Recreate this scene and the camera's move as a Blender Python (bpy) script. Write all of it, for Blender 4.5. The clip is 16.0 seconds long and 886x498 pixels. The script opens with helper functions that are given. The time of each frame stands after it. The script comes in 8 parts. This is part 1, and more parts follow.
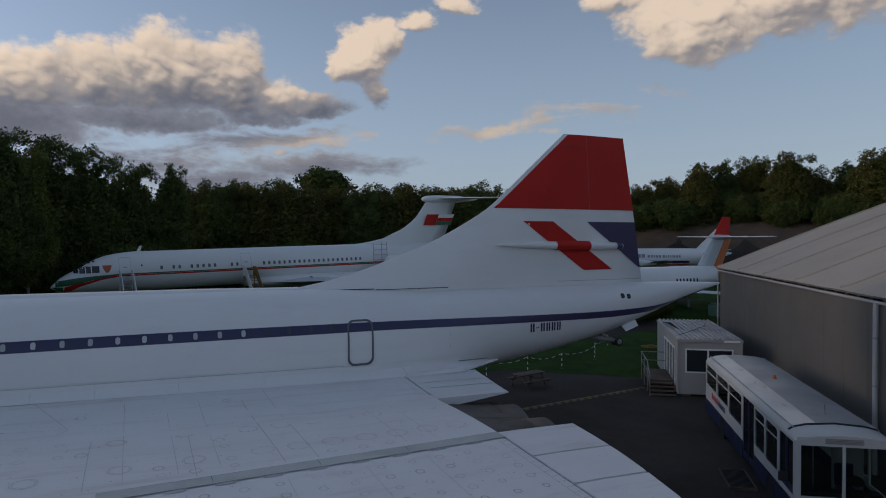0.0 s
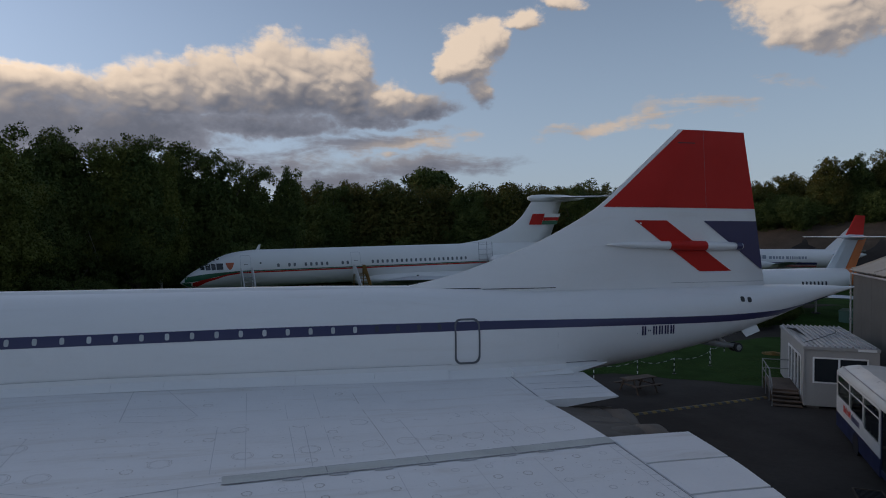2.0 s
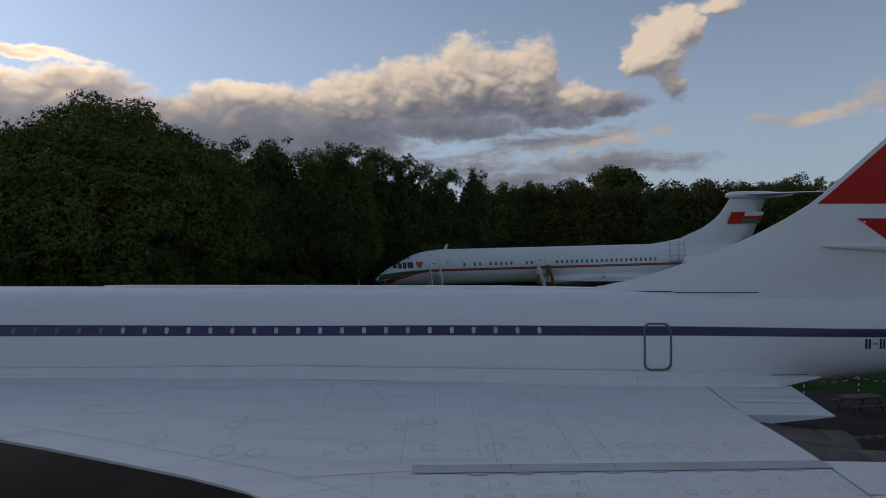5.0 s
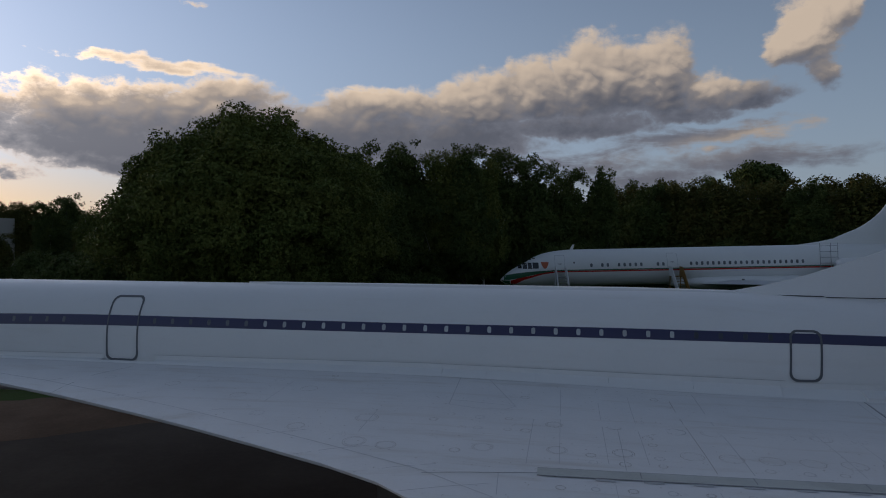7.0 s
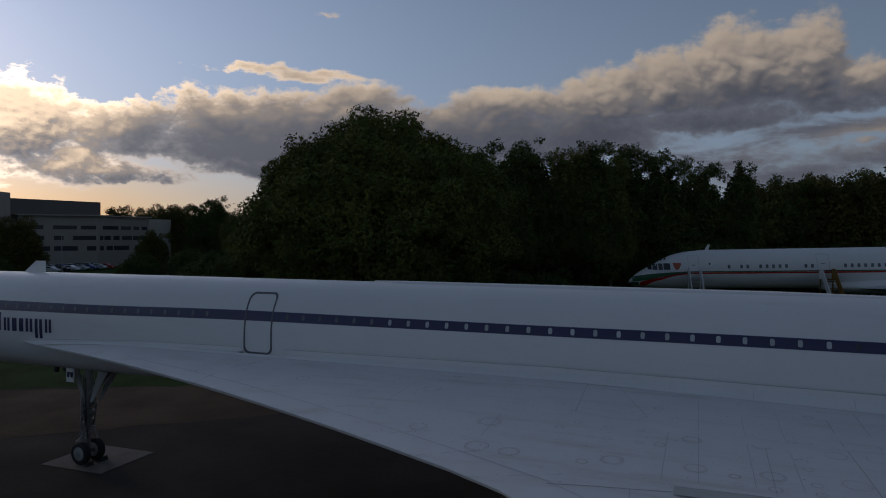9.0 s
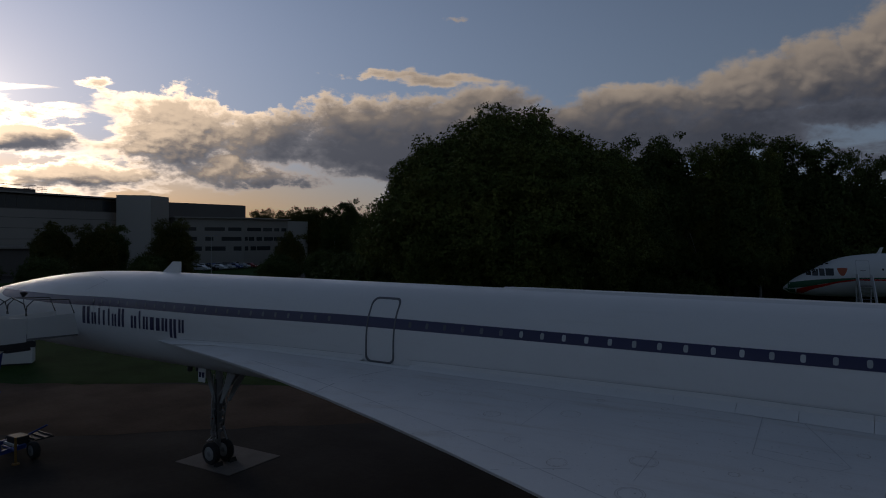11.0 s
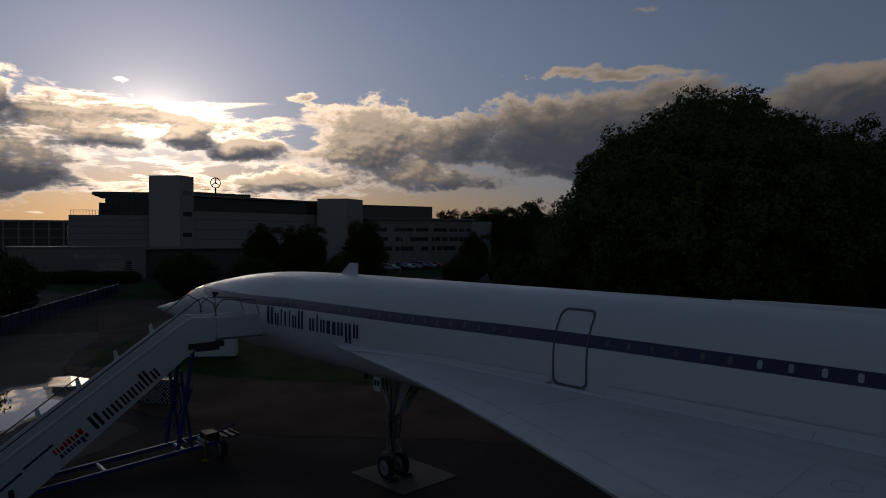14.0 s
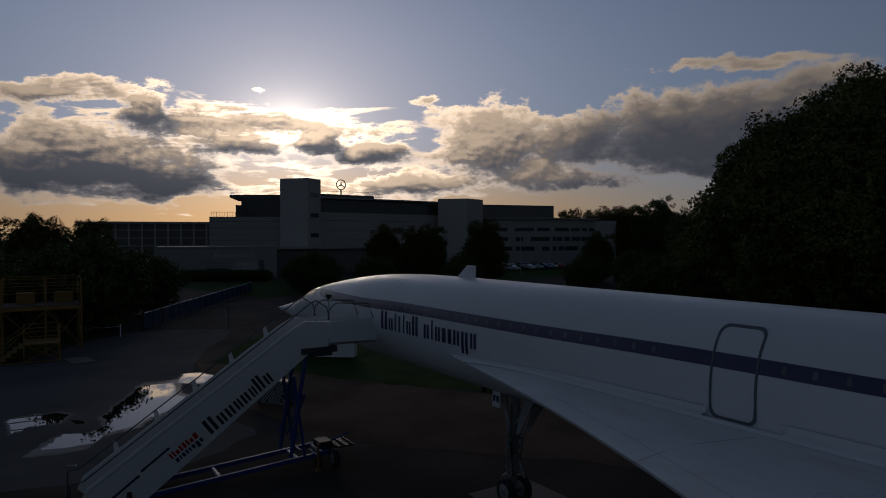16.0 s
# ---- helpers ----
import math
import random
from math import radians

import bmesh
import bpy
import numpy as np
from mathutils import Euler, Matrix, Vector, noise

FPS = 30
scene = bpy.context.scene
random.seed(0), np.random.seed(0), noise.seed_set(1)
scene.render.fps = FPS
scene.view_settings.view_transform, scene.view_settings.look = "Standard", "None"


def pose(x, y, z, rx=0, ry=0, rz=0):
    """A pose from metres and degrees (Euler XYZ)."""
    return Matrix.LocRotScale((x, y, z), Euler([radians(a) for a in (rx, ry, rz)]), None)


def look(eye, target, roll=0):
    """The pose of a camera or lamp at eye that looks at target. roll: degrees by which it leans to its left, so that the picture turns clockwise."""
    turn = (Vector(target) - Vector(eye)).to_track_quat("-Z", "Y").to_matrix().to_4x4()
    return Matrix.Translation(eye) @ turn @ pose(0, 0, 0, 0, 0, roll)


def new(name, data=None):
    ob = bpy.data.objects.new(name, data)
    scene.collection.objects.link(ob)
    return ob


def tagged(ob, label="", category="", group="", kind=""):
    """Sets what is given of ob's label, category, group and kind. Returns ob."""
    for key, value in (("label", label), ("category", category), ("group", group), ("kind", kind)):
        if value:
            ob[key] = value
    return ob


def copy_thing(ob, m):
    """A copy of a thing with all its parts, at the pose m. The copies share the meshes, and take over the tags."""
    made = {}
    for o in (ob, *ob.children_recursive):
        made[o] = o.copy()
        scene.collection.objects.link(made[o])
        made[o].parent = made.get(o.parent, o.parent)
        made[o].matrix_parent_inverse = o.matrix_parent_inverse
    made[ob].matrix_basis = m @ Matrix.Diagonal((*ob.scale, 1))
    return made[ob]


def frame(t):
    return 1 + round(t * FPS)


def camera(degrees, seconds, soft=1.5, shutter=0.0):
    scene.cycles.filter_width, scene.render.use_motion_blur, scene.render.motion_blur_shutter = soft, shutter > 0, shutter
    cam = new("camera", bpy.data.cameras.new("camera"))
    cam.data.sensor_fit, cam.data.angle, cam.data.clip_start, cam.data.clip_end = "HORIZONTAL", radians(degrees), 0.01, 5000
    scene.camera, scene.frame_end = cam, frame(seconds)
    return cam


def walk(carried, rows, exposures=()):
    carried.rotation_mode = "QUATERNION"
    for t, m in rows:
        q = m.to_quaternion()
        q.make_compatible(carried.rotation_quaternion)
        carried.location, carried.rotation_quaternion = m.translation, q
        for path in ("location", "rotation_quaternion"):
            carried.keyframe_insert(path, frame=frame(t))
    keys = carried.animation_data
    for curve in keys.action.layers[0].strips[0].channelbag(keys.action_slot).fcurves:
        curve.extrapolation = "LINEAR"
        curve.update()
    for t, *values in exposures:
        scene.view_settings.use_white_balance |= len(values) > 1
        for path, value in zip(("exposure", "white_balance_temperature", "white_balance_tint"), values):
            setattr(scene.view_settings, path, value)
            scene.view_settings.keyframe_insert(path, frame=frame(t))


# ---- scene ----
cam = camera(67.13, 16.0, soft=1.0)
PATH = [
    (0, (42.596, -17.751, 7.985), (43.426, -15.931, 7.953), -0.1),
    (0.5, (42.577, -17.758, 7.986), (43.34, -15.909, 7.954), -0.1),
    (1, (42.55, -17.751, 7.981), (43.238, -15.873, 7.949), -0.0),
    (1.5, (42.554, -17.742, 7.979), (43.167, -15.839, 7.947), -0.0),
    (2, (42.543, -17.714, 7.983), (43.079, -15.788, 7.95), -0.0),
    (2.5, (42.551, -17.696, 7.981), (43.007, -15.749, 7.948), -0.0),
    (3, (42.532, -17.718, 7.983), (42.904, -15.753, 7.951), -0.0),
    (3.5, (42.542, -17.705, 7.983), (42.825, -15.725, 7.95), 0.0),
    (4, (42.54, -17.7, 7.988), (42.726, -15.709, 7.955), 0.0),
    (6.5, (42.5, -17.686, 7.989), (42.218, -15.706, 7.954), 0.1),
    (7, (42.503, -17.696, 7.98), (42.128, -15.732, 7.947), 0.1),
    (7.5, (42.488, -17.695, 7.98), (42.022, -15.75, 7.947), 0.1),
    (8, (42.462, -17.689, 7.978), (41.908, -15.767, 7.944), 0.1),
    (8.5, (42.452, -17.589, 7.982), (41.811, -15.695, 7.946), 0.1),
    (9, (42.391, -17.33, 7.98), (41.662, -15.467, 7.945), 0.1),
    (11.5, (41.24, -15.403, 7.998), (40.097, -13.762, 7.965), 0.1),
    (12, (41.006, -15.072, 7.994), (39.789, -13.485, 7.96), -0.0),
    (12.5, (40.722, -14.694, 8.004), (39.435, -13.164, 7.97), -0.0),
    (13, (40.381, -14.299, 7.993), (39.026, -12.829, 7.959), -0.0),
    (13.5, (40.04, -13.988, 7.995), (38.619, -12.58, 7.962), -0.0),
    (14, (39.702, -13.664, 7.991), (38.219, -12.322, 7.958), 0.0),
    (14.5, (39.314, -13.298, 7.992), (37.77, -12.026, 7.959), -0.0),
    (15, (38.923, -12.991, 7.998), (37.322, -11.792, 7.964), -0.0),
    (15.5, (38.505, -12.684, 8.0), (36.851, -11.559, 7.967), -0.0),
    (16, (38.039, -12.405, 8.008), (36.341, -11.35, 7.975), -0.1),
]
EXPOSURES = [(0.0, -0.12, 6500, 10), (3.5, -0.08, 6500, 10), (7.0, -0.56, 6450, 10), (9.0, -1.08, 6300, 10), (12.5, -2.13, 6100, 11), (14.5, -2.3, 6050, 11), (16.0, -2.3, 6050, 11)]
walk(cam, [(t, look(eye, target, roll)) for t, eye, target, roll in PATH], EXPOSURES)

# ---------------------------------------------------------------- sky and sun
SUN_AZ, SUN_EL = 71.0, 10.0      # degrees to the left of +y, and above the horizon
world = bpy.data.worlds.new("evening_sky")
scene.world = world
world.use_nodes = True
WT = world.node_tree
WT.nodes.clear()


class Net:
    """Small helper that chains nodes of one tree."""

    def __init__(self, tree):
        self.tree = tree

    def node(self, kind, operation=None):
        n = self.tree.nodes.new(kind)
        if operation:
            n.operation = operation
        return n

    def put(self, socket, value):
        if isinstance(value, bpy.types.NodeSocket):
            self.tree.links.new(value, socket)
        elif value is not None:
            socket.default_value = value

    def math(self, op, a, b=None, c=None, clamp=False):
        n = self.node("ShaderNodeMath", op)
        n.use_clamp = clamp
        for i, v in enumerate((a, b, c)):
            self.put(n.inputs[i], v)
        return n.outputs[0]

    def ramp(self, value, lo, hi, to_lo=0.0, to_hi=1.0, smooth=True):
        n = self.node("ShaderNodeMapRange")
        n.interpolation_type = "SMOOTHSTEP" if smooth else "LINEAR"
        for i, v in enumerate((value, lo, hi, to_lo, to_hi)):
            self.put(n.inputs[i], v)
        return n.outputs[0]

    def mix(self, fac, a, b, blend="MIX"):
        n = self.node("ShaderNodeMix")
        n.data_type, n.blend_type = "RGBA", blend
        self.put(n.inputs[0], fac)
        for i, v in ((6, a), (7, b)):
            if isinstance(v, (tuple, list)) and len(v) == 3:
                v = (*v, 1.0)
            self.put(n.inputs[i], v)
        return n.outputs[2]

    def combine(self, x, y, z):
        n = self.node("ShaderNodeCombineXYZ")
        for i, v in enumerate((x, y, z)):
            self.put(n.inputs[i], v)
        return n.outputs[0]

    def noise(self, vec, scale, detail=4.0, rough=0.5, lac=2.0, dist=0.0):
        n = self.node("ShaderNodeTexNoise")
        self.put(n.inputs["Vector"], vec)
        for key, v in (("Scale", scale), ("Detail", detail), ("Roughness", rough), ("Lacunarity", lac), ("Distortion", dist)):
            n.inputs[key].default_value = v
        return n.outputs[0]


# cloud heaps: azimuth, elevation of the base, half width, height (degrees), weight
HEAPS = [(-2.6, 11.6, 5.4, 4.7, 1.4), (-7.2, 11.6, 2.8, 4.6, 1.3), (2.6, 11.2, 4.8, 3.6, 1.3), (7.6, 10.6, 5.0, 3.2, 1.25), (-11.0, 10.9, 3.2, 2.0, 1.2),
         (15.0, 10.4, 7.5, 2.2, 1.2), (-18.6, 11.9, 1.6, 2.2, 1.05)]
# bright heaps, lit almost to their bases
BRIGHT = [(-17.4, 14.4, 2.5, 3.3, 1.35), (-19.6, 16.0, 2.2, 2.6, 1.15), (-22.2, 17.7, 2.2, 1.6, 1.0), (-25.6, 19.2, 3.0, 1.2, 0.95), (-45.4, 17.0, 5.4, 6.0, 1.45), (-53.0, 18.2, 7.5, 6.5, 1.45), (-39.2, 19.0, 3.6, 2.2, 1.0),
          (53.5, 7.4, 4.2, 4.4, 1.25), (50.0, 5.0, 6, 2.4, 1.0), (60, 4.4, 6, 1.6, 0.9), (48.0, 7.4, 3.0, 3.0, 1.0)]
# the long dark bank with its lit upper edge, and dark scraps near the sun
BANK = [(0, 9.0, 9, 1.8, 1.2), (-9.5, 9.9, 5, 1.3, 1.1), (-14.0, 10.6, 2.8, 1.5, 1.1), (9, 8.0, 8, 3.2, 1.35), (18, 7.7, 9, 3.9, 1.5), (28, 7.6, 10, 4.3, 1.6), (38, 7.3, 9, 4.0, 1.5), (45, 7.2, 5, 3.7, 1.2), (37.5, 5.7, 6.5, 1.7, 1.2),
        (68.3, 7.7, 1.9, 1.3, 1.7), (65.0, 6.9, 2.8, 1.1, 1.6), (82, 9.3, 1.7, 1.6, 1.6), (46.5, 4.4, 5, 1.2, 1.0), (75.0, 7.4, 4, 1.1, 0.95), (87, 5.0, 8, 3.0, 1.6), (81, 4.4, 4.5, 2.2, 1.4)]
# long streaks: azimuth, elevation, half width, half height, tilt (degrees up per degree to the right), weight
STREAKS = [(-31, 9.5, 16, 0.9, 0.1, 0.86), (-10, 8.1, 11, 1.4, 0.03, 1.1), (33, 13.2, 9, 0.9, -0.05, 1.0), (-38, 11.0, 9, 1.0, 0.1, 0.8),
           (87, 11.0, 7, 0.9, 0.1, 1.05), (77, 9.4, 9, 1.2, 0.0, 0.95), (69, 4.0, 14, 1.0, 0.0, 0.85), (31, 18.0, 2.0, 0.35, 0.1, 0.8), (59.4, 11.5, 1.5, 0.5, 0.0, 0.85), (64.5, 8.4, 3.0, 0.9, 0.1, 0.95),
           (17, 12.0, 5, 0.8, 0.0, 0.9), (72.5, 12.0, 1.0, 0.4, 0.0, 0.8)]
# low flat grey sheets
SHEETS = [(-14.5, 6.1, 9.5, 1.1, 0.06, 1.15), (1, 6.3, 10, 1.6, 0.0, 1.15), (-6, 4.8, 10, 1.0, 0.03, 1.05)]


def cloud_group():
    """Density of the clouds for a direction given as azimuth and elevation in degrees."""
    tree = bpy.data.node_groups.new("cloud_density", "ShaderNodeTree")
    tree.interface.new_socket("az", in_out="INPUT", socket_type="NodeSocketFloat")
    tree.interface.new_socket("el", in_out="INPUT", socket_type="NodeSocketFloat")
    tree.interface.new_socket("density", in_out="OUTPUT", socket_type="NodeSocketFloat")
    tree.interface.new_socket("rise", in_out="OUTPUT", socket_type="NodeSocketFloat")
    tree.interface.new_socket("form", in_out="OUTPUT", socket_type="NodeSocketFloat")
    k = Net(tree)
    gin, gout = k.node("NodeGroupInput"), k.node("NodeGroupOutput")
    az, el = gin.outputs[0], gin.outputs[1]
    p = k.combine(k.math("MULTIPLY", az, 0.1), k.math("MULTIPLY", el, 0.13), 0.0)
    # the outlines are bent at two scales
    bend = k.math("SUBTRACT", k.noise(p, 2.4, 5.0, 0.55), 0.5)
    bend_b = k.math("SUBTRACT", k.noise(k.combine(k.math("MULTIPLY", az, 0.1), k.math("MULTIPLY", el, 0.13), 7.3), 2.4, 5.0, 0.55), 0.5)
    az_b = k.math("ADD", az, k.math("MULTIPLY", bend, 5.0))
    el_b = k.math("ADD", el, k.math("MULTIPLY", bend_b, 2.7))
    shape, total, lifted = 0.0, 0.03, 0.004
    for a, e, w, h, s in HEAPS + BANK + BRIGHT:
        du = k.math("MULTIPLY", k.math("SUBTRACT", az_b, float(a)), 1.0 / w)
        dv = k.math("SUBTRACT", el_b, float(e))
        dv = k.math("MAXIMUM", k.math("MULTIPLY", dv, 1.0 / h), k.math("MULTIPLY", dv, -1.9 / h))
        q = k.math("ADD", k.math("MULTIPLY", du, du), k.math("MULTIPLY", dv, dv))
        m = k.math("MULTIPLY", k.math("EXPONENT", k.math("MULTIPLY", q, -0.9)), float(s))
        shape = k.math("SMOOTH_MAX", shape, m, 0.1)
        rel = k.math("MULTIPLY_ADD", k.math("SUBTRACT", el_b, float(e)), 1.0 / h, -0.72 if (a, e, w, h, s) in BANK else (1.15 if a < -30 else 0.75 if a < 0 else 0.3) if (a, e, w, h, s) in BRIGHT else -0.02)
        m4 = k.math("POWER", m, 3.0)
        total = k.math("ADD", total, m4)
        lifted = k.math("MULTIPLY_ADD", m4, rel, lifted)
    wisps = k.noise(k.combine(k.math("MULTIPLY", az, 0.05), k.math("MULTIPLY", el, 0.24), 3.0), 2.8, 7.0, 0.6, dist=0.5)
    thin, sheet = 0.0, 0.0
    for a, e, w, h, tilt, s in STREAKS + SHEETS:
        da = k.math("SUBTRACT", az_b, float(a))
        du = k.math("MULTIPLY", da, 1.0 / w)
        dv = k.math("MULTIPLY", k.math("SUBTRACT", k.math("ADD", el_b, k.math("MULTIPLY", da, float(tilt))), float(e)), 1.0 / h)
        q = k.math("ADD", k.math("MULTIPLY", du, du), k.math("MULTIPLY", dv, dv))
        m = k.math("MULTIPLY", k.math("EXPONENT", k.math("MULTIPLY", q, -0.7)), float(s))
        if (a, e, w, h, tilt, s) in SHEETS:
            sheet = k.math("MAXIMUM", sheet, m)
        else:
            thin = k.math("MAXIMUM", thin, m)
    fibre = thin
    thin = k.math("MULTIPLY", k.math("MAXIMUM", thin, sheet), k.ramp(wisps, 0.25, 0.65, 0.42, 0.8))
    big = k.noise(p, 1.7, 8.0, 0.55)
    puff = k.math("ABSOLUTE", k.math("SUBTRACT", k.math("MULTIPLY", k.noise(p, 4.2, 7.0, 0.56), 2.0), 1.0))
    soft_big = k.noise(p, 1.7, 2.0, 0.5)
    soft_puff = k.math("ABSOLUTE", k.math("SUBTRACT", k.math("MULTIPLY", k.noise(p, 4.2, 1.5, 0.5), 2.0), 1.0))
    form = k.math("ADD", shape, k.math("MULTIPLY", k.math("SUBTRACT", soft_big, 0.5), 0.85))
    form = k.math("ADD", form, k.math("MULTIPLY", k.math("SUBTRACT", soft_puff, 0.25), k.math("MULTIPLY", shape, 0.6)))
    near_sun = k.ramp(k.math("ABSOLUTE", k.math("SUBTRACT", az, 74.0)), 12.0, 26.0, 1.0, 0.0)
    low = k.ramp(k.math("ABSOLUTE", k.math("SUBTRACT", el, 6.0)), 4.0, 7.0, 1.0, 0.0)
    d = k.math("ADD", shape, k.math("MULTIPLY", k.math("SUBTRACT", big, 0.5), 0.85))
    d = k.math("ADD", d, k.math("MULTIPLY", k.math("SUBTRACT", puff, 0.25), k.math("MULTIPLY", shape, 0.5)))
    d = k.math("MAXIMUM", d, thin)
    d = k.math("ADD", d, k.math("MULTIPLY", k.math("MULTIPLY", near_sun, low), k.math("MULTIPLY", k.math("SUBTRACT", wisps, 0.36), 1.7)))
    ragged = k.math("SUBTRACT", k.noise(k.combine(k.math("MULTIPLY", az, 0.1), k.math("MULTIPLY", el, 0.16), 1.7), 8.0, 6.0, 0.62), 0.5)
    d = k.math("ADD", d, k.math("MULTIPLY", k.math("MULTIPLY", ragged, k.ramp(k.math("MAXIMUM", shape, thin), 0.1, 0.5)), k.ramp(az, 25.0, 50.0, 0.35, 0.95)))
    d = k.math("ADD", d, k.ramp(el, 26.0, 42.0, 0.0, 0.25))
    k.put(gout.inputs[0], d)
    streaky = k.math("MULTIPLY", k.ramp(k.math("SUBTRACT", fibre, shape), -0.1, 0.4), 0.4)
    k.put(gout.inputs[1], k.math("SUBTRACT", k.math("ADD", k.math("DIVIDE", lifted, total), streaky), k.math("MULTIPLY", k.ramp(sheet, 0.3, 0.7), 0.55)))
    k.put(gout.inputs[2], form)
    return tree


SHADE_THIN, SHADE_THICK, SHADE_SUN = (0.18, 0.197, 0.25), (0.085, 0.1, 0.14), (0.52, 0.49, 0.5)
MID_FAR, MID_SUN = (0.35, 0.315, 0.305), (2.8, 2.1, 1.5)
LIT_FAR, LIT_SUN = (0.8, 0.65, 0.52), (5.8, 4.2, 2.75)
VEIL_FAR, VEIL_SUN, VEIL_WIDE, VEIL_LOW = (0.3, 0.405, 0.55), (3.3, 2.5, 1.65), (0.78, 0.99, 1.5), (3.9, 2.5, 1.1)
SKY_TINT, GLOW, RIM = (0.118, 0.106, 0.113), (8.0, 6.8, 5.2), 1.45
w = Net(WT)
direction = w.node("ShaderNodeTexCoord").outputs["Generated"]
sep = w.node("ShaderNodeSeparateXYZ")
w.put(sep.inputs[0], direction)
az = w.math("MULTIPLY", w.math("ARCTAN2", w.math("MULTIPLY", sep.outputs[0], -1.0), sep.outputs[1]), 180 / math.pi)
el = w.math("MULTIPLY", w.math("ARCSINE", sep.outputs[2]), 180 / math.pi)
sky = w.node("ShaderNodeTexSky")
sky.sky_type, sky.sun_disc = "NISHITA", False
sky.sun_elevation, sky.sun_rotation = radians(SUN_EL), radians(-SUN_AZ)
sky.altitude, sky.air_density, sky.dust_density, sky.ozone_density = 50.0, 1.0, 0.25, 1.0
clouds = cloud_group()


def density(a, e):
    n = w.node("ShaderNodeGroup")
    n.node_tree = clouds
    w.put(n.inputs[0], a)
    w.put(n.inputs[1], e)
    return n.outputs


here, rise, form = density(az, el)
far_form = density(w.math("ADD", az, 0.6), w.math("ADD", el, 1.0))[2]
near_step = density(w.math("ADD", az, 0.2), w.math("ADD", el, 0.32))
cover = w.math("MULTIPLY", w.math("SUBTRACT", here, 0.38), w.ramp(rise, -0.6, 0.5, 2.2, w.ramp(az, 20.0, 45.0, 3.4, 5.5)), clamp=True)
cover = w.ramp(cover, 0.0, 1.0)
relief = w.math("ADD", w.math("MULTIPLY", w.math("SUBTRACT", form, far_form), 0.85), w.math("MULTIPLY", w.math("SUBTRACT", form, near_step[2]), 0.8))
relief = w.math("ADD", relief, w.math("MULTIPLY", w.math("SUBTRACT", here, near_step[0]), w.ramp(az, 35.0, 55.0, 0.35, 1.6)))
relief = w.math("MULTIPLY", relief, w.ramp(rise, -0.7, 0.1, 0.5, 1.0))
lit = w.ramp(w.math("ADD", relief, rise), -0.55, 1.4)
thick = w.ramp(here, 0.6, 1.25)
sun_dir = Vector((-math.sin(radians(SUN_AZ)) * math.cos(radians(SUN_EL)), math.cos(radians(SUN_AZ)) * math.cos(radians(SUN_EL)), math.sin(radians(SUN_EL))))
dot = w.node("ShaderNodeVectorMath", "DOT_PRODUCT")
w.put(dot.inputs[0], direction)
dot.inputs[1].default_value = sun_dir
toward = w.math("MULTIPLY", w.math("ARCCOSINE", w.math("MINIMUM", dot.outputs["Value"], 0.99999)), 180 / math.pi)
across = w.math("MULTIPLY", w.math("SUBTRACT", az, SUN_AZ), 0.6)
upward = w.math("SUBTRACT", el, SUN_EL - 0.5)
flat_dist = w.math("SQRT", w.math("ADD", w.math("ADD", w.math("MULTIPLY", across, across), w.math("MULTIPLY", upward, upward)), 0.3))
glow = w.math("EXPONENT", w.math("MULTIPLY", flat_dist, -1 / 1.2))
warm = w.math("EXPONENT", w.math("MULTIPLY", toward, -1 / 15.0))
wide = w.math("MULTIPLY", w.math("EXPONENT", w.math("MULTIPLY", toward, -1 / 30.0)), w.math("MULTIPLY", w.ramp(el, 14.0, 45.0, 1.0, 0.15), w.ramp(el, 0.0, 8.0, 0.2, 1.0)))
halo = w.math("EXPONENT", w.math("MULTIPLY", toward, -1 / 11.0))
shade_col = w.mix(1.0, w.mix(thick, SHADE_THIN, SHADE_THICK), w.mix(wide, (0, 0, 0), SHADE_SUN), "ADD")
lit_col = w.mix(warm, LIT_FAR, LIT_SUN)
through_sun = w.math("MULTIPLY", halo, w.math("SUBTRACT", 1.0, thick))
shade_col = w.mix(1.0, shade_col, w.mix(through_sun, (0, 0, 0), (2.2, 1.8, 1.45)), "ADD")
mid_col = w.mix(warm, MID_FAR, MID_SUN)
cloud_col = w.mix(w.ramp(lit, 0.0, 0.5, smooth=False), shade_col, mid_col)
cloud_col = w.mix(w.ramp(lit, 0.45, 1.0, smooth=False), cloud_col, lit_col)
rim = w.math("MULTIPLY", w.math("SUBTRACT", 1.0, w.ramp(here, 0.5, 0.86)), w.math("MULTIPLY", halo, RIM))
cloud_col = w.mix(1.0, cloud_col, w.mix(rim, (0, 0, 0), LIT_SUN), "ADD")
lining = w.math("MULTIPLY", w.math("SUBTRACT", 1.0, w.ramp(here, 0.42, 0.76)), w.math("MULTIPLY", w.ramp(rise, -0.3, 0.3), w.math("EXPONENT", w.math("MULTIPLY", toward, -1 / 27.0))))
cloud_col = w.mix(1.0, cloud_col, w.mix(lining, (0, 0, 0), (1.5, 1.2, 0.9)), "ADD")
clear = w.mix(1.0, sky.outputs[0], SKY_TINT, "MULTIPLY")
veil_col = w.mix(halo, VEIL_FAR, VEIL_SUN)
veil = w.ramp(el, -2.0, 26.0, 0.75, 0.16)
clear = w.mix(veil, clear, veil_col)
clear = w.mix(1.0, clear, w.mix(wide, (0, 0, 0), VEIL_WIDE), "ADD")
clear = w.mix(1.0, clear, w.mix(w.math("MULTIPLY", warm, w.ramp(el, 1.0, 8.0, 1.0, 0.0)), (0, 0, 0), VEIL_LOW), "ADD")
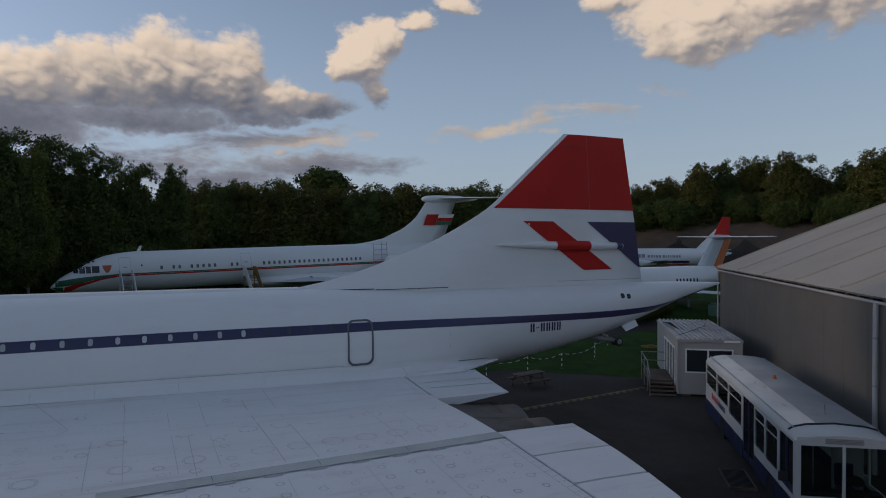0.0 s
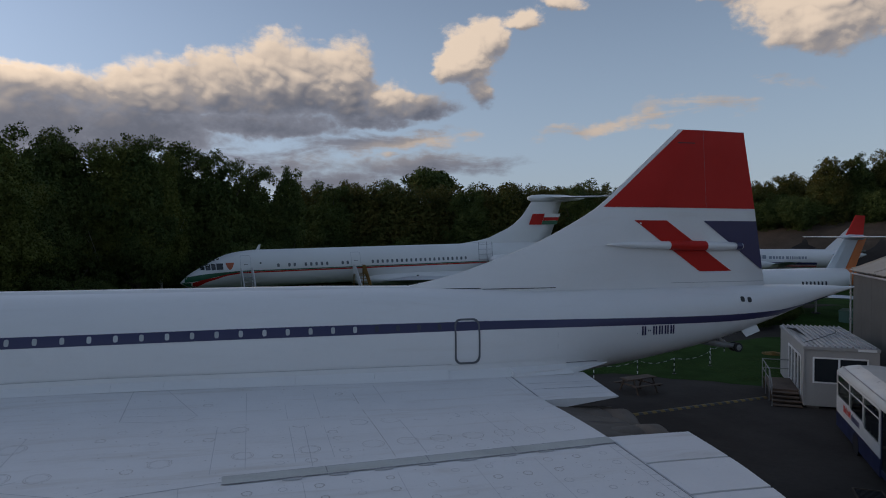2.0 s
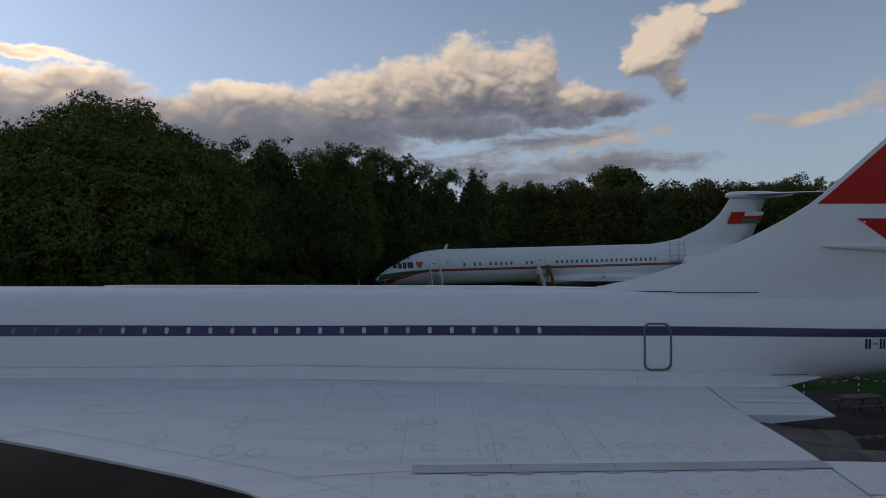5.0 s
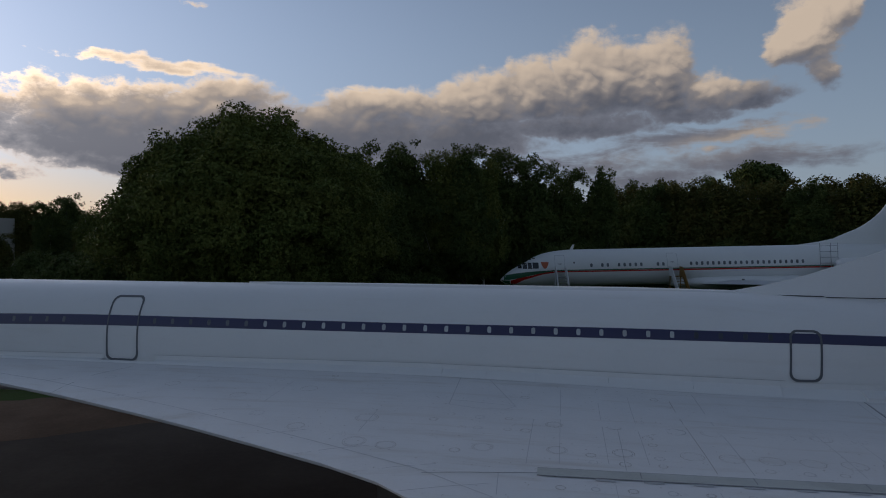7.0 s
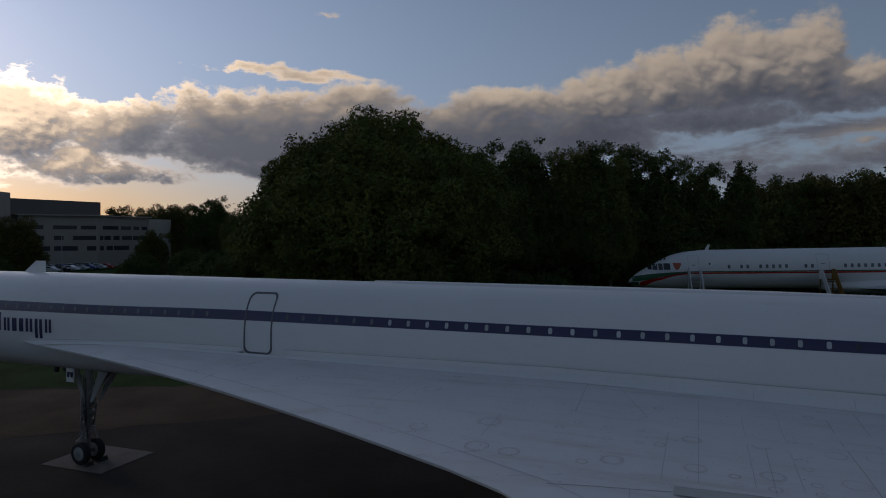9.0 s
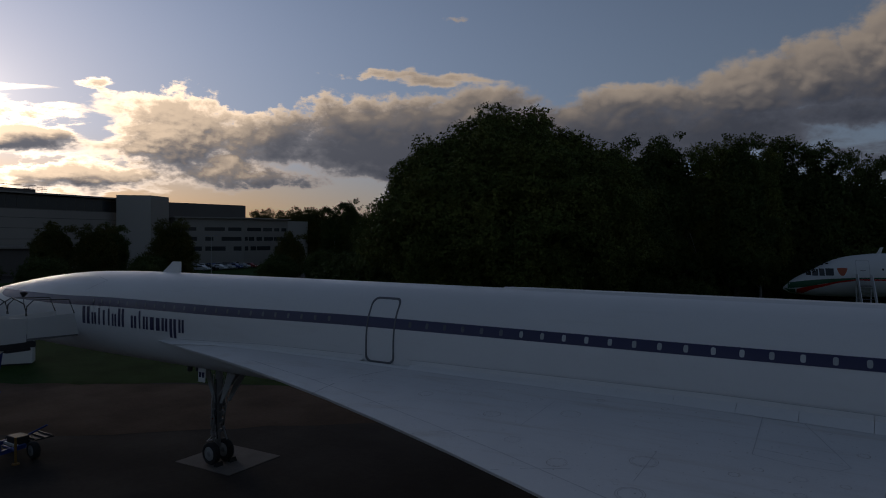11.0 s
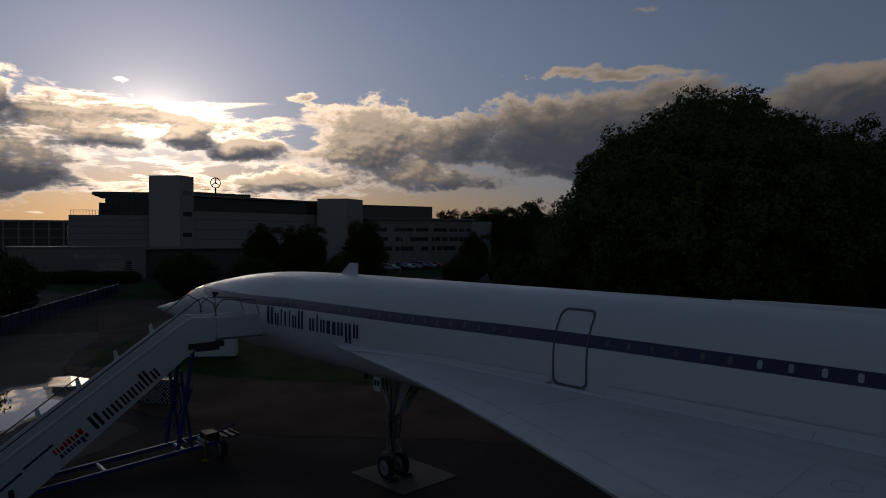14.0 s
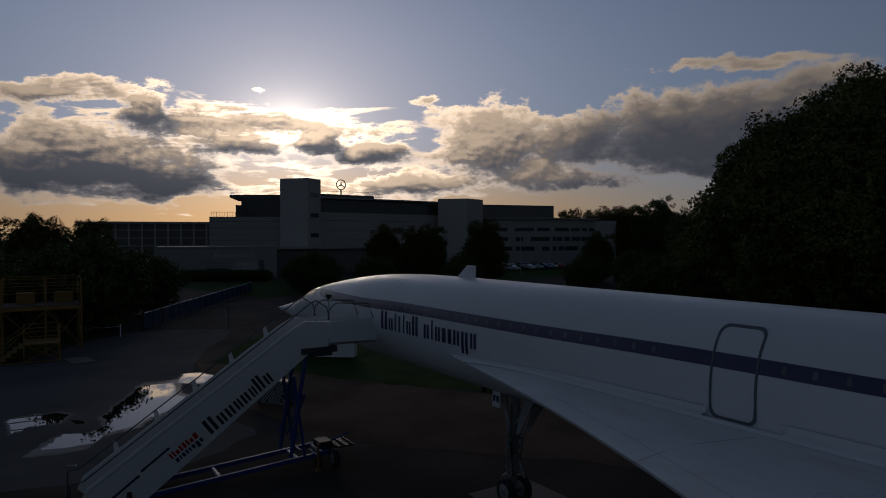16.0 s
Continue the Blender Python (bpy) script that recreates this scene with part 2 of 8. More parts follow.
dusk = w.math("MULTIPLY", w.ramp(el, 1.0, 9.0, 1.0, 0.0), w.math("MINIMUM", w.math("MULTIPLY", warm, 5.0), 1.0))
clear = w.mix(1.0, clear, w.mix(dusk, (1, 1, 1), (0.89, 0.74, 0.55)), "MULTIPLY")
both = w.mix(cover, clear, cloud_col)
flare = w.mix(w.math("MULTIPLY", glow, w.math("SUBTRACT", 1.0, w.math("MULTIPLY", w.ramp(here, 0.45, 0.9), 0.96))), (0, 0, 0), GLOW)
final = w.mix(1.0, both, flare, "ADD")
bg = w.node("ShaderNodeBackground")
w.put(bg.inputs[0], final)
bg.inputs[1].default_value = 1.0
w.put(w.node("ShaderNodeOutputWorld").inputs[0], bg.outputs[0])

sun = new("sun", bpy.data.lights.new("sun", "SUN"))
sun.data.energy, sun.data.angle, sun.data.color = 0.5, radians(12), (1.0, 0.8, 0.6)
sun.matrix_world = look(sun_dir * 300, (0, 0, 0))
# ---------------------------------------------------------------- materials


def mat(name, color, rough=0.5, metal=0.0, vary=0.12, scale=1.0, grain=0.0, bump=0.0, tint=None, stain=0.0, each=0.0, coat=0.0, spec=None, streak=0.0, speck=0.0):
    """A painted, mineral or vegetable surface: broad stains and fine grain, at metres."""
    m = bpy.data.materials.new(name)
    m.use_nodes = True
    k = Net(m.node_tree)
    b = m.node_tree.nodes["Principled BSDF"]
    co = k.node("ShaderNodeTexCoord").outputs["Object"]
    broad = k.noise(co, 0.35 * scale, 5.0, 0.6)
    fine = k.noise(co, 9.0 * scale, 4.0, 0.65)
    dark = tuple(c * (1 - 2.2 * vary) for c in color) if tint is None else tint
    c = k.mix(k.ramp(broad, 0.35, 0.68), color, k.mix(min(1.0, vary * 4), color, dark))
    f = k.math("ADD", 1.0 - grain / 2, k.math("MULTIPLY", fine, grain))
    c = k.mix(1.0, c, k.combine(f, f, f), "MULTIPLY")
    if stain:
        spots = k.ramp(k.noise(co, 2.1 * scale, 6.0, 0.7), 0.60, 0.74)
        c = k.mix(k.math("MULTIPLY", spots, stain), c, tuple(v * 0.45 for v in color))
    if streak:
        sep = k.node("ShaderNodeSeparateXYZ")
        k.put(sep.inputs[0], co)
        along = k.combine(k.math("MULTIPLY", sep.outputs[0], 0.35), k.math("MULTIPLY", sep.outputs[1], 2.6), k.math("MULTIPLY", sep.outputs[2], 2.6))
        run = k.ramp(k.noise(along, 1.3, 7.0, 0.62, dist=0.4), 0.5, 0.78)
        c = k.mix(k.math("MULTIPLY", run, streak), c, tuple(v * q for v, q in zip(color, (0.7, 0.64, 0.56))))
    if speck:
        bits = k.ramp(k.noise(co, 26.0, 3.0, 0.6), 0.64, 0.72)
        where = k.ramp(k.noise(co, 1.1, 3.0, 0.6), 0.42, 0.66)
        c = k.mix(k.math("MULTIPLY", k.math("MULTIPLY", bits, where), speck), c, tuple(v * 0.5 for v in color))
    if each:
        info = k.node("ShaderNodeObjectInfo").outputs["Random"]
        f = k.math("ADD", 1.0 - each / 2, k.math("MULTIPLY", info, each))
        c = k.mix(1.0, c, k.combine(f, f, f), "MULTIPLY")
    k.put(b.inputs["Base Color"], c)
    k.put(b.inputs["Roughness"], k.ramp(broad, 0.3, 0.7, max(0.02, rough - 0.07), min(1, rough + 0.09)))
    b.inputs["Metallic"].default_value = metal
    if coat:
        b.inputs["Coat Weight"].default_value = coat
        b.inputs["Coat Roughness"].default_value = 0.2
    if spec is not None:
        b.inputs["Specular IOR Level"].default_value = spec
    if bump:
        n = k.node("ShaderNodeBump")
        n.inputs["Strength"].default_value = min(1.0, bump)
        n.inputs["Distance"].default_value = 0.02
        k.put(n.inputs["Height"], k.math("ADD", fine, k.math("MULTIPLY", broad, 0.8)))
        k.put(b.inputs["Normal"], n.outputs[0])
    return m


def leaf_mat(name, a, b_col, rough=0.6):
    """Foliage whose leaves differ one by one."""
    m = bpy.data.materials.new(name)
    m.use_nodes = True
    k = Net(m.node_tree)
    b = m.node_tree.nodes["Principled BSDF"]
    isle = k.node("ShaderNodeNewGeometry").outputs["Random Per Island"]
    co = k.node("ShaderNodeTexCoord").outputs["Object"]
    broad = k.ramp(k.noise(co, 0.35, 3.0, 0.5), 0.38, 0.66)
    c = k.mix(k.math("MULTIPLY", k.math("ADD", isle, broad), 0.5), a, b_col)
    k.put(b.inputs["Base Color"], c)
    b.inputs["Roughness"].default_value = rough
    b.inputs["Specular IOR Level"].default_value = 0.06
    return m


def glass_mat(name, color, rough=0.06):
    m = bpy.data.materials.new(name)
    m.use_nodes = True
    b = m.node_tree.nodes["Principled BSDF"]
    b.inputs["Base Color"].default_value = (*color, 1)
    b.inputs["Roughness"].default_value = rough
    b.inputs["Specular IOR Level"].default_value = 0.6
    return m


WHITE = mat("aircraft_white", (0.785, 0.78, 0.772), 0.38, vary=0.06, scale=1.2, grain=0.04, stain=0.07, coat=0.15, streak=0.16, speck=0.15)
WINGW = mat("wing_white", (0.735, 0.728, 0.722), 0.5, vary=0.07, scale=1.6, grain=0.08, stain=0.16, streak=0.5, speck=0.8)
RINGM = mat("ring_brown", (0.4, 0.37, 0.34), 0.7, grain=0.2)
WINGG = mat("wing_grey_strip", (0.5, 0.51, 0.48), 0.55, vary=0.12, scale=3, grain=0.25, stain=0.4, streak=0.4, speck=0.6)
SEAM = mat("seam_dark", (0.22, 0.22, 0.24), 0.7, grain=0.2)
SEAMF = mat("seam_faint", (0.5, 0.5, 0.51), 0.6, grain=0.2)
NAVY = mat("navy_paint", (0.026, 0.026, 0.092), 0.35, vary=0.1, coat=0.2)
RED = mat("red_paint", (0.5, 0.02, 0.014), 0.5, vary=0.1, scale=1.5, spec=0.2, stain=0.1)
GREEN = mat("green_paint", (0.02, 0.12, 0.055), 0.45)
BLIND = mat("window_blind", (0.5, 0.52, 0.52), 0.4, each=0.3)
DARKWIN = mat("window_dark", (0.035, 0.04, 0.06), 0.25, each=0.5)
GREYWIN = mat("window_grey", (0.13, 0.14, 0.16), 0.3, each=0.4)
GASKET = mat("door_seal_grey", (0.13, 0.135, 0.15), 0.6)
def clear_glass(name, color):
    """Tinted window glass that can be looked through."""
    m = glass_mat(name, color, 0.02)
    b = m.node_tree.nodes["Principled BSDF"]
    b.inputs["Transmission Weight"].default_value = 1.0
    b.inputs["IOR"].default_value = 1.2
    return m


BUSGLASS = clear_glass("bus_glass", (0.6, 0.72, 0.68))
GLASS = glass_mat("cockpit_glass", (0.03, 0.035, 0.04))
PANE = glass_mat("pane_glass", (0.02, 0.024, 0.028), 0.04)
STEEL = mat("steel", (0.42, 0.42, 0.43), 0.4, 0.8, grain=0.15, scale=3)
DULL = mat("dull_grey_metal", (0.3, 0.3, 0.3), 0.55, 0.3, vary=0.2, scale=3, grain=0.3)
NACELLE = mat("nacelle_brown_grey", (0.17, 0.138, 0.11), 0.6, 0.2, vary=0.2, scale=2, grain=0.25, stain=0.4)
RUBBER = mat("rubber", (0.025, 0.025, 0.026), 0.8, grain=0.2, scale=3)
BLACK = mat("black_paint", (0.02, 0.02, 0.022), 0.5)
ASPHALT = mat("asphalt", (0.055, 0.047, 0.041), 0.92, spec=0.12, vary=0.18, scale=0.5, grain=0.45, bump=0.5, stain=0.25)
WORN = mat("worn_gravel", (0.118, 0.078, 0.053), 0.95, spec=0.1, vary=0.2, scale=0.7, grain=0.6, bump=0.8, stain=0.2)
CONCRETE = mat("concrete", (0.19, 0.165, 0.145), 0.9, vary=0.15, scale=2, grain=0.3, bump=0.4, stain=0.3)
GRASSM = mat("grass_ground", (0.034, 0.07, 0.016), 1.0, spec=0.05, vary=0.2, scale=1.0, grain=0.5, bump=0.8)
BLADE = leaf_mat("grass_blades", (0.05, 0.095, 0.026), (0.095, 0.13, 0.04))
EARTH = mat("earth_bank", (0.11, 0.075, 0.05), 0.95, vary=0.22, scale=0.4, grain=0.5, bump=0.8, stain=0.4)
BARK = mat("bark", (0.09, 0.075, 0.06), 0.9, grain=0.5, scale=2, bump=0.8)
BIRCH = mat("pale_bark", (0.4, 0.38, 0.35), 0.8, grain=0.5, scale=2, stain=0.6)
LEAF = leaf_mat("maple_leaves", (0.076, 0.102, 0.027), (0.15, 0.158, 0.04))
LEAFD = leaf_mat("dark_leaves", (0.046, 0.07, 0.022), (0.105, 0.125, 0.036))
LEAFY = leaf_mat("autumn_leaves", (0.052, 0.068, 0.019), (0.13, 0.11, 0.032))
CLAD = mat("grey_cladding", (0.12, 0.113, 0.104), 0.55, vary=0.08, scale=0.6, grain=0.06, stain=0.1)
FABRIC = mat("cream_fabric", (0.4, 0.35, 0.29), 0.8, vary=0.1, scale=0.5, grain=0.08, stain=0.3)
CABIN = mat("cabin_grey", (0.37, 0.36, 0.34), 0.6, vary=0.08, scale=1, grain=0.06, stain=0.15)
PVC = mat("white_plastic", (0.78, 0.78, 0.76), 0.4, vary=0.04)
WOOD = mat("weathered_wood", (0.12, 0.082, 0.058), 0.8, vary=0.2, scale=2, grain=0.4)
BUSW = mat("bus_cream", (0.55, 0.56, 0.55), 0.45, vary=0.1, scale=1, grain=0.06, stain=0.35)
BUSB = mat("bus_navy", (0.012, 0.02, 0.07), 0.35, vary=0.1, coat=0.2)
YELLOW = mat("yellow_paint", (0.24, 0.13, 0.022), 0.6, vary=0.15, stain=0.3)
BLUEP = mat("blue_paint", (0.02, 0.05, 0.22), 0.5, vary=0.1, stain=0.2)
ORANGE = mat("orange_paint", (0.6, 0.16, 0.03), 0.45)
BLDG = mat("building_panel", (0.3, 0.275, 0.25), 0.6, vary=0.06, scale=0.3, grain=0.05)
BLDW = mat("building_pale", (0.42, 0.39, 0.355), 0.6, vary=0.06, scale=0.3, grain=0.05)
BLDD = mat("building_dark", (0.11, 0.1, 0.092), 0.6, vary=0.08, scale=0.3)
BLDGLASS = glass_mat("building_glass", (0.035, 0.04, 0.045), 0.16)
BLDGLASS.node_tree.nodes["Principled BSDF"].inputs["Specular IOR Level"].default_value = 0.35
AMBER = mat("amber_lens", (0.5, 0.1, 0.012), 0.3)
PALE = mat("faded_letter", (0.25, 0.28, 0.33), 0.6)
CHECK = mat("check_pale", (0.35, 0.35, 0.36), 0.8)

# ---------------------------------------------------------------- mesh helpers


def link(name, bm, material, parent=None, label="", smooth=False, kind=""):
    me = bpy.data.meshes.new(name)
    bmesh.ops.recalc_face_normals(bm, faces=bm.faces)
    bm.to_mesh(me)
    bm.free()
    me.materials.append(material)
    if smooth:
        me.shade_smooth()
    ob = new(name, me)
    ob.parent = parent
    if label or kind:
        tagged(ob, label=label, kind=kind)
    return ob


def part(name, bm, material, parent, label="", smooth=False, kind=""):
    return link(name, bm, material, parent, label, smooth, kind)


def thing(name, label, category, m=None, group="", kind=""):
    ob = tagged(new(name), label, category, group, kind)
    if m is not None:
        ob.matrix_basis = m
    return ob


def box(bm, x0, y0, z0, x1, y1, z1, bevel=0.0):
    vs = [bm.verts.new(p) for p in ((x0, y0, z0), (x1, y0, z0), (x1, y1, z0), (x0, y1, z0), (x0, y0, z1), (x1, y0, z1), (x1, y1, z1), (x0, y1, z1))]
    fs = [bm.faces.new([vs[i] for i in f]) for f in ((3, 2, 1, 0), (4, 5, 6, 7), (0, 1, 5, 4), (1, 2, 6, 5), (2, 3, 7, 6), (3, 0, 4, 7))]
    if bevel:
        bmesh.ops.bevel(bm, geom=list({e for f in fs for e in f.edges}), offset=bevel, segments=2, affect="EDGES", profile=0.5)
    return bm


def boxes(*rows, bevel=0.0):
    bm = bmesh.new()
    for r in rows:
        box(bm, *r, bevel=bevel)
    return bm


def loft(rings, caps=(True, True), closed=True, bm=None):
    bm = bm or bmesh.new()
    vs = [[bm.verts.new(p) for p in r] for r in rings]
    n = len(rings[0])
    for a, b in zip(vs, vs[1:]):
        for i in range(n if closed else n - 1):
            j = (i + 1) % n
            bm.faces.new((a[i], a[j], b[j], b[i]))
    if closed and caps[0]:
        bm.faces.new(vs[0][::-1])
    if closed and caps[1]:
        bm.faces.new(vs[-1])
    return bm


def frame_of(d):
    d = Vector(d).normalized()
    u = d.cross(Vector((0, 0, 1)) if abs(d.z) < 0.9 else Vector((1, 0, 0))).normalized()
    return u, d.cross(u)


def tube(points, r, n=8, bm=None):
    """A pipe along points; r is one radius or one for each point."""
    pts = [Vector(p) for p in points]
    rr = r if isinstance(r, (list, tuple)) else [r] * len(pts)
    rings = []
    for i, p in enumerate(pts):
        d = pts[min(i + 1, len(pts) - 1)] - pts[max(i - 1, 0)]
        u, v = frame_of(d)
        rings.append([p + rr[i] * (math.cos(a) * u + math.sin(a) * v) for a in (2 * math.pi * j / n for j in range(n))])
    return loft(rings, bm=bm)


def lathe(profile, axis_point, axis, n=24, bm=None, caps=(True, True)):
    """A turned shape: profile rows of (along, radius)."""
    o, a = Vector(axis_point), Vector(axis).normalized()
    u, v = frame_of(a)
    return loft([[o + a * s + r * (math.cos(t) * u + math.sin(t) * v) for t in (2 * math.pi * j / n for j in range(n))] for s, r in profile], caps=caps, bm=bm)


def prism(points, offset, bm=None):
    """A flat outline (list of 3D points) pulled along offset."""
    return loft([[Vector(p) for p in points], [Vector(p) + Vector(offset) for p in points]], bm=bm)


def curve_at(rows, x, col=1):
    """Piecewise smooth value from rows whose first entry is the station."""
    xs = [r[0] for r in rows]
    ys = [r[col] for r in rows]
    if x <= xs[0]:
        return ys[0]
    if x >= xs[-1]:
        return ys[-1]
    i = max(j for j in range(len(xs) - 1) if xs[j] <= x)
    h = xs[i + 1] - xs[i]
    t = (x - xs[i]) / h

    def slope(j):
        if j <= 0 or j >= len(xs) - 1:
            j = min(max(j, 1), len(xs) - 2)
        a, b = (ys[j] - ys[j - 1]) / (xs[j] - xs[j - 1]), (ys[j + 1] - ys[j]) / (xs[j + 1] - xs[j])
        return 0.0 if a * b <= 0 else 2 * a * b / (a + b)

    m0, m1 = slope(i), slope(i + 1)
    return (2 * t**3 - 3 * t**2 + 1) * ys[i] + (t**3 - 2 * t**2 + t) * h * m0 + (-2 * t**3 + 3 * t**2) * ys[i + 1] + (t**3 - t**2) * h * m1


def steps_of(a, b, n):
    return [a + (b - a) * i / n for i in range(n + 1)]
# ---------------------------------------------------------------- ground


def smooth01(v):
    v = min(1.0, max(0.0, v))
    return v * v * (3 - 2 * v)


def ground_z(x, y):
    """The lie of the land: level round the airliner, a low rise to the north, a bank to the east."""
    z = 1.25 * smooth01((y - 22) / 18) * smooth01((x - 2) / 20) * smooth01((130 - x) / 40)
    far = 0.77 * (x - 42) + 0.64 * (y + 17)
    return z + 11.5 * smooth01((far - 118) / 26) * smooth01((x - 85) / 30)


def land(name, xs, ys, material, lift, keep=lambda x, y: True, label="", edge=None):
    bm = bmesh.new()
    vs = {}
    for i, x in enumerate(xs):
        for j, y in enumerate(ys):
            vs[i, j] = bm.verts.new((x, y, ground_z(x, y) + lift))
    for i in range(len(xs) - 1):
        for j in range(len(ys) - 1):
            if keep((xs[i] + xs[i + 1]) / 2, (ys[j] + ys[j + 1]) / 2):
                bm.faces.new((vs[i, j], vs[i + 1, j], vs[i + 1, j + 1], vs[i, j + 1]))
    bmesh.ops.delete(bm, geom=[v for v in bm.verts if not v.link_faces], context="VERTS")
    return tagged(link(name, bm, material), label, name.replace("_", " "), kind="structure")


far_steps = [-3000, -1500, -800, -500, -350]
land("ground", far_steps + steps_of(-240, 240, 60) + [350, 500, 800, 1500, 3000], far_steps + steps_of(-200, 260, 56) + [350, 500, 800, 1500, 3000], ASPHALT, 0.0, label="dark worn asphalt apron reaching to the distance")


def patch_of(name, outline, material, lift, label, rough_edge=0.0, seed=1, cell=1.0):
    """A ground patch with an uneven border, laid on the land."""
    r = random.Random(seed)
    pts = []
    for (xa, ya), (xb, yb) in zip(outline, outline[1:] + outline[:1]):
        k = max(1, int(math.hypot(xb - xa, yb - ya) / cell))
        for i in range(k):
            t = i / k
            pts.append((xa + (xb - xa) * t + r.uniform(-1, 1) * rough_edge, ya + (yb - ya) * t + r.uniform(-1, 1) * rough_edge))
    bm = bmesh.new()
    f = bm.faces.new([bm.verts.new((x, y, 0)) for x, y in pts])
    bmesh.ops.triangulate(bm, faces=[f])
    big = [e for e in bm.edges if e.calc_length() > 12]
    for _ in range(4):
        big = [e for e in bm.edges if e.calc_length() > 10]
        if not big:
            break
        bmesh.ops.subdivide_edges(bm, edges=big, cuts=1)
        bmesh.ops.triangulate(bm, faces=bm.faces)
    for v in bm.verts:
        v.co.z = ground_z(v.co.x, v.co.y) + lift
    return tagged(link(name, bm, material), label, "ground", kind="structure")


patch_of("worn_verge", [(-7, -3.2), (2, -4.6), (9, -3.4), (12.4, -2.4), (16, -0.1), (20, 4.0), (24.5, 7.8), (32, 9.4), (46, 10.2), (52, 13), (40, 16), (26, 14.5), (17, 11.3), (10, 7.2), (5.5, 4.5), (-2, 0.2)], WORN, 0.008,
         "brown worn gravel verge beside the apron", 0.26, 3)
patch_of("lawn", [(-6.5, -2.2), (-2, -0.2), (5.5, 4.4), (10, 7.7), (17, 11), (26, 14.3), (40, 15.6), (56, 17.2), (62.5, 17.4), (66, 14.5), (68.3, 12.3), (71.5, 10.2), (79, 13), (86, 20), (112, 34), (140, 56), (125, 92), (60, 84), (-10, 70), (-22, 40), (-22, 12), (-17, 4), (-10, -0.8)], GRASSM, 0.016,
         "rough green lawn behind the airliner", 0.22, 4)
patch_of("verge_west", [(-60, -4), (-28, -7), (-22, -8.2), (-14, -12.6), (-11, -16), (-20, -40), (-120, -40), (-120, -8)], GRASSM, 0.014, "dark grassy verge beside the drive", 0.25, 5)
patch_of("field_west", [(-128, 150), (-70, 150), (-62, 60), (-50, 14), (-52, 13.5), (-75, 9), (-85, 9), (-85, 60), (-128, 110)], GRASSM, 0.014, "rough grass before the office building", 0.3, 6)
pad = tagged(link("wheel_pad", boxes((20.8, -1.45, 0.0, 23.55, 0.95, 0.02), bevel=0.006), CONCRETE), "square concrete pad under the nose wheels", "pad", kind="structure")
pad.rotation_euler = (0, 0, 0.03)


def blades(name, n, spread, keep, h, label, seed=2):
    r = np.random.RandomState(seed)
    pts = []
    x0, x1, y0, y1 = spread
    while len(pts) < n:
        x, y = r.uniform(x0, x1), r.uniform(y0, y1)
        if keep(x, y):
            pts.append((x, y, ground_z(x, y)))
    p = np.array(pts)
    a = r.uniform(0, math.pi, n)
    hh = h * r.uniform(0.5, 1.4, n)
    wd = 0.012 + 0.02 * r.rand(n)
    d = np.stack([np.cos(a), np.sin(a), 0 * a], 1) * wd[:, None]
    tip = p + np.stack([r.normal(0, 0.05, n), r.normal(0, 0.05, n), hh], 1)
    v = np.stack([p - d, p + d, tip], 1).reshape(-1, 3)
    me = bpy.data.meshes.new(name)
    me.from_pydata(v.tolist(), [], np.arange(3 * n).reshape(-1, 3).tolist())
    me.materials.append(BLADE)
    return tagged(new(name, me), label, "grass", kind="stuff")


inside = lambda x, y: (y > 0.95 * x - 1.5 if x < 6 else y > 0.62 * x + 2.2) and x < 20
blades("lawn_grass", 30000, (-8, 20, -2, 22), inside, 0.03, "rough uneven grass blades on the lawn", 2)
east = lambda x, y: y > 17.6 and y > 1.35 * (76 - x) - 2 - (x > 68) * 4 or (x > 68.8 and y > 12.4 + (x - 68.8) * 0.35)
blades("lawn_grass", 70000, (56, 84, 12.5, 40), east, 0.06, "rough uneven grass blades on the lawn", 3)
land("earth_bank", steps_of(86, 240, 50), steps_of(20, 190, 50), EARTH, 0.03, lambda x, y: 0.77 * (x - 42) + 0.64 * (y + 17) > 112, "bare brown earth bank below the trees")
patch_of("drive", [(-22, 2.6), (-24.8, -3.3), (-22, -7.6), (-14, -12.2), (-11.4, -15.6), (-4, -22), (10, -20), (13, -13), (13.5, -8), (11, -4.5), (2, -5.0), (-7, -3.4), (-12, -1.5), (-17, 1.2)], mat("drive_asphalt", (0.085, 0.088, 0.092), 0.9, spec=0.15, vary=0.15, scale=0.5, grain=0.4, bump=0.4, stain=0.2), 0.004,
         "lighter grey asphalt drive leading to the gate", 0.15, 9)
# ---------------------------------------------------------------- the delta-winged airliner
# nose tip at x = 0, tail to +x, its port side towards -y
TOP = [(0, 4.02), (2.47, 4.44), (4.6, 4.83), (5.9, 5.26), (6.8, 5.57), (8.8, 5.93), (11.9, 6.35), (14.5, 6.58), (17, 6.67), (20, 6.69), (45, 6.68), (48, 6.58),
       (50.75, 6.47), (54, 6.47), (57.85, 6.5), (60, 6.46), (61.66, 6.38)]
BOTTOM = [(0, 3.96), (3, 3.78), (7, 3.62), (10, 3.48), (14, 3.38), (20, 3.35), (44, 3.35), (47, 3.5), (49, 3.78), (51, 4.08), (54, 4.48), (56, 4.84), (58, 5.36), (60, 5.97), (61.66, 6.34)]
HALF = [(0, 0.03), (1, 0.27), (3, 0.62), (5, 0.88), (7, 1.07), (9, 1.21), (12, 1.36), (15, 1.43), (46, 1.43), (50, 1.36), (53, 1.16), (56, 0.82), (58, 0.56), (60, 0.27), (61.66, 0.03)]
POWER = 2.4


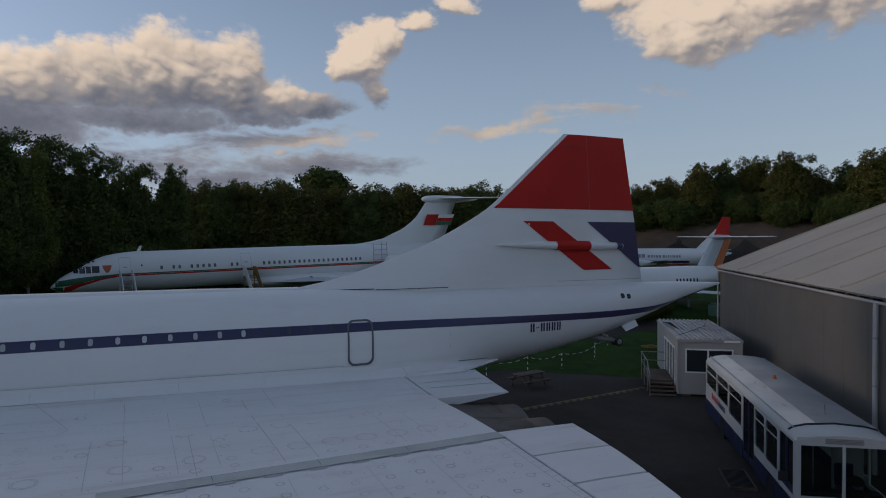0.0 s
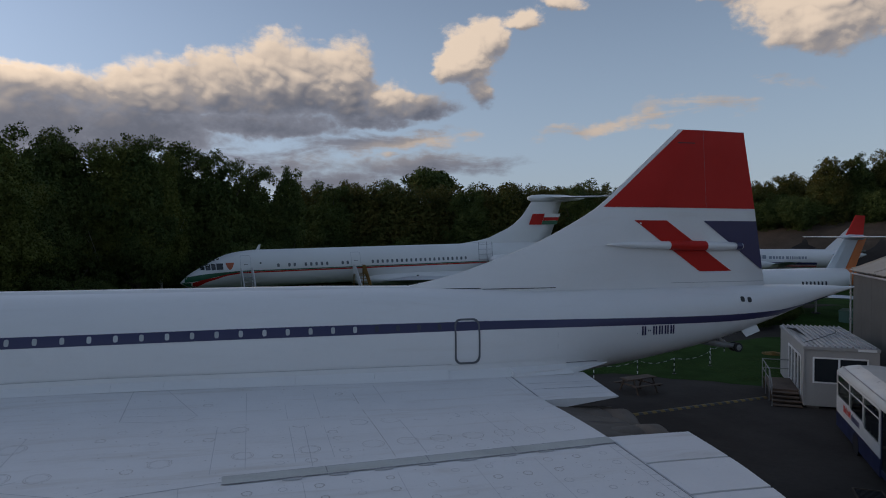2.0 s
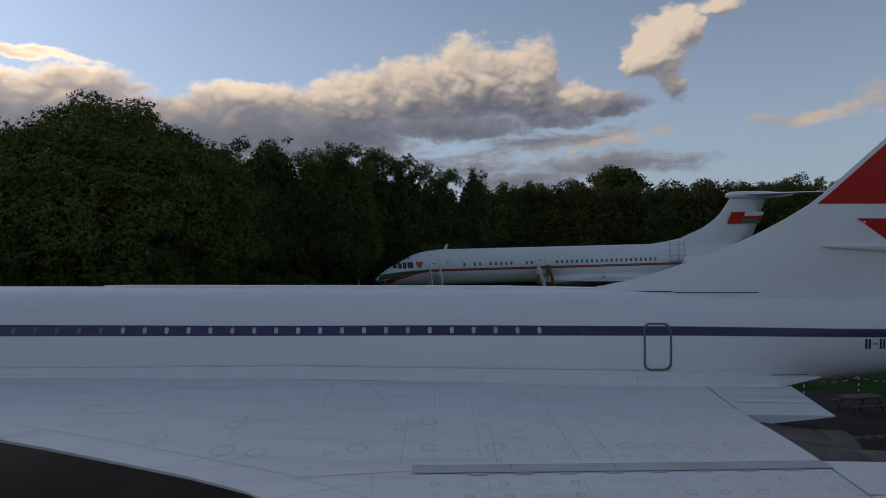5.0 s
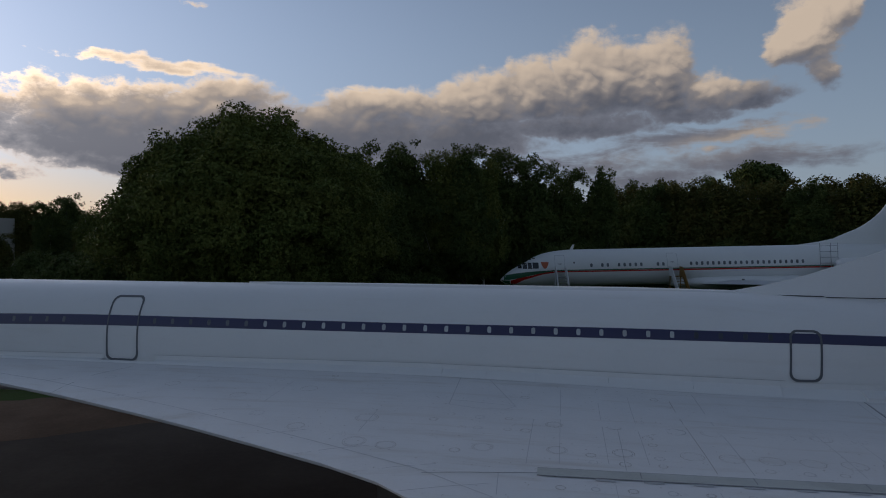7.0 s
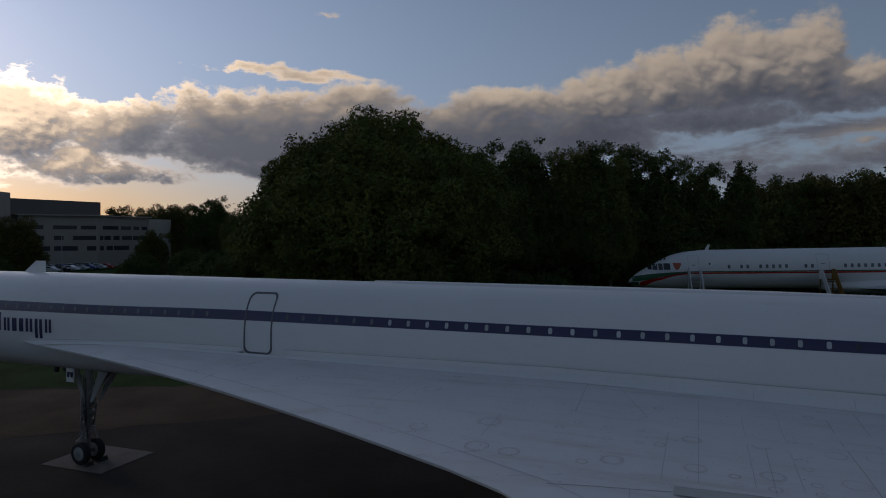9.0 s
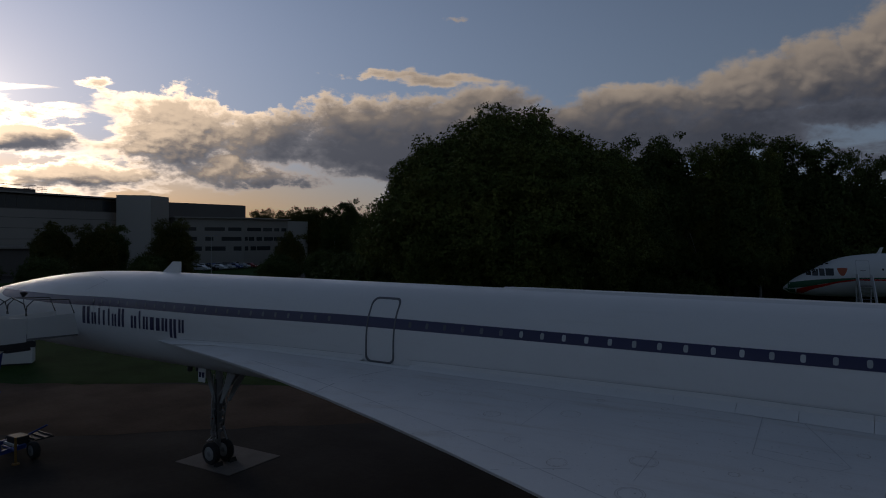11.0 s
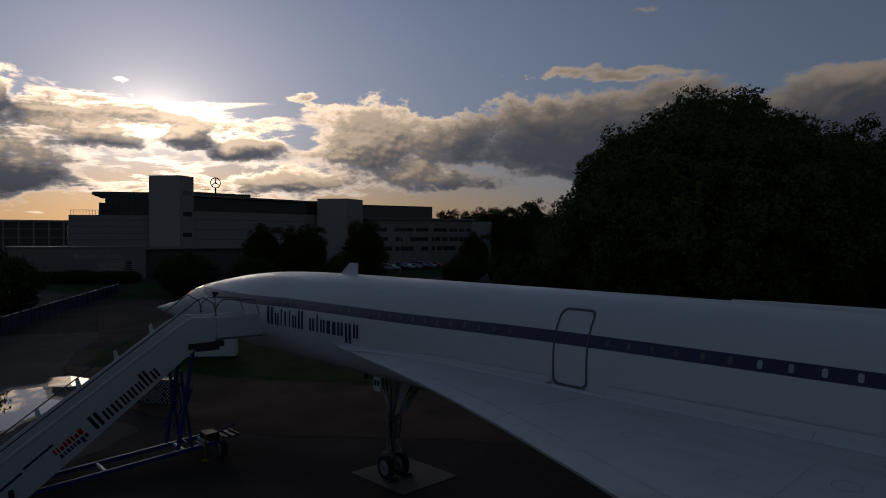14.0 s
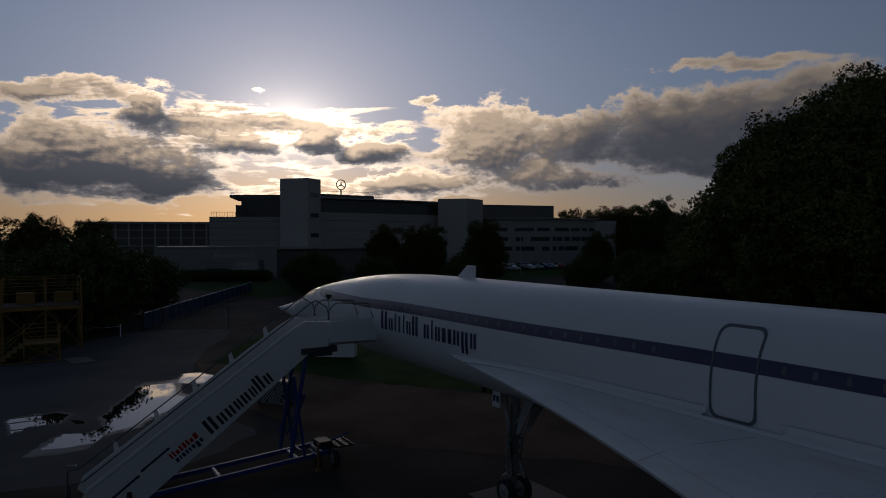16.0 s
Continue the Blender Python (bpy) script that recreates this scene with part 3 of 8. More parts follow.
def body(x):
    zt, zb = curve_at(TOP, x), curve_at(BOTTOM, x)
    return (zt + zb) / 2, (zt - zb) / 2, curve_at(HALF, x)


def skin(x, z, proud=0.0):
    """A point of the port side at station x and height z."""
    zc, h, w_ = body(x)
    u = min(0.999, abs(z - zc) / h)
    y = w_ * (1 - u**POWER) ** (1 / POWER)
    n = Vector((0, -(y / w_) ** (POWER - 1) / w_, math.copysign(u ** (POWER - 1) / h, z - zc))).normalized()
    return Vector((x, -y, z)) + n * proud


def body_ring(x, n=48):
    zc, h, w_ = body(x)
    ring = []
    for i in range(n):
        a = 2 * math.pi * i / n
        c, s = math.cos(a), math.sin(a)
        ring.append((x, w_ * math.copysign(abs(c) ** (2 / POWER), c), zc + h * math.copysign(abs(s) ** (2 / POWER), s)))
    return ring


def ribbon(stations, lo, hi, surface, proud=0.006, rows=4):
    """A painted band on a curved side between the heights lo(x) and hi(x)."""
    rings = [[surface(x, lo(x) + (hi(x) - lo(x)) * i / rows, proud) for i in range(rows + 1)] for x in stations]
    return loft(rings, closed=False)


def patch(outline_fn, x0, x1, surface, proud=0.008, nx=4, nz=4):
    return ribbon(steps_of(x0, x1, nx), lambda x: outline_fn(x)[0], lambda x: outline_fn(x)[1], surface, proud, nz)


def rounded(x0, x1, z0, z1, r, n=5):
    """The outline of a rounded rectangle, as (x, z) rows."""
    out = []
    for cx, cz, a0 in ((x1 - r, z1 - r, 0), (x0 + r, z1 - r, 90), (x0 + r, z0 + r, 180), (x1 - r, z0 + r, 270)):
        for i in range(n + 1):
            a = radians(a0 + 90 * i / n)
            out.append((cx + r * math.cos(a), cz + r * math.sin(a)))
    return out


def door_seal(surface, x0, x1, z0, z1, r, wide, proud=0.012, lean=0.0, foot=0.0):
    """A seal strip round a door, following the curved side."""
    outer = rounded(x0, x1, z0, z1, r)

    def dense(rows):
        res = []
        for a, b in zip(rows, rows[1:] + rows[:1]):
            k = max(1, int(math.hypot(b[0] - a[0], b[1] - a[1]) / 0.15))
            res += [(a[0] + (b[0] - a[0]) * i / k, a[1] + (b[1] - a[1]) * i / k) for i in range(k)]
        return res

    o = dense(outer)
    cx, cz = (x0 + x1) / 2, (z0 + z1) / 2
    sx, sz = 1 - 2 * wide / (x1 - x0), 1 - 2 * wide / (z1 - z0)
    i_ = [(cx + (x - cx) * sx, cz + (z - cz) * sz) for x, z in o]
    bm = bmesh.new()
    tilt = lambda x, z: x + lean * (z - z0)
    out = lambda z: proud + foot * max(0.0, 1 - (z - z0) / 0.35)
    a = [bm.verts.new(surface(tilt(x, z), z, out(z))) for x, z in o]
    b = [bm.verts.new(surface(tilt(x, z), z, out(z))) for x, z in i_]
    c = [bm.verts.new(surface(tilt(x, z), z, -0.01)) for x, z in o]
    d = [bm.verts.new(surface(tilt(x, z), z, -0.01)) for x, z in i_]
    m = len(o)
    for q in range(m):
        s = (q + 1) % m
        for e, f in ((a, b), (c, a), (b, d)):
            bm.faces.new((e[q], e[s], f[s], f[q]))
    return bm


def seam(surface, points, wide=0.012, proud=0.004):
    """A thin joint line along points (x, z) on a side."""
    bm = bmesh.new()
    for (xa, za), (xb, zb) in zip(points, points[1:]):
        k = max(1, int(math.hypot(xb - xa, zb - za) / 0.3))
        n = Vector((-(zb - za), xb - xa)).normalized() * wide / 2
        rows = []
        for i in range(k + 1):
            x, z = xa + (xb - xa) * i / k, za + (zb - za) * i / k
            rows.append([surface(x + n[0], z + n[1], proud), surface(x - n[0], z - n[1], proud)])
        loft(rows, closed=False, bm=bm)
    return bm


plane = thing("supersonic_airliner", "white delta-winged airliner with navy window band and red tail fin", "airliner")
stations = sorted(set(steps_of(8.2, 16, 16) + steps_of(16, 46, 30) + steps_of(46, 61.66, 40)))
fuselage = part("fuselage", loft([body_ring(x) for x in stations]), WHITE, plane, "white painted fuselage", smooth=True)
nose = part("nose_cone", loft([body_ring(x) for x in [0.0, 0.15, 0.4] + steps_of(0.8, 5.2, 12)]), WHITE, plane, "drooped white pointed nose", smooth=True)
visor = part("visor", loft([body_ring(x) for x in steps_of(5.2, 8.2, 10)], caps=(False, False)), WHITE, plane, "white visor section below the windscreen", smooth=True)
# windscreen and side panes
# the sky's reflection is put into the panes' pale base colour
SCREEN = glass_mat("windscreen_sky_tint", (0.3, 0.33, 0.35), 0.12)
for z0, z1, x0, x1 in ((0.05, 0.36, 5.75, 6.75), (0.02, 0.34, 6.82, 7.6), (0.0, 0.3, 7.66, 8.15)):
    f = lambda x, a=z0, b=z1: (curve_at(TOP, x) - 0.42 - a * 0.5, curve_at(TOP, x) - 0.12 - a * 0.2)
    part("windscreen_pane", patch(f, x0, x1, skin, 0.008, 4, 4), SCREEN, visor, "windscreen glass coloured pale like reflected sky")
part("pitot_probe", tube([(0.05, 0, 3.99), (-0.35, 0, 3.96)], [0.03, 0.012]), STEEL, nose)

BAND = [(8.9, 5.5, 5.66), (9.3, 5.4, 5.68), (10, 5.36, 5.69), (13.66, 5.35, 5.69), (18, 5.43, 5.76), (23.7, 5.47, 5.77), (30, 5.56, 5.84), (38, 5.585, 5.825), (43, 5.6, 5.84), (48, 5.6, 5.82), (50.5, 5.575, 5.785), (53, 5.535, 5.735),
        (56, 5.49, 5.69), (58, 5.56, 5.73), (59.3, 5.76, 5.88), (60.4, 6.02, 6.08), (61.0, 6.18, 6.20)]
part("window_band", ribbon(steps_of(8.9, 61.0, 150), lambda x: curve_at(BAND, x, 1), lambda x: curve_at(BAND, x, 2), skin, 0.006), NAVY, plane, "navy painted window band", smooth=True)


def on_starboard(surface):
    return lambda *a: Vector((1, -1, 1)) * surface(*a)


part("window_band", ribbon(steps_of(8.9, 61.0, 80), lambda x: curve_at(BAND, x, 1), lambda x: curve_at(BAND, x, 2), on_starboard(skin), 0.006), NAVY, plane, "navy painted window band", smooth=True)


def oval_pane(surface, x, z, half_w, half_h, proud):
    pts = [surface(x + half_w * math.copysign(abs(math.cos(a)) ** 0.6, math.cos(a)), z + half_h * math.copysign(abs(math.sin(a)) ** 0.6, math.sin(a)), proud)
           for a in (2 * math.pi * i / 12 for i in range(12))]
    back = [surface(x + half_w * 1.15 * math.copysign(abs(math.cos(a)) ** 0.6, math.cos(a)), z + half_h * 1.12 * math.copysign(abs(math.sin(a)) ** 0.6, math.sin(a)), proud - 0.006)
            for a in (2 * math.pi * i / 12 for i in range(12))]
    return loft([back, pts])


PITCH = 0.538
for i in range(-32, 24):
    x = 34.63 + PITCH * i if i > -7 else 28.59 + PITCH * (i + 10)
    if -10 < i <= -7:
        continue      # the door stands here
    z = (curve_at(BAND, x, 1) + curve_at(BAND, x, 2)) / 2 + 0.005
    bright = 0 <= i <= 19
    m = BLIND if bright else DARKWIN if i > 19 else GREYWIN
    part("cabin_window", oval_pane(skin, x, z, 0.043, 0.068, 0.014), m, plane, "pale blind behind a small oval window" if bright else "blanked dark oval window")

for x0, x1, z0, z1, lean in ((29.96, 30.93, 4.62, 6.36, 0.0), (47.39, 48.08, 4.75, 5.90, 0.01)):
    d = part("cabin_door", door_seal(skin, x0, x1, z0, z1, 0.17, 0.045, lean=lean, foot=0.02), GASKET, plane, "rounded door outlined by a grey seal")
# seams of the body
for x in (50.3, 55.0):
    part("panel_seam", seam(skin, [(x, 4.6), (x, 5.45)], 0.01, 0.004), SEAMF, plane)
part("panel_seam", seam(skin, [(16.0, 5.95), (17.0, 6.35), (16.2, 6.45)], 0.012, 0.004), SEAMF, plane)
# vents on the tail
for x in (56.72, 56.98):
    part("vent", oval_pane(skin, x, 6.13 - (x - 56.7) * 0.1, 0.07, 0.07, 0.016), BLACK, plane, "small round dark vent")

# big letters of the airline name and mark as plain bars (advance, width, base, height)
def bars(surface, x0, z0, size, slope, rows, material, parent, squash=1.0):
    x = x0
    for adv, wid, base, high in rows:
        zz = z0 + slope * (x - x0)
        strokes = ((0, 0.4), (0.62, 1.0)) if wid > 0.35 else ((0.2, 0.8),) if wid else ()
        for f0, f1 in strokes:
            part("letter_bar", patch(lambda q, a=zz + base * size, b=zz + (base + high) * size: (a, b), x + f0 * wid * size * squash, x + f1 * wid * size * squash, surface, 0.009, 2, 3), material, parent)
        x += adv * size * squash


WORD = [(0.92, 0.72, 0, 1), (0.62, 0.45, 0, 0.68), (0.42, 0.24, 0, 0.95), (0.5, 0.3, 0, 0.85), (0.42, 0.24, 0, 0.95), (0.58, 0.42, 0, 0.68), (0.72, 0.55, 0, 1.0), (0.45, 0, 0, 0),
        (0.65, 0.48, 0, 0.68), (0.42, 0.24, 0, 0.95), (0.6, 0.42, 0, 0.68), (0.98, 0.82, 0, 0.68), (0.65, 0.48, 0, 0.68), (0.72, 0.52, -0.3, 0.98), (0.55, 0.42, 0, 0.68)]
lettering = part("airline_name", patch(lambda q: (5.2, 5.21), 15.9, 15.91, skin, 0.003, 1, 1), NAVY, plane, "navy airline name reduced to plain bars")
bars(skin, 16.06, 4.70, 0.66, 0.012, WORD, NAVY, lettering, 1.02)
mark = part("side_mark", patch(lambda q: (5.3, 5.31), 52.8, 52.81, skin, 0.003, 1, 1), NAVY, plane, "navy identification mark reduced to plain bars")
bars(skin, 52.95, 5.245, 0.25, -0.006, [(0.9, 0.62, 0, 1), (0.7, 0.4, 0.42, 0.16), (0.85, 0.6, 0, 1), (0.85, 0.6, 0, 1), (0.85, 0.6, 0, 1), (0.85, 0.6, 0, 1)], NAVY, mark, 0.95)

# aerial on the spine
part("blade_aerial", loft([[(19.0, -0.03, 6.66), (20.05, -0.04, 6.66), (20.05, 0.04, 6.66), (19.0, 0.03, 6.66)], [(19.62, -0.012, 7.1), (20.1, -0.015, 7.1), (20.1, 0.015, 7.1), (19.62, 0.012, 7.1)]]), WHITE, plane)
part("spine_fairing", loft([[(x, -w_, curve_at(TOP, x) - 0.03), (x, -w_ * 0.7, curve_at(TOP, x) + 0.035), (x, w_ * 0.7, curve_at(TOP, x) + 0.035), (x, w_, curve_at(TOP, x) - 0.03)]
                            for x, w_ in ((33.5, 0.05), (34.2, 0.3), (38, 0.34), (44, 0.34), (46.5, 0.3))]), WHITE, plane, smooth=False)

# ---- fin
FIN_LE = [(6.4, 45.2), (6.62, 46.14), (6.91, 47.55), (7.45, 49.19), (7.88, 50.3), (8.41, 51.36), (8.91, 52.2), (9.33, 52.7), (10.2, 53.67), (11.31, 54.92)]
FIN_TE = [(6.4, 58.07), (8.93, 57.67), (11.27, 57.26)]


def fin_half(x, z):
    a, b = curve_at(FIN_LE, z), curve_at(FIN_TE, z)
    t = min(1, max(0, (x - a) / (b - a)))
    thick = 0.26 - 0.036 * (z - 6.4)
    return thick * (min(1, 4.5 * t * (1 - t)) if t < 0.33 else (1 - t) * 1.3 + 0.13 * t)


def fin_side(x, z, proud=0.0):
    return Vector((x, -fin_half(x, z) - proud, z))


rings = []
for z in sorted(set(steps_of(6.4, 8.6, 16) + steps_of(8.6, 11.29, 10))):
    a, b = curve_at(FIN_LE, z), curve_at(FIN_TE, z)
    ts = [0, 0.01, 0.03, 0.07, 0.13, 0.2, 0.33, 0.5, 0.7, 0.88, 1]
    near = [(a + (b - a) * t, -fin_half(a + (b - a) * t, z), z) for t in ts]
    rings.append(near + [(x, -y, z_) for x, y, z_ in reversed(near[1:])])
fin = part("fin", loft(rings), WHITE, plane, "tall swept white fin with red and navy markings", smooth=True)


def fin_mark(name, material, z0, z1, left, right, label):
    bm = bmesh.new()
    for side in (1, -1):
        rows = []
        for z in steps_of(z0, z1, 16):
            a, b = left(z), right(z)
            rows.append([Vector((1, side, 1)) * fin_side(a + (b - a) * i / 24, z, 0.014) for i in range(25)])
        loft(rows, closed=False, bm=bm)
    return part(name, bm, material, fin, label, smooth=True)


def line(xa, za, xb, zb):
    return lambda z: xa + (xb - xa) * (z - za) / (zb - za)


te = lambda z: curve_at(FIN_TE, z) - 0.012
fin_mark("red_tip", RED, 8.90, 11.275, lambda z: curve_at(FIN_LE, z) + 0.17, te, "red painted fin tip")
fin_mark("red_slash", RED, 6.96, 8.51, line(53.3, 8.51, 55.61, 6.96), line(54.42, 8.51, 56.78, 6.96), "red slanting stripe")
fin_mark("navy_corner", NAVY, 7.01, 8.51, line(55.74, 8.51, 57.90, 7.01), te, "navy corner patch")
fin_mark("slit", BLACK, 10.86, 10.89, lambda z: 54.85, lambda z: 55.42, "dark slit")
fin_mark("rudder_seam", SEAMF, 6.62, 6.635, lambda z: 54.6, lambda z: 58.0, "")
fin_mark("rudder_seam", SEAM, 8.90, 11.26, lambda z: 55.72 + (11.26 - z) * 0.05, lambda z: 55.728 + (11.26 - z) * 0.05, "")
fin_mark("dorsal_gap", BLACK, 6.575, 6.60, lambda z: 46.5, lambda z: 48.5, "dark gap under the dorsal fin")
fin_mark("dorsal_gap", BLACK, 6.555, 6.575, lambda z: 48.55, lambda z: 50.75, "dark gap under the dorsal fin")
pod_rows = [(52.35, 0.01), (52.6, 0.05), (53.2, 0.09), (54.2, 0.125), (55.4, 0.15), (56.4, 0.14), (57.1, 0.11)]


def pod_ring(x, r, grow=0.0):
    y = -fin_half(x, 7.75) - 0.05
    zc = 7.79 - (x - 52.35) * 0.014
    return [(x, y + (r + grow) * 1.3 * math.cos(a), zc + (r + grow) * math.sin(a)) for a in (2 * math.pi * i / 14 for i in range(14))]


for side in (1, -1):
    pod = part("actuator_fairing", loft([[(x, y * side, z) for x, y, z in pod_ring(a, r)] for a, r in pod_rows]), WHITE, fin, "long white actuator fairing", smooth=True)
    part("red_wrap", loft([[(x, y * side, z) for x, y, z in pod_ring(a, curve_at(pod_rows, a), 0.005)] for a in steps_of(54.45, 55.75, 4)], caps=(False, False)), RED, pod, smooth=True)
    part("navy_wrap", loft([[(x, y * side, z) for x, y, z in pod_ring(a, curve_at(pod_rows, a), 0.005)] for a in steps_of(56.85, 57.08, 2)], caps=(False, False)), NAVY, pod, smooth=True)

# ---- wing
LEADING = [(1.0, 19.2), (1.5, 21.2), (2.2, 24.6), (3.15, 28.3), (4.8, 33.05), (6.3, 36.75), (7.6, 39.5), (8.3, 40.35), (9.5, 42.0), (11, 44.3), (12.2, 46.3), (12.8, 48.2)]
HINGE = 48.85


def wing_top(x, y):
    """Height of the upper skin at station x and span y (both sides alike)."""
    le = curve_at(LEADING, y)
    c = HINGE - le
    t = min(1.0, max(0.0, (x - le) / max(c, 0.05)))
    edge = 4.40 - 0.13 * min(1, (y - 1.5) / 1.6) - 0.03 * max(0, y - 3.1)
    crest = 4.62 - 0.065 * (y - 1.4)
    rise = min(1.0, (x - le) / (1.2 + 0.35 * c * 0.3))
    rise = max(0.0, rise)
    z = edge + (crest - edge) * (1 - (1 - rise) ** 2)
    droop = curve_at([(1, 0.19), (3.5, 0.2), (5, 0.1), (6.7, 0.03), (12.8, 0.03)], y)
    k = min(1.0, max(0.0, (x - 38.0) / 10.85))
    return z - droop * k * k * (3 - 2 * k)


def wing_thick(x, y):
    le = curve_at(LEADING, y)
    c = HINGE - le
    t = min(1.0, max(0.0, (x - le) / max(c, 0.05)))
    return 0.03 + min(0.75, 0.035 * c + 0.05) * (4 * t * (1 - t)) ** 0.6 * 0.9 + 0.1 * t


def wing(side):
    spans = [1.0, 1.25, 1.5, 1.8, 2.2, 2.7, 3.15, 3.9, 4.8, 5.6, 6.3, 7.0, 7.6, 8.0, 8.3, 8.9, 9.5, 10.3, 11, 11.7, 12.2, 12.6, 12.8]
    ts = [0, 0.004, 0.012, 0.03, 0.06, 0.1, 0.16, 0.24, 0.34, 0.46, 0.6, 0.75, 0.88, 1.0]
    rings, tops = [], []
    for y in spans:
        le = curve_at(LEADING, y)
        top = [(le + (HINGE - le) * t, side * y, wing_top(le + (HINGE - le) * t, y)) for t in ts]
        low = [(x, yy, z - wing_thick(x, y) * (0.25 if x == top[0][0] else 1)) for x, yy, z in top]
        tops.append(top)
        rings.append([(x, yy, z - 0.004) for x, yy, z in top] + low[::-1])
    return loft(tops, closed=False, bm=loft(rings))


port = part("wing", wing(-1), WINGW, plane, "broad white delta wing with round access panels", smooth=False)
starboard = part("wing", wing(1), WINGW, plane, "broad white delta wing", smooth=False)
for o in (port, starboard):
    for poly in o.data.polygons:
        poly.use_smooth = abs(poly.normal.z) > 0.6


def deck(x, y, proud=0.0):
    """A point on the port wing's upper skin, y counted outwards."""
    return Vector((x, -y, wing_top(x, y) + proud))


TRAIL = [(1.5, 50.95), (3.5, 50.78), (6.53, 50.6), (7.79, 50.52), (8.96, 50.35), (12.7, 49.55)]


def elevon(y0, y1, side):
    rows = []
    for y in steps_of(y0, y1, 4):
        zt = wing_top(HINGE, y)
        xt = curve_at(TRAIL, y)
        rows.append([(HINGE + 0.02, side * y, zt - 0.005), (HINGE + 0.5, side * y, zt - 0.005), (xt, side * y, zt - 0.03), (xt, side * y, zt - 0.055), (HINGE + 0.02, side * y, zt - 0.26)])
    return loft(rows)


for side in (-1, 1):
    for y0, y1 in ((1.52, 3.66), (6.55, 7.78), (7.84, 9.0), (9.06, 12.5)):
        part("elevon", elevon(y0, y1, side), WINGW, plane, "white trailing edge control surface")
# pointed fairing behind the wing root
for side in (-1, 1):
    part("root_fairing", loft([[(48.9, side * 1.7, 4.3), (48.9, side * 1.7, 4.5), (48.9, side * 1.3, 4.62), (48.9, side * 0.9, 4.3)], [(50.6, side * 1.55, 4.36), (50.6, side * 1.5, 4.5), (50.6, side * 1.2, 4.59), (50.6, side * 0.9, 4.36)],
                               [(51.95, side * 1.02, 4.5), (51.95, side * 1.01, 4.515), (51.95, side * 1.0, 4.525), (51.95, side * 0.98, 4.5)]]), WHITE, plane, "white pointed fairing behind the wing root")
part("panel_seam", seam(skin, [(48.95, 4.63), (51.6, 4.6)], 0.02, 0.012), SEAM, plane)
# lines across the inner elevon
for y in (2.35, 2.82):
    part("panel_seam", loft([[(x, -y - dy, wing_top(HINGE, y) - 0.03 * (x - HINGE) / 1.95 + 0.006) for dy in (0, 0.025)] for x in (HINGE + 0.1, HINGE + 0.5, 50.8)], closed=False), SEAM if y > 2.5 else SEAMF, plane)


def deck_line(points, wide, material, name="panel_seam", proud=0.004, label=""):
    bm = bmesh.new()
    for (xa, ya), (xb, yb) in zip(points, points[1:]):
        k = max(1, int(math.hypot(xb - xa, yb - ya) / 0.5))
        n = Vector((-(yb - ya), xb - xa)).normalized() * wide / 2
        loft([[deck(xa + (xb - xa) * i / k + n[0], ya + (yb - ya) * i / k + n[1], proud), deck(xa + (xb - xa) * i / k - n[0], ya + (yb - ya) * i / k - n[1], proud)] for i in range(k + 1)], closed=False, bm=bm)
    return part(name, bm, material, port, label)


# the grey joint strip with its butt plates, the hinge gap and the skin joints
strip = deck_line([(42.0, 7.0), (48.85, 6.71)], 0.29, WINGG, "joint_strip", 0.012, "dull grey riveted joint strip")
for x in steps_of(42.9, 48.0, 7):
    part("butt_plate", loft([[deck(x, 7.07 - (x - 42.9) * 0.048, 0.009), deck(x + 0.3, 7.06 - (x - 42.9) * 0.048, 0.009)], [deck(x, 7.2 - (x - 42.9) * 0.048, 0.009), deck(x + 0.3, 7.19 - (x - 42.9) * 0.048, 0.009)]], closed=False), SEAMF, strip)
for x in (43.6, 45.3, 46.9):
    deck_line([(x, 6.85 - (x - 42) * 0.048), (x + 0.01, 7.09 - (x - 42) * 0.048)], 0.012, SEAM, proud=0.015)
deck_line([(42.0, 7.15), (48.85, 6.86)], 0.02, SEAM, proud=0.014)
deck_line([(42.0, 6.85), (48.85, 6.56)], 0.012, SEAM, proud=0.014)
deck_line([(HINGE - 0.03, 1.5), (HINGE - 0.03, 3.62)], 0.022, SEAM, "hinge_gap", label="dark hinge gap")
deck_line([(HINGE - 0.03, 6.55), (HINGE - 0.03, 12.5)], 0.02, SEAM, "hinge_gap", label="dark hinge gap")
deck_line([(HINGE - 0.2, 6.95), (HINGE - 0.2, 12.4)], 0.01, SEAMF)
deck_line([(HINGE - 0.2, 1.8), (HINGE - 0.2, 3.6)], 0.01, SEAMF)
for i in range(26):
    deck_line([(HINGE - 0.19, 7.0 + 0.21 * i), (HINGE - 0.05, 7.0 + 0.21 * i)], 0.012, SEAMF)
deck_line([(44.63, 2.49), (44.8, 6.6)], 0.01, RINGM)
deck_line([(45.2, 1.9), (45.36, 6.58)], 0.011, SEAMF)
deck_line([(31.2, 1.9), (30.3, 3.9)], 0.014, SEAM)
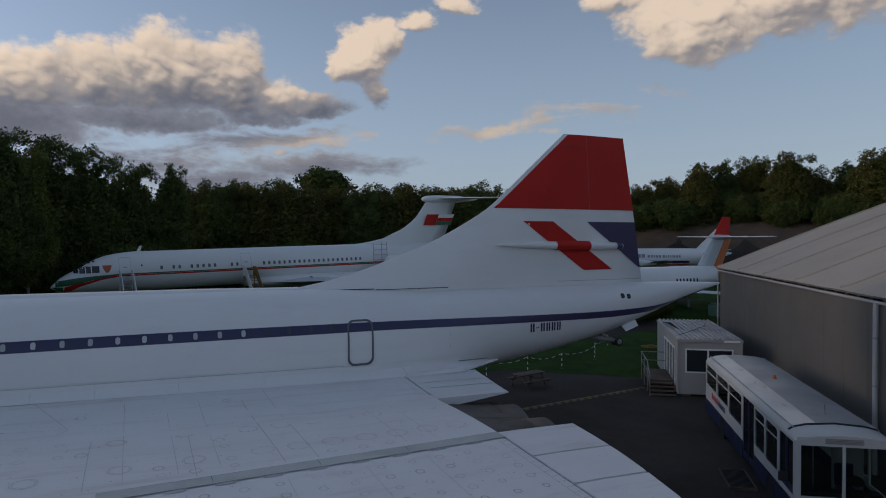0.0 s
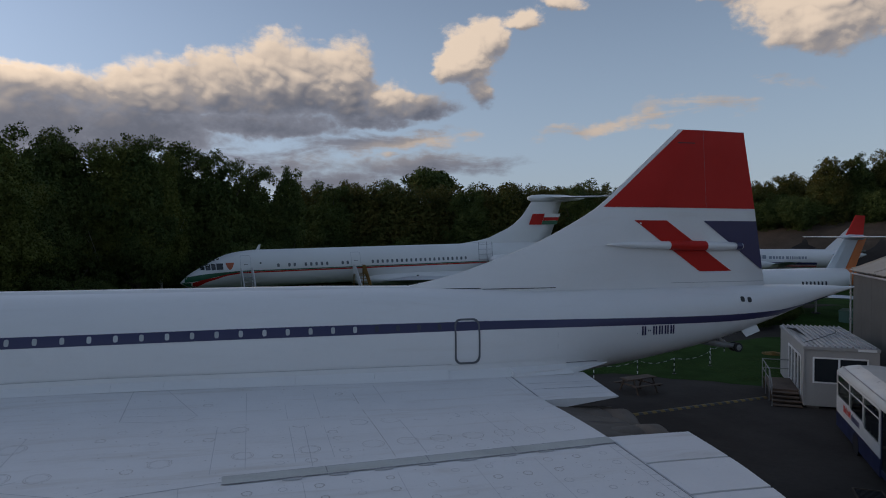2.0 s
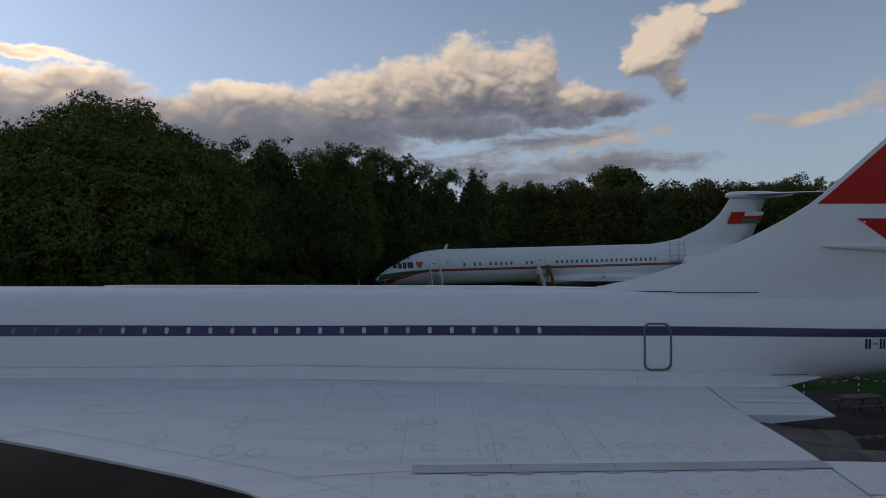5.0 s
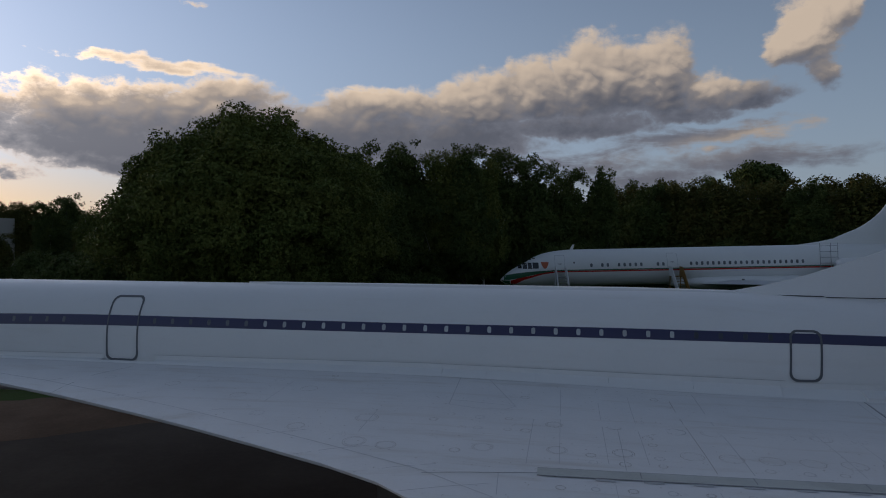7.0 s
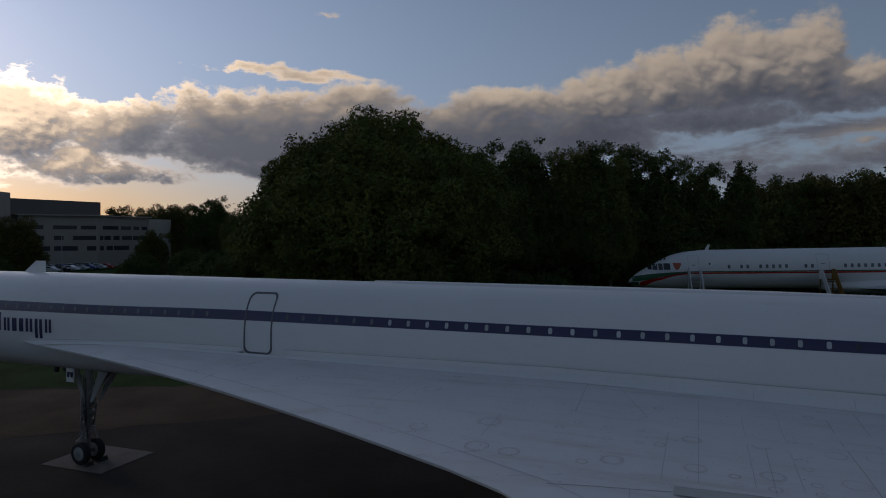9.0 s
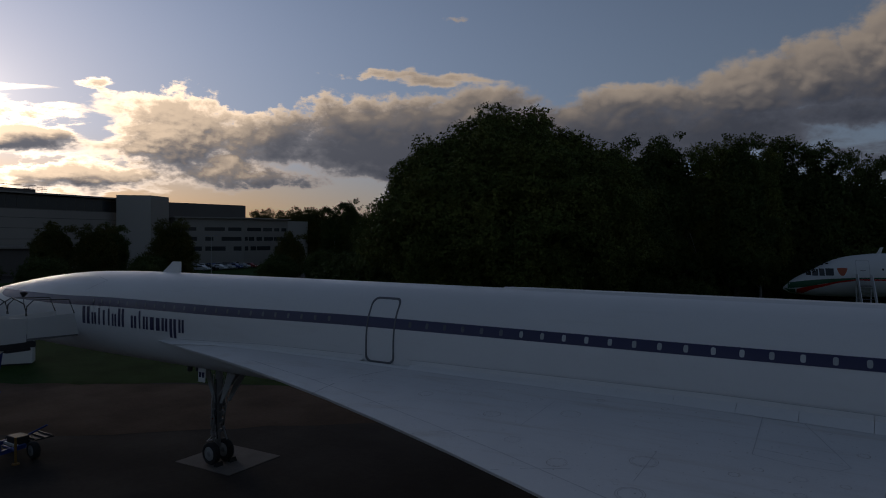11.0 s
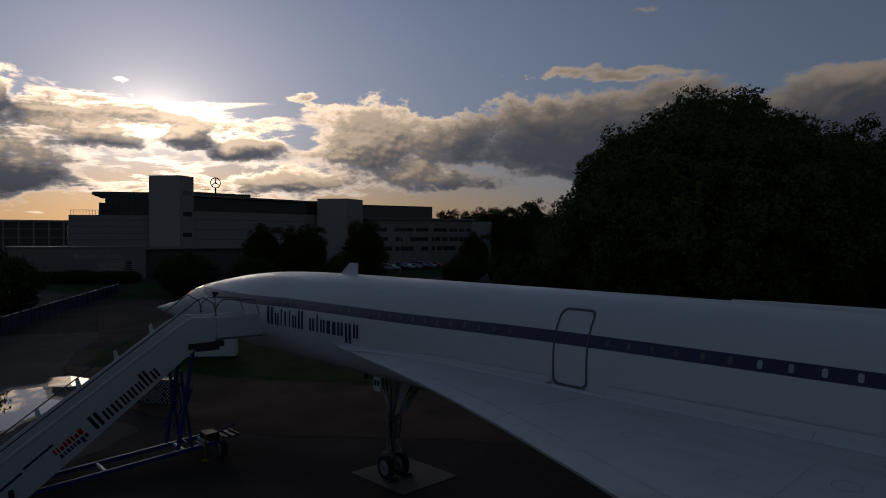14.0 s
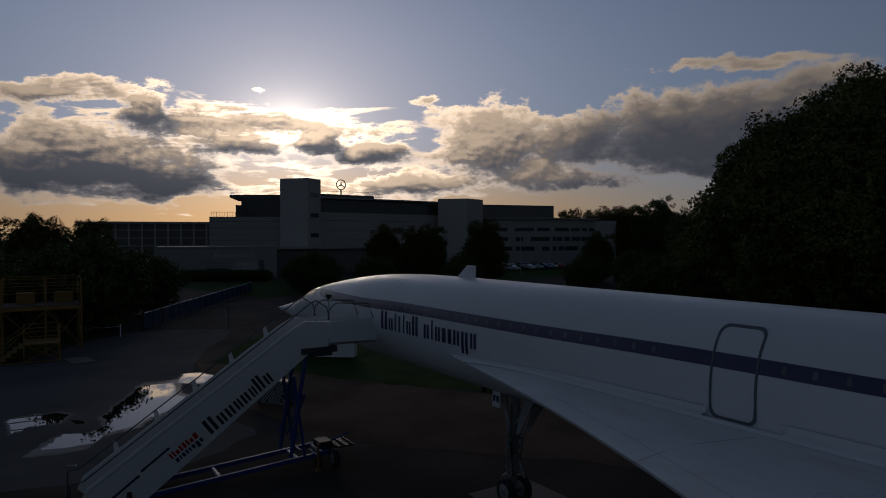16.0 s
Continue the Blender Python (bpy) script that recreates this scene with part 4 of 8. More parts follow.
# the hatch by the root, with its rounded outer edge
deck_line([(39.9, 1.75), (39.97, 3.45), (39.98, 3.78), (40.6, 3.92), (41.2, 3.88), (41.38, 3.62), (40.62, 1.77)], 0.012, SEAMF)
deck_line([(39.97, 3.47), (41.36, 3.6)], 0.01, SEAMF)
deck_line([(40.17, 7.3), (41.4, 7.13), (42.0, 7.03)], 0.012, SEAM)
deck_line([(41.39, 7.13), (41.44, 7.9)], 0.01, SEAMF)
for x, y0, y1 in ((42.3, 2.2, 6.6), (43.1, 3.0, 6.5), (43.75, 2.4, 6.4), (47.0, 2.2, 6.4), (47.6, 2.2, 6.4), (43.2, 7.3, 9.5), (44.7, 7.3, 10.2), (46.0, 7.2, 10.8), (47.1, 7.2, 11.2)):
    deck_line([(x, y0), (x + 0.04, y1)], 0.008, SEAMF)
deck_line([(curve_at(LEADING, y) + 1.0 + 0.05 * y, y) for y in (2.4, 3.2, 4.0, 4.8, 5.6, 6.4, 7.2, 8.0)], 0.012, SEAMF)
for y in (3.4, 4.3, 5.2, 6.1, 6.7, 7.3, 7.9):
    x = curve_at(LEADING, y)
    deck_line([(x + 0.05, y), (x + 1.0 + 0.05 * y, y - 0.35)], 0.012, SEAMF)
for x in (33.5, 36.0, 38.6, 41.8, 43.4):
    deck_line([(x, 4.4 if x > 36 else 2.6), (x, min(6.7, 1.0 + (x - 30) * 0.55))], 0.01, SEAMF)

# round access panels of three sizes
rng = random.Random(5)


def access_panel(x, y, r, material, dots):
    n = 28
    bm = bmesh.new()
    for ra, rb in ((r, r - 0.0075),):
        loft([[deck(x + q * math.cos(a), y + q * math.sin(a), 0.004) for a in (2 * math.pi * i / n for i in range(n))] for q in (ra, rb)], caps=(False, False), bm=bm)
    if dots:
        for i in range(10):
            a = radians(17 + 36 * i)
            cx, cy = x + 0.8 * r * math.cos(a), y + 0.8 * r * math.sin(a)
            bm.faces.new([bm.verts.new(deck(cx + 0.009 * math.cos(b), cy + 0.009 * math.sin(b), 0.005)) for b in (2 * math.pi * j / 6 for j in range(6))])
    part("access_panel", bm, material, port)


# the wide covers in two rows, then the middling and small ones, and the bolted rounds outboard of the strip
for i in range(7):
    access_panel(44.54 + 0.63 * i, 5.9 - 0.013 * i, 0.2, RINGM, True)
    access_panel(44.46 + 0.645 * i, 4.58 - 0.04 * i, 0.19, RINGM if i % 3 else SEAM, True)
WIDE = [(38.53, 4.94, 0.23), (38.68, 6.2, 0.22), (39.29, 6.29, 0.19), (41.0, 6.1, 0.19), (42.29, 6.01, 0.18), (42.21, 4.65, 0.17), (43.34, 4.53, 0.17), (43.41, 5.95, 0.19)]
SMALL = [(40.78, 5.12), (41.35, 5.11), (41.69, 5.11), (40.48, 5.14), (39.86, 4.79), (41.32, 4.47), (40.74, 4.49), (40.15, 4.42), (42.86, 6.15), (42.89, 6.46), (43.4, 6.46), (43.95, 5.45), (43.99, 6.1), (44.0, 6.44), (43.9, 5.09),
         (44.42, 3.57), (44.32, 2.48), (43.86, 4.08), (43.88, 4.47), (38.16, 2.07), (36.84, 2.1), (41.0, 2.08), (41.54, 2.97), (45.65, 6.35), (46.22, 6.37), (46.74, 6.33), (40.54, 6.32)]
for x, y, r in WIDE:
    access_panel(x, y, r, RINGM, True)
    access_panel(x, y, r * 0.84, SEAMF, False)
for i, (x, y) in enumerate(SMALL):
    access_panel(x, y, (0.09, 0.075, 0.1, 0.08)[i % 4], RINGM if i % 3 else SEAMF, i % 2 == 0)
for x, y, r in ((36.6, 3.2, 0.2), (35.2, 3.9, 0.18), (34.0, 2.9, 0.14), (33.2, 3.3, 0.17), (31.3, 3.0, 0.13), (36.2, 5.0, 0.15), (37.3, 5.6, 0.17), (35.6, 2.6, 0.12)):
    access_panel(x, y, r, RINGM if r > 0.15 else SEAMF, True)
for i in range(12):
    for j in range(5 if i > 2 else 3):
        x, y = 42.37 + 0.547 * i, 7.52 - 0.025 * i + 0.42 * j
        if y < curve_at([(42, 9.3), (44, 10.6), (49, 12.5)], x) - 0.3:
            access_panel(x + rng.uniform(-0.03, 0.03), y, rng.choice((0.065, 0.07, 0.08)), RINGM if rng.random() < 0.6 else SEAMF, rng.random() < 0.7)
specks = bmesh.new()
for i in range(700):
    x, y = rng.uniform(33, 48.6), rng.uniform(1.9, 9.5)
    if curve_at(LEADING, y) + 0.6 < x:
        r = rng.uniform(0.005, 0.014)
        specks.faces.new([specks.verts.new(deck(x + r * math.cos(a) * rng.uniform(0.7, 1.6), y + r * math.sin(a), 0.003)) for a in (0, 1.05, 2.1, 3.14, 4.2, 5.24)])
part("paint_chips", specks, RINGM, port, "scattered dark chips and bolt heads", kind="stuff")

# fillet panels along the root, one by one
edges = [21.8, 23.9, 26.2, 28.5, 29.9, 31.5, 33.4, 35.6, 37.0, 38.2, 39.4, 40.5, 41.7, 43.4, 45.3, 47.2, 48.9, 50.6]
for a, b in zip(edges, edges[1:]):
    rows = []
    for x in steps_of(a + 0.003, b - 0.003, 4):
        zt = curve_at([(21.8, 4.55), (26, 4.74), (31, 4.8), (39, 4.86), (44, 4.8), (48.4, 4.74), (51, 4.7)], x)
        if a in (29.9, 47.2):
            zt = 4.6 if a < 40 else 4.72      # below the doors
        wz = wing_top(min(x, HINGE), 1.6) - 0.01
        rows.append([skin(x, zt, 0.012), skin(x, zt - 0.12, 0.03), (x, -1.62, wz + 0.05), (x, -1.70, wz), (x, -1.4, wz - 0.15)])
    part("fillet_panel", loft(rows, closed=False), WHITE, plane, smooth=False)

root_line = [(21.8, 4.55), (26, 4.74), (29.85, 4.79)], [(31.4, 4.8), (39, 4.86), (44, 4.8), (47.3, 4.76)]
for run in root_line:
    part("panel_seam", seam(skin, run, 0.01, 0.022), SEAMF, plane)
deck_line([(26.0, 1.72), (34, 1.73), (42, 1.73), (48.7, 1.73)], 0.01, SEAMF)

# ---- engines
for side in (-1, 1):
    ring = lambda x, z0, z1: [(x, side * 3.35, z1), (x, side * 3.35, z0 + 0.35), (x, side * 3.6, z0 + 0.05), (x, side * 3.95, z0), (x, side * 5.9, z0), (x, side * 6.25, z0 + 0.05), (x, side * 6.5, z0 + 0.35), (x, side * 6.5, z1)]
    nac = part("nacelle", loft([ring(39.2, 2.7, 4.0), ring(40.5, 2.5, 4.0), ring(46, 2.35, 4.05), ring(49.0, 2.45, 4.08), ring(50.3, 2.55, 3.95)]), NACELLE, plane, "brown-grey twin engine nacelle", smooth=False)
    part("nozzle_deck", loft([[(48.9, side * 3.55, 4.14), (48.9, side * 6.6, 4.12), (49.0, side * 6.5, 3.9), (49.0, side * 3.4, 3.9)], [(50.3, side * 3.5, 3.98), (50.2, side * 6.3, 3.95), (50.2, side * 6.3, 3.6), (50.3, side * 3.5, 3.6)]]), NACELLE, nac)
    part("deck_seam", loft([[(49.1, side * 4.9, 4.108), (49.1, side * 4.93, 4.108)], [(50.2, side * 4.92, 3.99), (50.2, side * 4.95, 3.99)]], closed=False), BLACK, nac)
    for y in (4.15, 5.45):
        nz = lathe([(0, 0.66), (0.4, 0.7), (0.78, 0.71), (0.8, 0.68), (0.86, 0.68), (0.88, 0.71), (1.35, 0.69), (1.45, 0.6), (0.6, 0.55)], (49.35, side * y, 3.36), (1, 0, 0), 28)
        part("exhaust_nozzle", nz, NACELLE, nac, "round dull exhaust nozzle", smooth=True)
    part("pylon_plate", prism([(50.0, side * 3.42, 4.0), (50.7, side * 3.42, 3.95), (50.5, side * 3.42, 3.4), (50.0, side * 3.42, 3.3)], (0, side * 0.08, 0)), NACELLE, nac)


RIMS = mat("wheel_rim_grey", (0.36, 0.36, 0.35), 0.5, 0.1, vary=0.15, stain=0.4)


def wheel(parent, centre, r, wide, n=28):
    x, y, z = centre
    t = part("tyre", lathe([(-wide / 2, r * 0.62), (-wide / 2, r * 0.86), (-wide * 0.36, r * 0.97), (0, r), (wide * 0.36, r * 0.97), (wide / 2, r * 0.86), (wide / 2, r * 0.62), (-wide / 2, r * 0.62)], centre, (0, 1, 0), n, caps=(False, False)), RUBBER, parent, smooth=True)
    part("rim", lathe([(-wide * 0.46, r * 0.1), (-wide * 0.5, r * 0.3), (-wide * 0.36, r * 0.42), (-wide * 0.46, r * 0.63), (wide * 0.46, r * 0.63), (wide * 0.36, r * 0.42), (wide * 0.5, r * 0.1)], centre, (0, 1, 0), n), RIMS, parent, smooth=True)
    for q in (-1, 1):
        part("hub", lathe([(0, r * 0.26), (wide * 0.1, r * 0.24), (wide * 0.13, r * 0.1)], (x, y + q * wide * 0.4, z), (0, q, 0), 12), DULL, parent, smooth=True)
    return t


# nose leg
GEARP = mat("gear_pale_grey", (0.4, 0.4, 0.39), 0.5, vary=0.15, stain=0.4)
leg = part("nose_leg", tube([(22.2, 0, 3.6), (22.17, 0, 2.4), (22.15, 0, 1.5)], [0.13, 0.12, 0.11], 14), DULL, plane, "grey nose landing gear leg")
part("piston", tube([(22.15, 0, 1.5), (22.13, 0, 0.5)], 0.085, 14), STEEL, leg)
part("axle", tube([(22.13, -0.4, 0.4), (22.13, 0.4, 0.4)], 0.06, 10), STEEL, leg)
for y in (-0.3, 0.3):
    wheel(leg, (22.13, y, 0.4), 0.4, 0.22)
for a, b, r in (((22.15, -0.06, 2.3), (23.3, -0.1, 3.45), 0.05), ((22.15, 0.06, 2.3), (23.3, 0.1, 3.45), 0.05), ((22.1, 0, 2.1), (21.6, 0, 3.4), 0.045), ((22.05, 0, 1.5), (21.75, 0, 1.0), 0.04), ((21.75, 0, 1.0), (22.05, 0, 0.55), 0.04),
                ((22.4, 0, 1.3), (22.6, 0, 0.9), 0.03), ((22.3, -0.12, 2.4), (22.28, -0.12, 1.2), 0.018), ((22.0, -0.1, 2.6), (22.0, -0.12, 1.3), 0.018)):
    part("strut", tube([a, b], r, 8), DULL, leg)
for z, r in ((2.1, 0.17), (1.75, 0.19), (1.45, 0.17), (1.1, 0.13)):
    part("collar", lathe([(0, r), (0.1, r)], (22.16, 0, z), (0, 0, 1), 14), DULL, leg)
for i in range(16):
    a = rng.uniform(0, 6.28)
    part("fitting", boxes((22.15 + 0.17 * math.cos(a) - 0.05, 0.17 * math.sin(a) - 0.05, 1.2 + 0.06 * i, 22.15 + 0.17 * math.cos(a) + 0.06, 0.17 * math.sin(a) + 0.05, 1.27 + 0.06 * i), bevel=0.01), STEEL if i % 3 else DULL, leg)
rh = random.Random(41)
for i in range(14):
    a = rh.uniform(0, 6.28)
    r0, r1, z0, z1 = rh.uniform(0.14, 0.2), rh.uniform(0.12, 0.24), rh.uniform(2.0, 3.2), rh.uniform(0.75, 1.5)
    bow = rh.uniform(0.02, 0.14)
    part("hose", tube([(22.16 + r0 * math.cos(a), r0 * math.sin(a), z0), (22.16 + (r0 + bow) * math.cos(a + 0.3), (r0 + bow) * math.sin(a + 0.3), (z0 + z1) / 2), (22.14 + r1 * math.cos(a + 0.5), r1 * math.sin(a + 0.5), z1)], rh.uniform(0.012, 0.024), 6), (BLACK, STEEL, DULL)[i % 3], leg)
for i in range(30):
    a, z = rh.uniform(0, 6.28), rh.choice((1.05, 1.25, 1.45, 1.5, 1.7, 1.8, 2.05, 2.1)) + rh.uniform(-0.06, 0.06)
    q = rh.uniform(0.16, 0.27)
    p0 = Vector((22.15 + 0.1 * math.cos(a), 0.1 * math.sin(a), z))
    p1 = Vector((22.15 + q * math.cos(a), q * math.sin(a), z + rh.uniform(-0.08, 0.08)))
    part("fitting", lathe([(0, 0.03), (0.04, 0.045), ((p1 - p0).length - 0.03, 0.04), ((p1 - p0).length, 0.02)], p0, p1 - p0, 7), (STEEL, DULL, GEARP)[i % 3], leg)
part("tow_yoke", tube([(22.0, -0.12, 0.95), (21.8, -0.2, 0.75), (21.75, 0, 0.72), (21.8, 0.2, 0.75), (22.0, 0.12, 0.95)], 0.03, 6), STEEL, leg)
for y in (-0.3, 0.3):
    part("chock", prism([(22.6, y - 0.14, 0.02), (22.42, y - 0.14, 0.02), (22.53, y - 0.14, 0.16)], (0, 0.28, 0)), RUBBER, leg)
part("red_tag", boxes((22.0, -0.2, 1.55, 22.05, -0.14, 1.85)), RED, leg, "small red tag")
for x0, x1, y in ((21.7, 22.9, -0.42), (21.7, 22.9, 0.42)):
    part("gear_door", prism([(22.95, y * 0.6, 3.4), (23.4, y * 0.6, 3.4), (22.55, y * 0.4, 2.2), (22.42, y * 0.4, 2.2)], (0, 0.03, 0)), GEARP, leg, "pale grey drag strut panel")
    part("gear_door", prism([(21.72, y * 0.7, 3.4), (22.0, y * 0.7, 3.4), (22.2, y * 0.4, 2.2), (22.08, y * 0.4, 2.2)], (0, 0.03, 0)), GEARP, leg, "pale grey strut panel")
plate = part("mark_plate", prism([(21.62, -0.44, 3.42), (21.98, -0.44, 3.42), (22.02, -0.5, 2.92), (21.70, -0.5, 2.92)], (0.02, 0.03, 0)), WHITE, leg, "white plate with dark bars")
for x in (21.72, 21.88):
    part("letter_bar", boxes((x, -0.487, 3.08, x + 0.1, -0.462, 3.26)), NAVY, plate)
for x, z in ((21.0, 3.3), (21.45, 3.36)):
    part("drain_mast", tube([(x, -0.3, z + 0.1), (x, -0.32, z - 0.12)], 0.09, 8), BLACK, plane)
# main legs under the wing
for y in (-3.2, 3.2):
    ml = part("main_leg", tube([(40.1, y * 0.95, 4.0), (40.2, y, 0.9)], 0.17, 12), DULL, plane, "grey main landing gear leg")
    part("bogie_beam", tube([(39.4, y, 0.6), (41.0, y, 0.6)], 0.12, 10), DULL, ml)
    part("strut", tube([(40.2, y, 1.6), (38.4, y, 3.9)], 0.07, 8), DULL, ml)
    for x in (39.4, 41.0):
        for dy in (-0.34, 0.34):
            wheel(ml, (x, y + dy, 0.6), 0.6, 0.38, 20)
# tail bumper
tb = part("tail_bumper", tube([(55.0, -0.1, 4.95), (56.4, -0.1, 4.68), (56.9, -0.1, 4.62)], [0.11, 0.09, 0.07], 10), DULL, plane, "grey retractable tail bumper leg")
part("strut", tube([(56.0, -0.1, 5.1), (56.6, -0.1, 4.68)], 0.06, 8), DULL, tb)
for y in (-0.2, 0.02):
    wheel(tb, (56.95, y, 4.58), 0.15, 0.11, 20)
part("bumper_door", prism([(56.95, -0.35, 5.12), (57.5, -0.35, 5.3), (57.55, -0.45, 5.1), (57.05, -0.45, 4.94)], (0, 0.03, 0)), WHITE, tb)
# ---------------------------------------------------------------- the four-engined T-tailed jet behind
VC_DIR = math.degrees(math.atan2(0.141, 0.99))
jet = thing("t_tail_jet_airliner", "white T-tailed jet airliner with green and red cheatline", "airliner", pose(35.6, 49.0, 4.88, 0, -1.35, VC_DIR))
JT = [(0, 0.0 - 1.05), (0.5, -0.55), (1.2, -0.05), (2.2, 0.45), (3.2, 1.05), (4.2, 1.45), (5.4, 1.68), (7, 1.8), (31, 1.8), (36, 1.78), (44, 1.5)]
JB = [(0, -1.2), (0.5, -1.5), (1.2, -1.62), (2.5, -1.75), (5, -1.8), (30, -1.8), (36, -1.1), (40, -0.2), (44, 0.9)]
JH = [(0, 0.08), (0.5, 0.55), (1.2, 0.95), (2.5, 1.35), (4, 1.6), (6, 1.76), (8, 1.8), (31, 1.8), (36, 1.35), (40, 0.85), (44, 0.25)]


def jet_ring(x, n=36):
    zt, zb, h = curve_at(JT, x), curve_at(JB, x), curve_at(JH, x)
    return [(x, h * math.cos(2 * math.pi * i / n), (zt + zb) / 2 + (zt - zb) / 2 * math.sin(2 * math.pi * i / n)) for i in range(n)]


def jet_skin(x, z, proud=0.0):
    zt, zb, h = curve_at(JT, x), curve_at(JB, x), curve_at(JH, x)
    zc, r = (zt + zb) / 2, (zt - zb) / 2
    u = min(0.995, max(-0.995, (z - zc) / r))
    y = h * math.sqrt(1 - u * u)
    return Vector((x, -y - proud * math.sqrt(1 - u * u), z + proud * u))


JETW = mat("jet_white", (0.74, 0.74, 0.73), 0.42, vary=0.06, scale=1, grain=0.05, stain=0.1)
JWING = mat("jet_wing_grey", (0.55, 0.56, 0.57), 0.45, 0.2, vary=0.1, stain=0.15)
jet_body = part("fuselage", loft([jet_ring(x) for x in [0, 0.2, 0.5, 0.9] + steps_of(1.3, 8, 16) + steps_of(9, 31, 22) + steps_of(32, 44, 16)]), JETW, jet, smooth=True)
for name, m, lo, hi in (("green_line", GREEN, -0.22, -0.12), ("red_line", RED, -0.36, -0.235)):
    part(name, ribbon(steps_of(5.2, 33.5, 40), lambda x, a=lo: a, lambda x, b=hi: b, jet_skin, 0.008), m, jet)
G0 = [(0.35, -1.1, -0.62), (1.5, -0.95, -0.42), (3, -0.62, -0.26), (5.25, -0.22, -0.12)]
R0 = [(1.0, -1.6, -1.13), (1.5, -1.45, -0.97), (2.2, -1.1, -0.8), (3, -0.86, -0.64), (4, -0.56, -0.42), (5.25, -0.36, -0.235)]
part("green_line", ribbon(steps_of(0.35, 5.25, 24), lambda x: curve_at(G0, x, 1), lambda x: curve_at(G0, x, 2), jet_skin, 0.008), GREEN, jet, "green swoosh on the nose")
part("red_line", ribbon(steps_of(1.0, 5.25, 24), lambda x: curve_at(R0, x, 1), lambda x: curve_at(R0, x, 2), jet_skin, 0.008), RED, jet, "red swoosh on the nose")
part("green_chin", ribbon(steps_of(0.12, 1.15, 8), lambda x: curve_at(JB, x) + 0.1, lambda x: curve_at(R0, x, 1) if x > 1 else -1.12, jet_skin, 0.008), GREEN, jet)
# flight deck windows
for x0, x1, lo, hi in ((1.75, 2.1, 0.05, 0.36), (2.18, 2.6, 0.02, 0.55), (2.68, 3.05, 0.02, 0.6), (3.12, 3.7, 0.04, 0.62)):
    part("flight_deck_window", patch(lambda q, a=lo, b=hi: (a, b), x0, x1, jet_skin, 0.01, 3, 3), GLASS, jet)
for x0 in (2.5, 2.85, 3.2):
    part("eyebrow_window", patch(lambda q: (0.76 + (q - 2.5) * 0.25, 0.86 + (q - 2.5) * 0.25), x0, x0 + 0.2, jet_skin, 0.01, 2, 2), GLASS, jet)
CREST = mat("crest_orange", (0.5, 0.12, 0.05), 0.5)
part("crest", patch(lambda q: (0.02 + 0.55 * (abs(q - 4.3) / 0.36) ** 2.2, 0.66), 3.94, 4.66, jet_skin, 0.01, 10, 4), CREST, jet, "red shield-shaped crest")
xs = [8.75, 9.8, 10.32, 11.4, 11.93, 12.46, 12.99, 13.52, 15.1, 15.62] + [18.25 + 0.525 * i for i in range(21)]
for x in xs:
    part("cabin_window", oval_pane(jet_skin, x, 0.28, 0.105, 0.155, 0.012), GREYWIN, jet, "dark oval cabin window")
for x0, x1, z0, z1 in ((5.25, 6.2, -0.35, 1.3), (16.0, 17.0, -0.35, 1.3)):
    part("cabin_door", door_seal(jet_skin, x0, x1, z0, z1, 0.12, 0.03, 0.006), SEAMF, jet)
    part("door_handle", patch(lambda q: (0.42, 0.47), x0 + 0.3, x0 + 0.65, jet_skin, 0.02, 2, 1), BLACK, jet)
part("vent", oval_pane(jet_skin, 7.1, 0.55, 0.06, 0.08, 0.01), BLACK, jet)
part("blade_aerial", loft([[(6.9, -0.03, 1.75), (7.25, -0.03, 1.75), (7.25, 0.03, 1.75), (6.9, 0.03, 1.75)], [(7.2, -0.015, 2.3), (7.4, -0.015, 2.3), (7.4, 0.015, 2.3), (7.2, 0.015, 2.3)]]), JETW, jet)
JLE = [(1.5, 28.0), (1.85, 29.2), (2.2, 32.0), (2.75, 33.4), (3.4, 35.0), (4.7, 36.8), (5.6, 37.55), (6.6, 38.3)]
JTE = [(1.5, 40.3), (3.0, 41.0), (7.0, 42.6)]
rings = []
for z in steps_of(1.5, 6.65, 18):
    a, b = curve_at(JLE, z), curve_at(JTE, z)
    th = 0.32 - 0.02 * z
    half = [(a + (b - a) * t, -th * (4.2 * t * (1 - t)) ** 0.7, z) for t in (0, 0.02, 0.06, 0.15, 0.3, 0.5, 0.75, 1)]
    rings.append(half + [(x, -y, q) for x, y, q in reversed(half[1:-1])])
jet_fin = part("fin", loft(rings), JETW, jet, "swept white fin with a small red, white and green flag", smooth=True)


def flag(name, m, x0, x1, z0, z1, slant=0.3):
    part(name, loft([[(x0 + slant * (z - z0) , -0.37, z), (x1 + slant * (z - z0), -0.37, z)] for z in (z0, z1)], closed=False), m, jet_fin)


